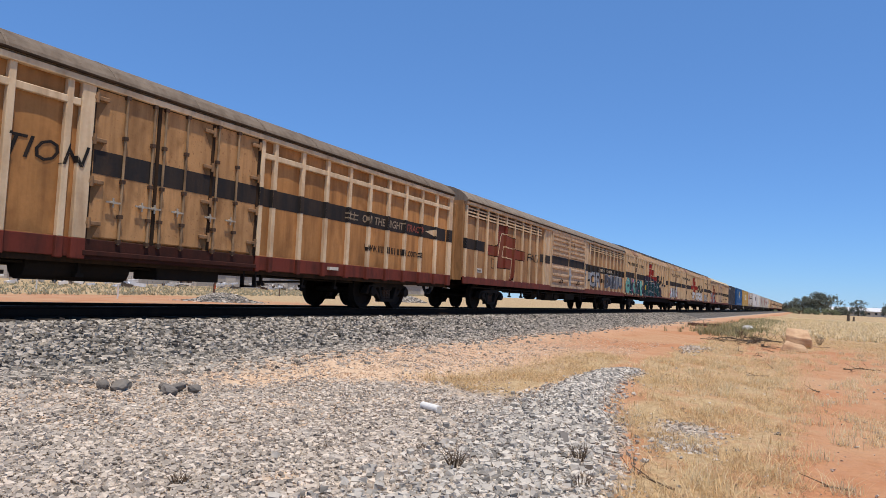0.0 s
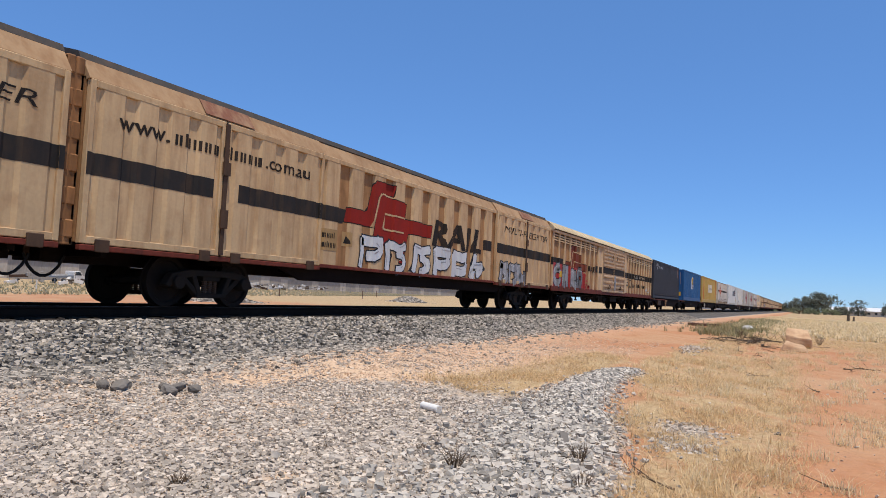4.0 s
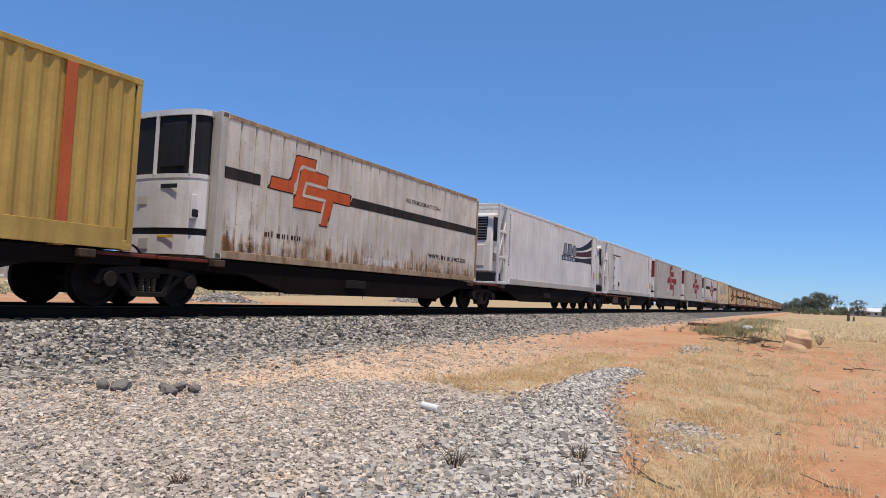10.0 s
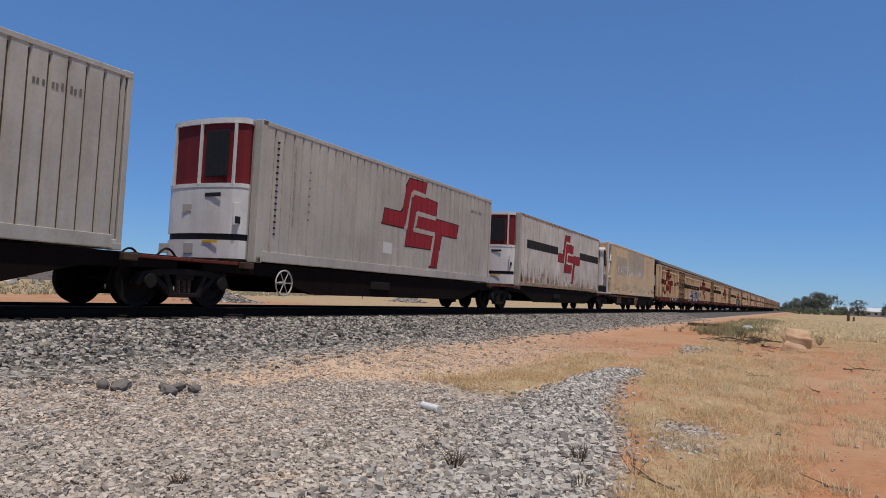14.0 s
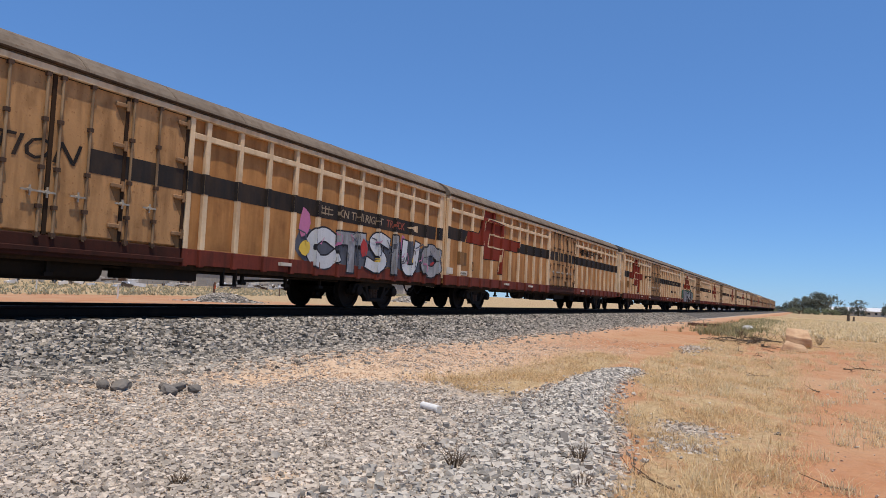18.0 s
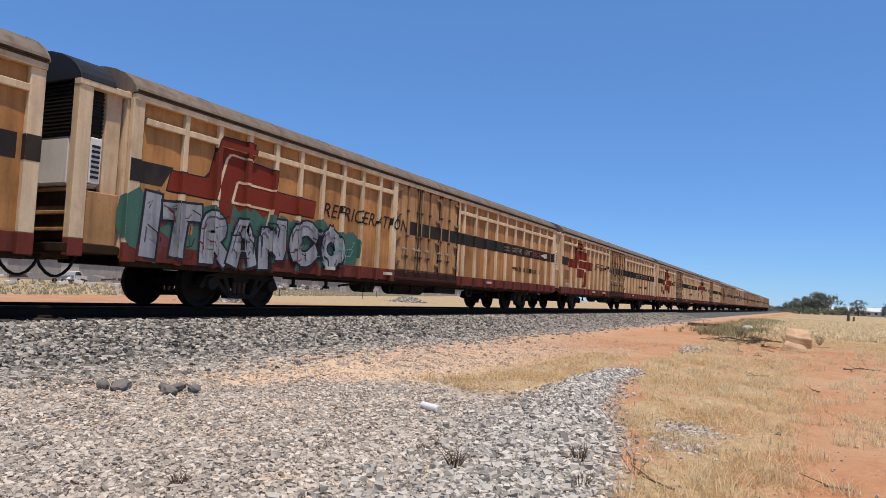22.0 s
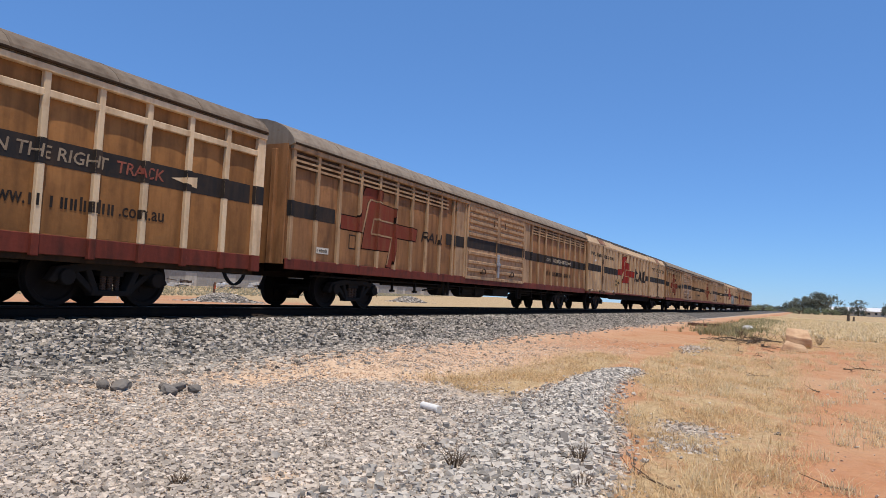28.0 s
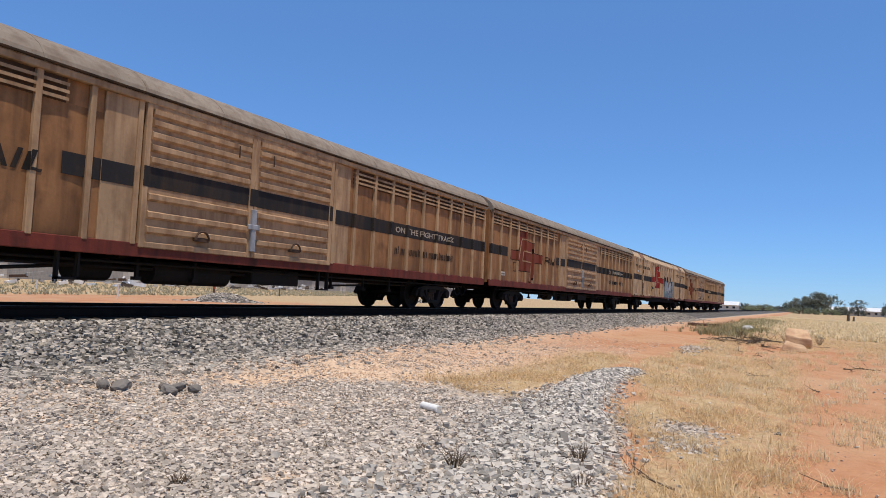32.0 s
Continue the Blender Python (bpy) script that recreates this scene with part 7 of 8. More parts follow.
for x in (1.2, 13.12):
    part("load_post", bevelled(Shape().box(x, x + 0.18, -BOX_HW - 0.008, -BOX_HW + 0.03, 0.1, 2.8), 0.008), "red_post", c, "red-painted load post")
mark("brand_panel", [rect(5.4, 9.15, 1.18, 2.12)], wall, "pale", c, "worn white brand panel")
cx, cz = 6.1, 1.68
for a, colr in ((0, "logo_orange"), (2.1, "gold"), (4.2, "sheet")):
    mark("brand_ring", [hull([(cx + r * math.cos(a + t) * 0.95, cz + r * math.sin(a + t)) for t in (0.0, 0.9) for r in (0.2, 0.42)]), hull([(cx + r * math.cos(a + t) * 0.95, cz + r * math.sin(a + t)) for t in (0.9, 1.8) for r in (0.2, 0.42)])], wall, colr, c, "", 0.007)
mark("brand_mark", bars(6.9, 9.0, 1.48, 1.8, 7, rngc), wall, "sheet", c, "worn grey brand mark", 0.007)
part("side_skirt", bevelled(Shape().box(0.2, 14.3, -BOX_HW - 0.014, -BOX_HW + 0.02, 0.02, 0.36), 0.006), "yellow", c)
for y, h in ((-0.98, 0.55), (-0.5, 0.35), (0.05, 0.28), (0.45, 0.45), (0.85, 0.6)):
    edge = [(y - 0.15, 0.17)] + [(y - 0.15 + 0.03 * k, 0.17 + h * rngc.uniform(0.35, 1.0) * math.sin(0.3 + 2.5 * k / 10) + 0.02) for k in range(11)] + [(y + 0.15, 0.17)]
    part("scorch_stain", Shape().prism(edge, "x", 0.002, 0.010), "scorch", c, "dark greasy stain")
on_train(c, 143.7, DECK)
c, wall = container("striped_white_container", "rust-streaked white cooled container with orange emblem and dark stripe", 12.1, "offwhite", "cold", high=2.84, bead=0.035, cooler="dark")
fill, line = emblem(1.43, 0.98, 3.0, 1.45, 0.02)
mark("company_emblem", fill, wall, "logo_orange", c, "orange angular emblem", 0.008)
mark("emblem_keyline", line, wall, "offwhite", c, "", 0.011)
mark("stripe", [rect(0.12, 1.15, 1.57, 1.80)], wall, "stripe", c, "dark painted stripe")
mark("stripe", [[(4.36, 1.57), (12.0, 1.57), (12.0, 1.80), (4.5, 1.80)]], wall, "stripe", c, "dark painted stripe")
mark("lettering", word("REFRIGERATION", 7.15, 9.25, 2.05, 2.17), wall, "letter", c, "small dark lettering")
mark("number_mark", bars(1.4, 2.6, 0.55, 0.68, 7, rngc), wall, "letter", c)
for bit in (word("www.", 8.6, 9.35, 0.58, 0.72), bars(9.45, 10.1, 0.58, 0.74, 3, rngc), word(".net.au", 10.15, 11.2, 0.58, 0.74)):
    mark("web_address", bit, wall, "letter", c, "dark lettering")
runs = []
for k in range(560):
    x, h, wd = 0.2 + 11.7 * rngc.random() ** 0.7, 0.04 + 0.55 * rngc.random() ** 3.5, rngc.uniform(0.003, 0.011)
    runs.append([(x - wd, 0.17), (x + wd, 0.17), (x + wd * 0.3, 0.17 + h), (x - wd * 0.3, 0.17 + h)])
mark("rust_run", runs, wall, "rust_pale", c, "rust streaks along the foot", 0.003)
foot_rust(c, wall)
mark("bare_patch", [rect(5.0, 6.6, 0.2, 0.36)], wall, "white", c)
on_train(c, 160.07, DECK)
c, wall = container("white_reefer_container", "clean white cooled container with navy waves", 13.15, "white", "cold", high=2.97, cooler="frame")
def wave(upper, lower, colour):
    polys = [[lower[k], lower[k + 1], upper[k + 1], upper[k]] for k in range(len(upper) - 1)]
    mark("wave_band", polys, wall, colour, c, "dark painted wave")


wave([(9.12, 2.10), (9.7, 2.13), (10.35, 2.24), (11.2, 2.47), (12.05, 2.78)], [(9.12, 1.96), (9.7, 1.98), (10.35, 2.04), (11.2, 2.16), (12.05, 2.36)], "navy")
wave([(9.12, 1.87), (10.36, 1.96), (11.2, 2.05), (12.05, 2.20)], [(9.12, 1.68), (10.36, 1.73), (11.2, 1.77), (12.05, 1.84)], "maroon")
wave([(6.9, 1.60), (9.05, 1.60), (10.4, 1.63), (12.05, 1.78)], [(7.0, 1.38), (9.05, 1.40), (10.4, 1.45), (12.05, 1.43)], "navy")
for grow, m, up in ((0.035, "stripe", 0.010), (0.0, "sheet", 0.016)):
    shapes = [[(7.1 - grow, 1.66 - grow), (7.82 + grow, 1.66 - grow), (7.58 + grow, 2.16 + grow), (7.34 - grow, 2.16 + grow)],
              [(7.9 - grow, 1.66 - grow), (8.42 + grow, 1.66 - grow), (8.5 + grow, 1.9), (8.42 + grow, 2.16 + grow), (7.9 - grow, 2.16 + grow)],
              hull([(8.92 + (0.34 + grow) * math.cos(t), 1.91 + (0.26 + grow) * math.sin(t)) for t in np.arange(0, 6.2, 0.5)])]
    mark("brand_block", shapes, wall, m, c, "dark-edged grey brand shapes", up)
mark("brand_bars", bars(7.15, 9.1, 1.42, 1.58, 9, rngc), wall, "g_white", c, "small white bars", 0.009)
mark("height_marking", bars(5.7, 7.3, 2.81, 2.87, 20, rngc), flat_wall(0, 13, -BOX_HW), "label", c, "yellow height marking", 0.006)
part("end_seam", Shape().box(12.13, 12.16, -BOX_HW - 0.004, -BOX_HW + 0.02, 0.24, 2.8), "seam", c, "dark vertical seam")
part("warning_label", Shape().box(12.5, 12.74, -BOX_HW - 0.006, -BOX_HW + 0.02, 0.64, 1.05), "label", c, "yellow warning label")
part("warning_label", Shape().box(12.8, 12.92, -BOX_HW - 0.006, -BOX_HW + 0.02, 1.86, 1.99), "label", c, "small yellow label")
for k in range(16):
    part("vent_slot", shared("vent_slot", lambda: Shape().box(0.24, 0.30, -BOX_HW - 0.004, -BOX_HW + 0.014, 0, 0.04), "dark"), "dark", c, "", (0.05, 0, 0.75 + k * 0.125))
part("side_skirt", bevelled(Shape().box(0.5, 12.7, -BOX_HW - 0.02, -BOX_HW + 0.02, 0.03, 0.24), 0.006), "greywhite", c)
on_train(c, 174.85, DECK)
c, wall = container("white_door_container", "plain white cooled container with a side door", 13.25, "white", "cold", high=2.97, cooler="frame")
dr = part("side_door", bevelled(Shape().box(1.55, 2.92, -BOX_HW - 0.035, -BOX_HW + 0.01, 0.25, 2.24), 0.02), "white", c, "white hinged side door")
part("door_gasket", Shape().box(1.515, 2.955, -BOX_HW - 0.014, -BOX_HW + 0.012, 0.215, 2.275), "seam", c, "dark door gasket")
part("drip_rail", bevelled(Shape().box(1.25, 3.2, -BOX_HW - 0.04, -BOX_HW + 0.01, 2.285, 2.315), 0.006), "seam", c, "thin drip rail over the door")
bead = shared("wall_bead", lambda: bevelled(Shape().box(-0.012, 0.012, -0.012, 0.004, 0.26, 2.76), 0.004), "white")
for k in range(38):
    if not 1.2 < 0.6 + 0.3 * k < 3.2:
        part("wall_bead", bead, "white", c, "", (0.6 + 0.3 * k, -BOX_HW, 0))
for x in (0.75, 0.9, 1.05, 1.2, 1.35, 1.47):
    part("wall_bead", bead, "white", c, "", (x, -BOX_HW, 0))
mark("height_marking", bars(6.0, 7.2, 2.81, 2.87, 16, rngc), flat_wall(0, 13, -BOX_HW), "label", c, "yellow height marking", 0.006)
for z in (0.45, 0.95, 1.5, 2.05):
    part("hinge", bevelled(Shape().box(1.5, 1.66, -BOX_HW - 0.06, -BOX_HW - 0.03, z, z + 0.08), 0.008), "steel", dr)
part("door_latch", bevelled(Shape().box(2.6, 2.82, -BOX_HW - 0.07, -BOX_HW - 0.03, 0.5, 0.75), 0.008), "steel", dr)
part("warning_label", Shape().box(12.62, 12.86, -BOX_HW - 0.006, -BOX_HW + 0.02, 0.62, 1.02), "label", c, "yellow warning label")
part("warning_label", Shape().box(12.9, 13.02, -BOX_HW - 0.006, -BOX_HW + 0.02, 1.86, 1.99), "label", c, "small yellow label")
for x in (12.1,):
    part("end_seam", Shape().box(x, x + 0.025, -BOX_HW - 0.004, -BOX_HW + 0.02, 0.24, 2.75), "seam", c, "dark vertical seam")
for k in range(16):
    part("vent_slot", shared("vent_slot", lambda: Shape(), "dark"), "dark", c, "", (0.05, 0, 0.75 + k * 0.125))
part("side_skirt", bevelled(Shape().box(0.5, 12.8, -BOX_HW - 0.02, -BOX_HW + 0.02, 0.03, 0.24), 0.006), "greywhite", c)
on_train(c, 190.35, DECK)
for u in (205.9, 221.2):
    c, wall = container("grey_white_container", "dull white cooled container with large crimson emblem", 12.1, "greywhite", "cold", high=2.95, pitch=0.31, bead=0.035, cooler="red")
    fill, line = emblem(4.8, 0.32, 4.65, 2.45, 0.04)
    mark("company_emblem", fill, wall, "logo_crimson", c, "large crimson angular emblem", 0.008)
    mark("emblem_keyline", line, wall, "greywhite", c, "", 0.011)
    mark("number_mark", bars(10.4, 11.3, 2.3, 2.42, 6, rngc), wall, "letter_faded", c)
    for k, ch in enumerate("CAUTION REFRIGERATION UNIT"):
        if ch != " ":
            wd = 0.02 if ch == "I" else 0.07
            mark("warning_letter", word(ch, 1.12 - wd / 2, 1.12 + wd / 2, 2.52 - 0.067 * k, 2.57 - 0.067 * k, 0.0, 0.0), wall, "letter_faded", c, "faded stacked lettering")
    for k in range(14):
        mark("warning_letter", [rect(1.62, 1.66 + 0.03 * (k % 2), 2.2 - 0.09 * k, 2.24 - 0.09 * k)], wall, "letter_faded", c, "faded stacked lettering")
    mark("bare_patch", [rect(4.9, 5.4, 0.55, 0.85)], wall, "white", c, "pale repair patch")
    for k in range(16):
        part("vent_slot", shared("vent_slot", lambda: Shape(), "dark"), "dark", c, "", (0.25, 0, 0.6 + k * 0.13))
    part("side_skirt", bevelled(Shape().box(0.2, 11.9, -BOX_HW - 0.02, -BOX_HW + 0.02, 0.03, 0.24), 0.006), "greywhite", c)
    on_train(c, u, DECK)
c, wall = container("striped_white_container", "dull white cooled container with crimson emblem and dark stripe", 12.2, "offwhite", "cold", bead=0.035, cooler="red")
fill, line = emblem(4.9, 0.35, 3.6, 2.2, 0.03)
mark("company_emblem", fill, wall, "logo_crimson", c, "crimson angular emblem", 0.008)
mark("emblem_keyline", line, wall, "offwhite", c, "", 0.011)
for a0, b0 in ((0.8, 4.9), (8.4, 12.0)):
    mark("stripe", [rect(a0, b0, 1.55, 1.9)], wall, "stripe", c, "dark painted stripe")
foot_rust(c, wall)
on_train(c, 236.3, DECK)
c, wall = container("beige_container", "sun-yellowed beige cooled container with overpainted grey patches", 13.4, "beige", "cold", high=2.98, pitch=0.37, bead=0.035, cooler="frame")
mark("overpaint", [rect(1.5, 4.1, 1.2, 2.3), rect(4.75, 9.55, 1.45, 2.8)], wall, "patch_grey", c, "grey overpainted patch")
for k, (x, wd) in enumerate(((1.9, 0.3), (2.8, 0.34), (3.75, 0.36), (4.75, 0.34), (5.7, 0.36), (6.7, 0.3), (7.55, 0.26), (8.2, 0.3), (8.9, 0.34))):
    for q in range(3):
        mark("overpaint_remains", [hull(blob(x + rngc.uniform(-0.15, 0.15), 1.52 - 0.012 * k + rngc.uniform(-0.13, 0.13), wd * rngc.uniform(0.6, 1.0), rngc.uniform(0.13, 0.24), rngc, 9))], wall, "overpaint_white", c, "worn remains of white lettering", 0.007 + 0.0011 * (3 * (k % 2) + q))
for k in range(20):
    mark("pale_scuff", [hull(blob(0.7 + 0.6 * k + rngc.uniform(-0.3, 0.3), rngc.uniform(0.25, 0.62), rngc.uniform(0.3, 0.8), rngc.uniform(0.08, 0.24), rngc, 9))], wall, "scuff", c, "pale scuffed paint", 0.0045 + 0.0009 * (k % 6))
mark("number_mark", bars(10.6, 11.7, 2.45, 2.55, 8, rngc), wall, "patch_grey", c)
mark("size_bars", bars(12.4, 13.5, 0.3, 0.5, 6, rngc), wall, "grease_and_shade", c)
on_train(c, 251.35, DECK)

RF = [(266.6, 22.55, {"text_at": (6.25, 10.45, 2.11, 2.44), "shift": 0.07}),
      (289.5, 22.45, {"text_at": (14.75, 18.85, 2.68, 2.98), "unit": False, "slogan": False, "zs": (2.18, 2.56), "door": (10.0, 13.75), "bays": (0.12, 0.878, 12), "badge": (1.5, 1.28, 4.75, 2.2)}),
      (313.9, 22.48, {}), (337.9, 22.15, {"text_at": (5.3, 9.2, 2.11, 2.44), "badge": (0.83, 1.17, 4.2, 2.08), "shift": -0.07}),
      (361.2, 22.5, {"text_at": (5.65, 9.65, 2.11, 2.44), "badge": (1.27, 1.17, 4.23, 2.08), "shift": 0.38}),
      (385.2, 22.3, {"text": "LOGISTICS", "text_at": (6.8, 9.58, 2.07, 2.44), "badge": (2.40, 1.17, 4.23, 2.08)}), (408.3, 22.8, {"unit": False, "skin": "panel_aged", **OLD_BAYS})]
for k, (u, ln, kw) in enumerate(RF):
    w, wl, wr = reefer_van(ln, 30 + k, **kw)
    if k == 0:
        haze(w, wr, 15.9, 22.3, 1.0, 1.8, "g_slate", 53)
        throw_up(w, wr, "CTSIUC", (15.9, 17.2, 18.4, 19.6, 20.1, 21.2, 22.4), 0.92, 2.0, 0.14, "g_black", ["g_white", "g_silver"], 31, 0.04)
        cracks(w, wr, 16.0, 22.2, 1.0, 1.8, "g_slate", 39, 26, 0.055)
        cracks(w, wr, 16.0, 22.2, 1.0, 1.8, "g_pink", 40, 10, 0.057)
        for x in (4.45, 5.35, 6.2, 7.05):
            mark("sprayed_initials", word("TC.", x, x + 0.42, 0.78, 1.03, 0.2), flat_wall(0, 22, -VAN_HW - 0.095), "g_white", w, "", 0.004)
        for nm, x, z, rx, rz in (("g_pink", 15.95, 1.9, 0.2, 0.35), ("gold", 16.0, 1.35, 0.22, 0.18), ("g_red", 18.3, 1.5, 0.22, 0.25), ("gold", 19.2, 1.25, 0.3, 0.12), ("g_pink", 20.3, 1.75, 0.16, 0.3), ("gold", 20.9, 1.4, 0.18, 0.22), ("g_red", 22.1, 1.2, 0.25, 0.2)):
            mark("sprayed_patch", [hull(blob(x, z, rx, rz, rngc))], wr, nm, w, "", 0.024)
        mark("sprayed_tag", [[(0.55 + 0.2 * (j % 3), 1.45 + 0.1 * j), (0.62 + 0.2 * (j % 3), 1.45 + 0.1 * j), (0.9, 1.6 + 0.08 * j), (0.8, 1.6 + 0.08 * j)] for j in range(5)], wl, "g_blue", w, "scrawled blue tag", 0.012)
    if k == 3:
        haze(w, wl, 0.0, 6.7, 0.86, 1.95, "g_green", 54, 16)
        mark("sprayed_patch", [hull(blob(x, z, 0.3, 0.2, rngc)) for x, z in ((0.65, 1.55), (0.7, 1.1), (1.9, 1.35), (2.9, 1.05), (4.3, 1.3))], wl, "g_red_dull", w, "dull red sprayed patches", 0.0095, 0.0004)
        throw_up(w, wl, "ITRANCO", (0.25, 0.75, 1.55, 2.35, 3.1, 4.05, 5.1, 6.1), 0.84, 1.95, 0.15, "g_black", ["g_silver"], 34, 0.045, "g_slate", 0.012)
        cracks(w, wl, 0.4, 6.2, 0.95, 1.75, "g_black", 35, 34, 0.062)
        cracks(w, wl, 0.4, 6.2, 0.95, 1.75, "g_red_dull", 37, 14, 0.064)
        cracks(w, wl, 5.6, 6.6, 1.0, 1.6, "g_mint", 38, 8, 0.064)
    if k == 1:
        mark("bare_patch", [rect(0.0, 0.6, 1.1, 1.3)], wl, "pale", w, "", 0.009)
    on_train(w, u)
w, wl, wr = louvre_van(23.2, 41, worn=True)
on_train(w, 431.95)
w, wl, dw = multi_van(22.65, 42, worn=True)
on_train(w, 455.65)
w, wl, wr = louvre_van(23.3, 43, worn=True)
on_train(w, 479.15)
w, wl, wr = louvre_van(23.2, 44, worn=True)
on_train(w, 502.95)
w, wl, dw = multi_van(22.5, 45, worn=True)
spray(w, wl, 12.2, 16.4, 1.05, 2.3, ("g_haze", "g_slate", ["g_haze", "g_silver"], "g_mint"), 46, True, 4)
on_train(w, 526.65)
w, wl, wr = louvre_van(23.2, 47, worn=True)
on_train(w, 549.6)
w, wl, wr = louvre_van(13.4, 48, emblem_on=False, slogan=False, worn=True)
on_train(w, 573.2)


# ---- beside the track ----
def lump(name, label, category, at, size, material, seed, k=2):
    bm = bmesh.new()
    bmesh.ops.create_icosphere(bm, subdivisions=k, radius=1)
    noise.seed_set(seed)
    for v in bm.verts:
        d = 1 + 0.45 * noise.noise(v.co * 1.3 + Vector((seed, 0, 0))) + 0.16 * noise.noise(v.co * 3.1)
        p = v.co * d
        v.co = Vector((max(-0.95, min(0.95, p.x)) * size[0], max(-0.95, min(0.95, p.y)) * size[1], max(-0.75, min(0.7, p.z)) * size[2]))
    me = bpy.data.meshes.new(name)
    bm.to_mesh(me)
    bm.free()
    me.materials.append(M[material])
    ob = new(name, me)
    ob.location = at
    return tagged(ob, label, category)


def stone_block(name, label, at, low, top, seed):
    """A quarried block: eight corners, split faces, slightly rough."""
    bm = bmesh.new()
    v = [bm.verts.new(p) for p in low + top]
    for f in ((3, 2, 1, 0), (4, 5, 6, 7), (0, 1, 5, 4), (1, 2, 6, 5), (2, 3, 7, 6), (3, 0, 4, 7)):
        bm.faces.new([v[k] for k in f])
    bmesh.ops.bevel(bm, geom=bm.edges[:], offset=0.05, segments=2, affect="EDGES", profile=0.6)
    bmesh.ops.subdivide_edges(bm, edges=bm.edges[:], cuts=3, use_grid_fill=True)
    noise.seed_set(seed)
    for p in bm.verts:
        q = p.co * 2.2 + Vector((seed, 0, 0))
        p.co += Vector((noise.noise(q), noise.noise(q + Vector((9, 0, 0))), noise.noise(q + Vector((0, 9, 0))))) * 0.06 + p.co.normalized() * noise.noise(q * 4) * 0.015
    me = bpy.data.meshes.new(name)
    bm.to_mesh(me)
    bm.free()
    me.materials.append(M["rock"])
    ob = new(name, me)
    ob.location = at
    return tagged(ob, label, "rock")


def gz(x, y):
    return float(ground_z(x, y))


# Dull grey shared by the cloth lumps and the plank.
M["slab"] = paint("dull_grey", (0.19, 0.165, 0.14), (0.10, 0.085, 0.07), 0.5, streak=False, rough=0.9)


def roadside():
    stone_block("boulder", "large pale orange sandstone block", (28.6, 0.14, gz(28.6, 0.14) - 0.03), [(-0.3, 0.42, 0.0), (-0.2, -0.40, 0.0), (0.4, -0.5, 0.0), (0.4, 0.4, 0.0)], [(-0.16, 0.42, 0.44), (-0.30, -0.42, 0.30), (0.3, -0.34, 0.66), (0.3, 0.34, 0.70)], 3)
    stone_block("boulder", "low orange sandstone slab beside a larger block", (26.2, 0.22, gz(26.2, 0.22) - 0.03), [(-0.25, 0.42, 0.0), (-0.35, -0.42, 0.0), (0.25, -0.40, 0.0), (0.3, 0.42, 0.0)], [(-0.2, 0.34, 0.24), (-0.22, -0.34, 0.14), (0.22, -0.30, 0.22), (0.22, 0.30, 0.36)], 8)
    pipe = thing("plastic_pipe", "short white plastic pipe lying on gravel", "pipe", (6.58, 3.39, gz(6.58, 3.39) + 0.045))
    part("pipe_wall", Shape().tube((0.07, 0.13, 0), (-0.07, -0.13, 0), 0.038, 18), "pipe", pipe)
    part("pipe_bore", Shape().tube((-0.06, -0.112, 0), (-0.0707, -0.1313, 0), 0.031, 16), "offwhite", pipe)
    beam = thing("timber_sleeper", "dark old timber sleeper lying by the dirt road", "sleeper", (43.0, 5.0, gz(43.0, 5.0) + 0.08))
    part("timber", bevelled(Shape().box(-0.12, 0.12, -0.85, 0.85, -0.08, 0.08), 0.015), "wood", beam)
    # Flattened lumps stand for a crumpled dark cloth.
    for x, y, r, s in ((4.99, 6.08, 0.11, 4), (5.10, 6.14, 0.08, 5), (4.9, 6.2, 0.07, 11), (5.25, 5.66, 0.09, 6), (5.40, 5.74, 0.11, 9), (5.33, 5.82, 0.07, 13), (5.52, 5.6, 0.07, 15)):
        b = lump("broken_slab", "crumpled dark cloth among the gravel", "rubble", (x, y, gz(x, y) + 0.05), (r, r * 0.8, 0.055), "slab", s)
        b.rotation_euler = (0.3, 0.25, s)
    rng = random.Random(9)
    spots = [(4.57, 2.15, 0.16, 46), (5.42, 1.5, 0.17, 34), (3.12, 3.24, 0.08, 40), (4.93, 2.61, 0.05, 26), (4.4, 3.15, 0.04, 18), (4.7, 1.28, 0.14, 24), (5.49, 1.09, 0.22, 6), (29.5, 1.7, 0.35, 60), (30.5, 2.1, 0.4, 60), (27.6, 1.5, 0.3, 40), (31.5, -0.6, 0.5, 50), (32, 0.6, 0.4, 40), (33.5, 2.4, 0.5, 50), (26.0, 1.9, 0.3, 30)]
    for x, y, h, n in spots:
        sh = Shape()
        for k in range(n):
            a, l = rng.uniform(0, 6.28), h * rng.uniform(0.5, 1.0)
            o = rng.uniform(0.15, 0.8)
            p = Vector((0.03 * math.cos(a), 0.03 * math.sin(a), 0))
            q = p + Vector((math.cos(a) * l * o * 0.5, math.sin(a) * l * o * 0.5, l * 0.6))
            t = q + Vector((math.cos(a + 0.5) * l * o * 0.5, math.sin(a + 0.5) * l * o * 0.5, l * 0.35))
            sh.tube(p, q, 0.0028, 4, 0.002)
            sh.tube(q, t, 0.002, 4, 0.0008)
            sh.tube(q, q + Vector((rng.uniform(-0.3, 0.3), rng.uniform(-0.3, 0.3), 0.25)) * l, 0.0016, 4, 0.0008)
        pl = thing("dead_weed", "dry brown dead weed on stony ground", "weed", (x, y, gz(x, y) - 0.005), "dead weeds")
        part("dry_stem", sh, "twig", pl)
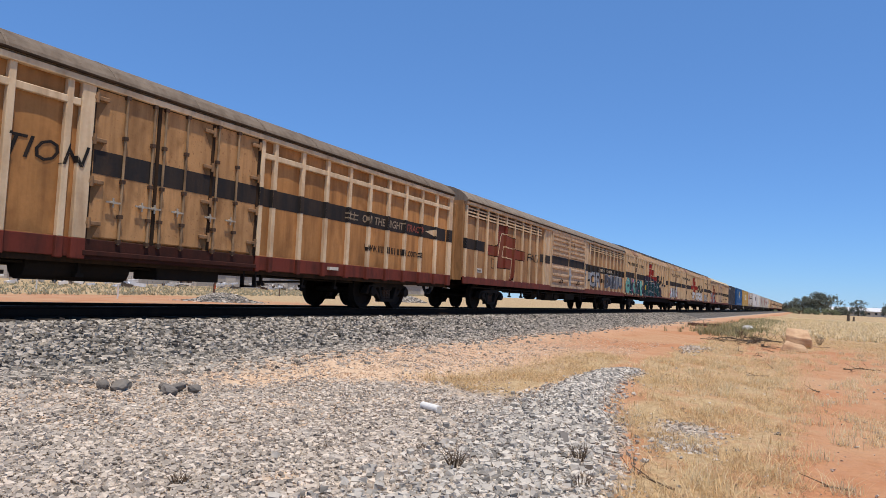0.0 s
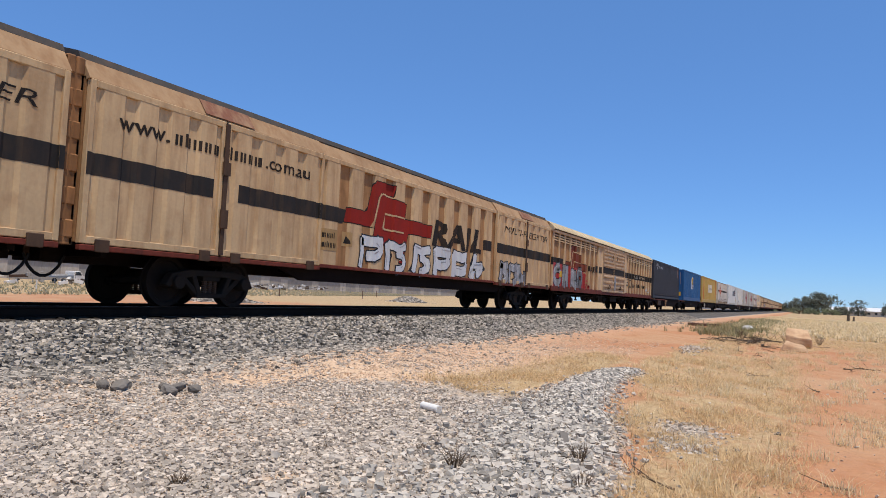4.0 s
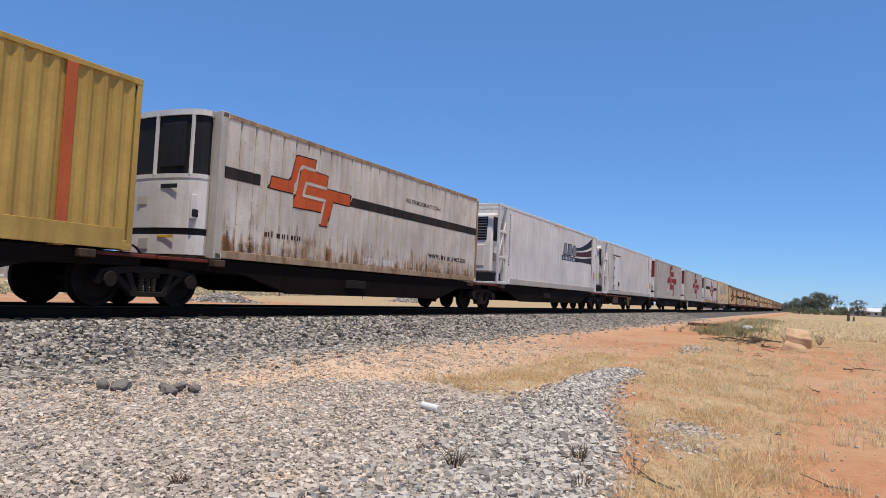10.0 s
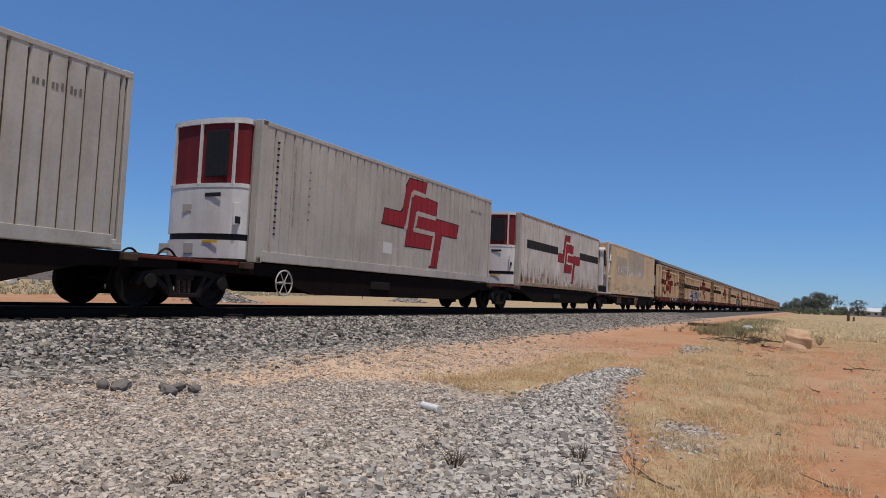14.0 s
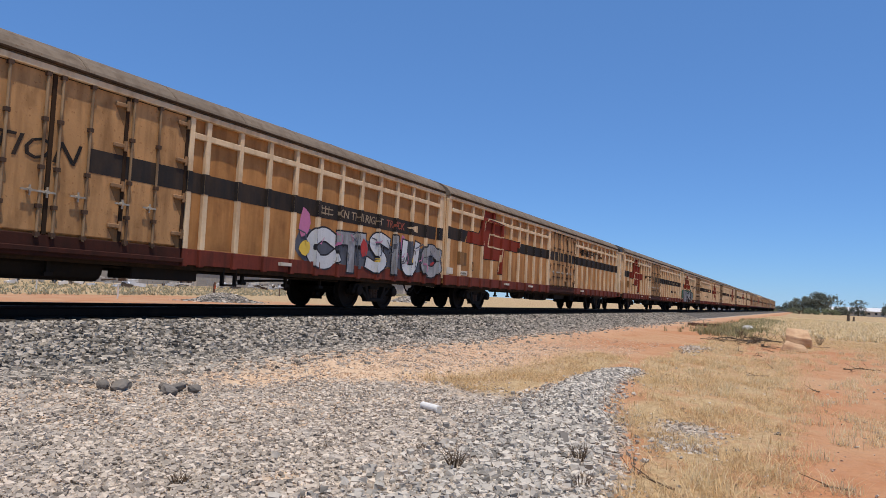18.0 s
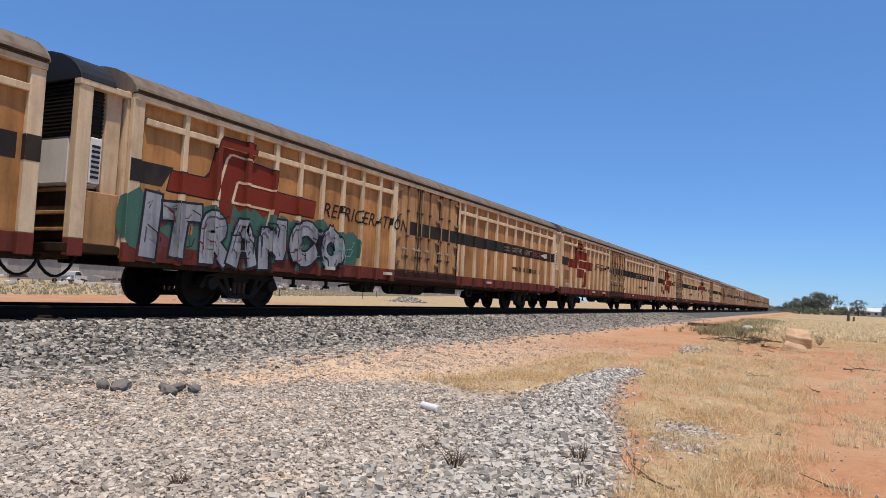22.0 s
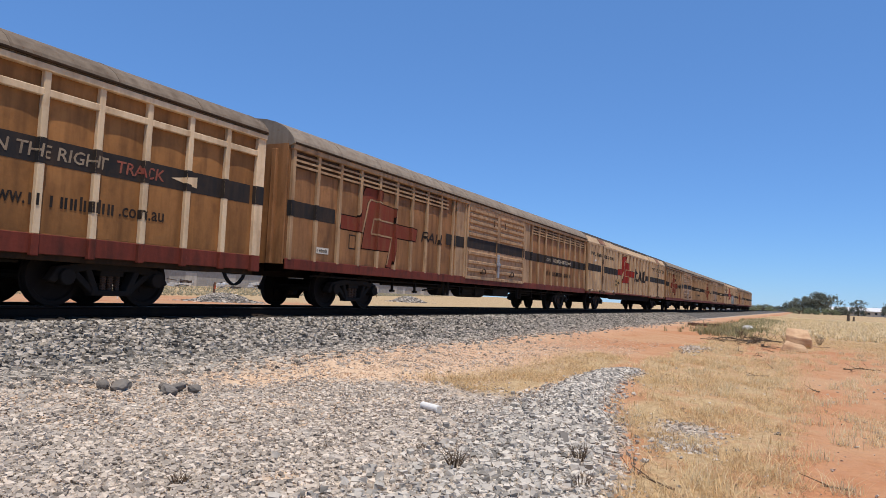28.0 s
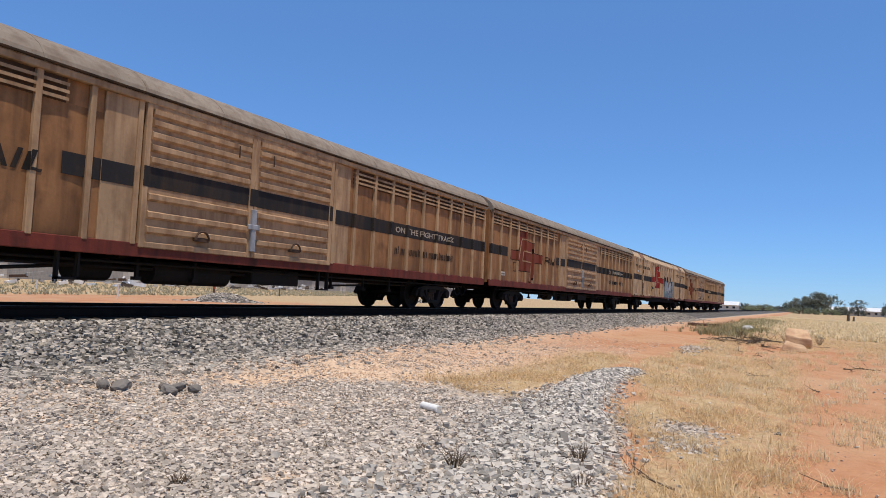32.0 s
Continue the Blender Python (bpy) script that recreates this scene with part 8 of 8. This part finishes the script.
    for k, (x, y, ln, a) in enumerate([(6.45, 1.83, 0.75, 0.47), (5.3, 0.9, 0.36, 0.8), (17.5, 0.6, 0.8, 0.1), (28.0, 2.0, 1.3, 0.4), (29.2, 1.4, 1.0, 2.8), (27.5, 1.6, 0.9, 1.2), (30.2, 1.9, 1.1, 2.2), (26.4, 1.0, 0.6, 0.9), (29.6, -0.55, 0.8, 2.0), (15.3, 0.75, 0.5, 2.3), (13.2, -0.2, 0.3, 0.4), (19.5, -1.4, 0.5, 1.9), (6.26, -0.26, 0.2, 1.4)]):
        z = gz(x, y)
        st = thing("fallen_stick", "grey-brown dry stick on the ground", "stick", (x, y, z + 0.015), "fallen sticks")
        d = Vector((math.cos(a), math.sin(a), 0.0))
        part("branch", Shape().tube(-d * ln / 2, d * ln / 2, 0.011, 6, 0.006).tube(d * 0.05, d * 0.2 + Vector((0.04, 0.08, 0.06)), 0.006, 5, 0.003), "twig", st)


def brushwood():
    """Dark dead limbs dumped beside the boulders."""
    rng = random.Random(31)
    for k in range(26):
        x, y = 26.6 + 5.4 * rng.random(), 1.7 + rng.uniform(-0.6, 0.75)
        if k > 20:
            x, y = rng.uniform(17, 24), rng.uniform(-1.2, 1.6)
        ln, a = rng.uniform(0.5, 1.7), rng.uniform(0, 6.28)
        br = thing("dead_branch", "dark dead branch lying among weeds", "branch", (x, y, gz(x, y) + 0.02), "dead branches")
        sh, p = Shape(), Vector((0, 0, 0))
        r = rng.uniform(0.018, 0.042) if k < 21 else rng.uniform(0.008, 0.014)
        ln = ln if k < 21 else ln * 0.45
        for m in range(5):
            a += rng.uniform(-0.5, 0.5)
            q = p + Vector((math.cos(a), math.sin(a), rng.uniform(-0.05, 0.22) if m < 3 else -0.1)) * ln / 5
            q.z = max(q.z, 0.0)
            sh.tube(p, q, r, 6, r * 0.8)
            if m in (1, 3):
                sh.tube(q, q + Vector((rng.uniform(-0.3, 0.3), rng.uniform(-0.3, 0.3), rng.uniform(0.05, 0.3))), r * 0.5, 5, r * 0.2)
            p, r = q, r * 0.8
        part("limb", sh, "bark", br)
    rock = lump("pale_lump", "small white weathered lump in scrub", "rock", (41.5, 2.6, gz(41.5, 2.6) + 0.15), (0.28, 0.3, 0.24), "house_wall", 12)
    plank = thing("broken_plank", "grey broken plank half sunk in stones", "plank", (5.95, 1.78, gz(5.95, 1.78) + 0.03))
    plank.rotation_euler = (0.1, -0.15, 0.35)
    part("board", bevelled(Shape().box(-0.22, 0.22, -0.035, 0.035, -0.012, 0.012), 0.004), "slab", plank)


roadside()
brushwood()


def tree(name, label, at, height, spread, seed, leaf="leaf", clumps=44, leaves=60):
    rng = random.Random(seed)
    t = thing(name, label, "tree", at, "trees on the skyline")
    th = height * 0.42
    tr = Shape().tube((0, 0, -0.1), (0.1, 0, th), spread * 0.05, 8, spread * 0.03)
    tips = []
    for k in range(7):
        a = 6.28 * k / 7 + rng.uniform(-0.3, 0.3)
        e = (math.cos(a) * spread * rng.uniform(0.25, 0.4), math.sin(a) * spread * rng.uniform(0.25, 0.4), height * rng.uniform(0.6, 0.85))
        tr.tube((0.1, 0, th * rng.uniform(0.6, 1.0)), e, spread * 0.022, 6, spread * 0.008)
        tips.append(e)
    part("trunk", tr, "bark", t)
    cr = Shape()
    for k in range(clumps):
        a, r = rng.uniform(0, 6.28), spread * 0.5 * rng.uniform(0.1, 1.0) ** 0.6
        c = Vector((math.cos(a) * r, math.sin(a) * r, height * rng.uniform(0.10, 0.90) * (1 - 0.18 * (r / spread * 2) ** 2)))
        cs = spread * rng.uniform(0.09, 0.17)
        for m in range(leaves):
            d = Vector((rng.gauss(0, 1), rng.gauss(0, 1), rng.gauss(0, 0.75)))
            p = c + d * cs * 0.5
            s = spread * rng.uniform(0.016, 0.032)
            u = Vector((rng.gauss(0, 1), rng.gauss(0, 1), rng.gauss(0, 1))).normalized()
            v = u.orthogonal().normalized() * s
            n = len(cr.v)
            cr.v += [tuple(p - u * s), tuple(p + v * 0.7), tuple(p + u * s * 1.4), tuple(p - v * 0.7)]
            cr.f.append((n, n + 1, n + 2, n + 3))
    me = bpy.data.meshes.new("crown")
    me.from_pydata(cr.v, [], cr.f)
    me.materials.append(M[leaf])
    part("crown", me, leaf, t)
    return t


def at_skyline(deg, dist):
    """A place by its bearing from the camera, in degrees from the track's line towards the near side."""
    return dist * math.cos(radians(-deg)), dist * math.sin(radians(-deg))


SKY_TREES = [(1.4, 400, 9.5, 8.0), (0.75, 405, 8.5, 5.5), (0.05, 400, 7.2, 6.0), (-0.75, 420, 4.8, 5.0), (2.5, 420, 4.2, 4.0), (3.45, 400, 6.8, 4.0), (2.9, 430, 3.5, 3.5), (5.4, 390, 5.6, 5.0), (-2.4, 420, 3.0, 4.0), (-3.1, 420, 2.6, 4.0), (-3.9, 430, 3.4, 4.0), (-1.6, 420, 2.6, 3.0), (-4.6, 440, 3.0, 4.0), (4.4, 450, 3.6, 5.0)]
for k, (deg, dist, h, sp) in enumerate(SKY_TREES):
    x, y = at_skyline(deg, dist)
    tree("gum_tree", "dark green gum tree with a spreading uneven crown", (x, y, gz(x, y)), h * 1.25, sp * 1.75, 100 + k, "leaf")
for k, (deg, dist, h, sp) in enumerate([(-2.6, 300, 2.2, 5), (-3.3, 310, 1.6, 5), (-2.0, 310, 1.7, 4), (-0.2, 330, 2.0, 6), (0.8, 330, 2.2, 6), (1.9, 340, 2.0, 6)]):
    x, y = at_skyline(deg, dist)
    tree("roadside_bush", "low olive-green bush on the far verge", (x, y, gz(x, y)), h * 1.3, sp * 1.3, 140 + k, "leaf_light", 14, 60)


def house(x, y, wide, deep, high, label="pale low house with a light metal roof", turn=0.0):
    h = thing("house", label, "house", (x, y, gz(x, y)), "far houses")
    h.rotation_euler = (0, 0, turn)
    part("wall", Shape().box(-wide / 2, wide / 2, -deep / 2, deep / 2, -0.2, high), "house_wall", h)
    part("roof", Shape().prism([(-deep * 0.58, high - 0.05), (0, high + deep * 0.2), (deep * 0.58, high - 0.05)], "x", -wide * 0.54, wide * 0.54), "house_roof", h, "pale metal roof")
    n = max(2, int(wide / 3))
    for k in range(n):
        xx = -wide / 2 + (k + 0.5) * wide / n
        wd = part("window", Shape().box(xx - 0.6, xx + 0.6, -deep / 2 - 0.04, -deep / 2 + 0.02, high * 0.35, high * 0.75), "glass", h)
        part("window_sill", Shape().box(xx - 0.7, xx + 0.7, -deep / 2 - 0.12, -deep / 2, high * 0.31, high * 0.35), "house_roof", wd)


for deg, dist, wd in ((3.3, 430, 15), (4.3, 425, 24), (5.5, 420, 24), (2.2, 440, 10), (-5.6, 380, 18)):
    x, y = at_skyline(deg, dist)
    house(x, y, wd, 9, 2.6, turn=radians(-92))


def yard():
    """The yard behind the track: sheds, fence, posts, a parked utility truck, scrap."""
    for x, y, wd, dp, hg in ((38, 118, 34, 14, 4.6), (86, 128, 40, 16, 5.2), (2, 116, 24, 12, 4.0), (140, 140, 40, 16, 5.0), (200, 158, 50, 16, 4.6), (262, 172, 46, 16, 4.8), (335, 190, 60, 18, 5.0), (430, 214, 70, 18, 5.0)):
        s = thing("shed", "long pale metal shed behind a yard fence", "shed", (x, y, gz(x, y)), "yard sheds")
        part("wall", Shape().box(-wd / 2, wd / 2, -dp / 2, dp / 2, -0.2, hg), "shed_wall", s)
        part("roof", Shape().prism([(-dp * 0.54, hg - 0.05), (0, hg + 1.4), (dp * 0.54, hg - 0.05)], "x", -wd * 0.52, wd * 0.52), "house_roof", s, "pale metal roof")
        for k in range(3):
            xx = -wd / 2 + (k + 0.5) * wd / 3
            part("roller_door", bevelled(Shape().box(xx - 1.8, xx + 1.8, -dp / 2 - 0.06, -dp / 2, 0, 3.2), 0.02), "greywhite", s, "pale roller door")
    f = tagged(new("yard_fence"), "wire yard fence on thin steel posts", "fence")
    post = Shape().tube((0, 0, -0.1), (0, 0, 1.5), 0.03, 6).mesh("fence_post", M["sheet"])
    for k in range(56):
        x = -20 + k * 3
        part("fence_post", post, "sheet", f, "", (x, 88, gz(x, 88)))
    for h in (0.3, 0.6, 0.9, 1.2, 1.45):
        part("fence_wire", Shape().tube((-20, 88, gz(0, 88) + h), (145, 88, gz(0, 88) + h), 0.012, 4), "sheet", f)
    for x, y, h in ((34.4, 42.7, 1.05), (39.2, 58.9, 0.9), (59.0, 58.0, 1.3), (92, 60, 1.2), (75, 62, 1.1), (112, 70, 1.2)):
        p = thing("marker_post", "slim white roadside marker post", "post", (x, y, gz(x, y)), "marker posts")
        part("shaft", bevelled(Shape().box(-0.05, 0.05, -0.04, 0.04, -0.1, h), 0.01), "white" if x < 50 else "wood", p)
    p = thing("sign_post", "dark post with a small orange marker beyond the track", "post", (51.0, 50.0, gz(51, 50)))
    part("shaft", bevelled(Shape().box(-0.06, 0.06, -0.06, 0.06, -0.1, 1.5), 0.01), "wood", p)
    part("marker", bevelled(Shape().box(-0.09, 0.09, -0.08, -0.06, 0.9, 1.2), 0.01), "logo_orange", p, "orange marker plate")
    t = thing("utility_truck", "white parked utility truck with a flat tray", "truck", (66.5, 93, gz(66.5, 93)))
    t.rotation_euler = (0, 0, 0.1)
    part("cab", bevelled(Shape().prism([(0.2, 0.5), (0.2, 1.75), (1.2, 1.8), (1.75, 1.2), (2.5, 1.05), (2.55, 0.5)], "y", -0.9, 0.9), 0.05), "white", t)
    part("side_window", Shape().prism([(0.35, 1.2), (0.4, 1.62), (1.15, 1.66), (1.5, 1.2)], "y", -0.93, -0.9), "glass", t)
    part("tray", bevelled(Shape().box(-2.4, 0.1, -0.95, 0.95, 0.75, 1.15), 0.03), "sheet", t, "grey steel tray")
    for x in (-1.5, 1.7):
        for y in (-0.85, 0.85):
            wl = part("wheel", Shape().spun([(-0.1, 0.0), (-0.1, 0.33), (0.1, 0.33), (0.1, 0.0)], (0, 0, 0), 16), "tyre", t, "", (x, y, 0.34))
            part("rim", Shape().spun([(-0.11, 0.0), (-0.11, 0.19), (0.11, 0.19), (0.11, 0.0)], (0, 0, 0), 12), "sheet", wl)
    rng = random.Random(4)
    for k in range(22):
        x = 18 + k * 6.5 + rng.uniform(-2, 2)
        y = 60 + 0.34 * x + rng.uniform(-2, 5)
        s = thing("scrap_pile", "heap of pale scrap sheets and dark timber in the yard", "scrap", (x, y, gz(x, y)), "scrap piles")
        for j in range(9):
            a = Vector((rng.uniform(-3.2, 3.2), rng.uniform(-0.8, 0.8), rng.uniform(0.15, 1.2)))
            b = a + Vector((rng.uniform(-2.4, 2.4), rng.uniform(-0.3, 0.3), rng.uniform(-0.3, 0.3)))
            part("scrap_sheet", Shape().tube(a, b, rng.uniform(0.08, 0.34), 4), rng.choice(("white", "house_roof", "house_wall", "bark", "shed_wall", "grease_and_shade")), s)
    s = thing("tree_stump", "dark brown burnt stump in pale grass", "stump", (118.0, -5.9, gz(118, -5.9)))
    part("stump", Shape().tube((0, 0, -0.1), (0.05, 0, 1.1), 0.24, 8, 0.16).tube((0.0, -0.6, -0.1), (0.1, -0.7, 0.8), 0.16, 7, 0.1), "bark", s)


yard()


# ---- what moves ----
def motions():
    times = [0.0, 1 / 30, 2 / 30] + [0.5 * k for k in range(1, 64)] + [32 - 2 / 30, 32 - 1 / 30, 32.0]
    for ob, u, z in TRAIN:
        walk(ob, [(t, pose(u - SPEED * t, TRACK_Y, z)) for t in times])
    first = WHEELSETS[0]
    turn = [(k / 30, pose(0, 0, 0, 0, -math.degrees(SPEED * k / 30 / 0.463), 0)) for k in range(961)]
    walk(first, turn)
    for other in WHEELSETS[1:]:
        other.rotation_mode = "QUATERNION"
        other.animation_data_create()
        other.animation_data.action = first.animation_data.action
        other.animation_data.action_slot = first.animation_data.action_slot


motions()
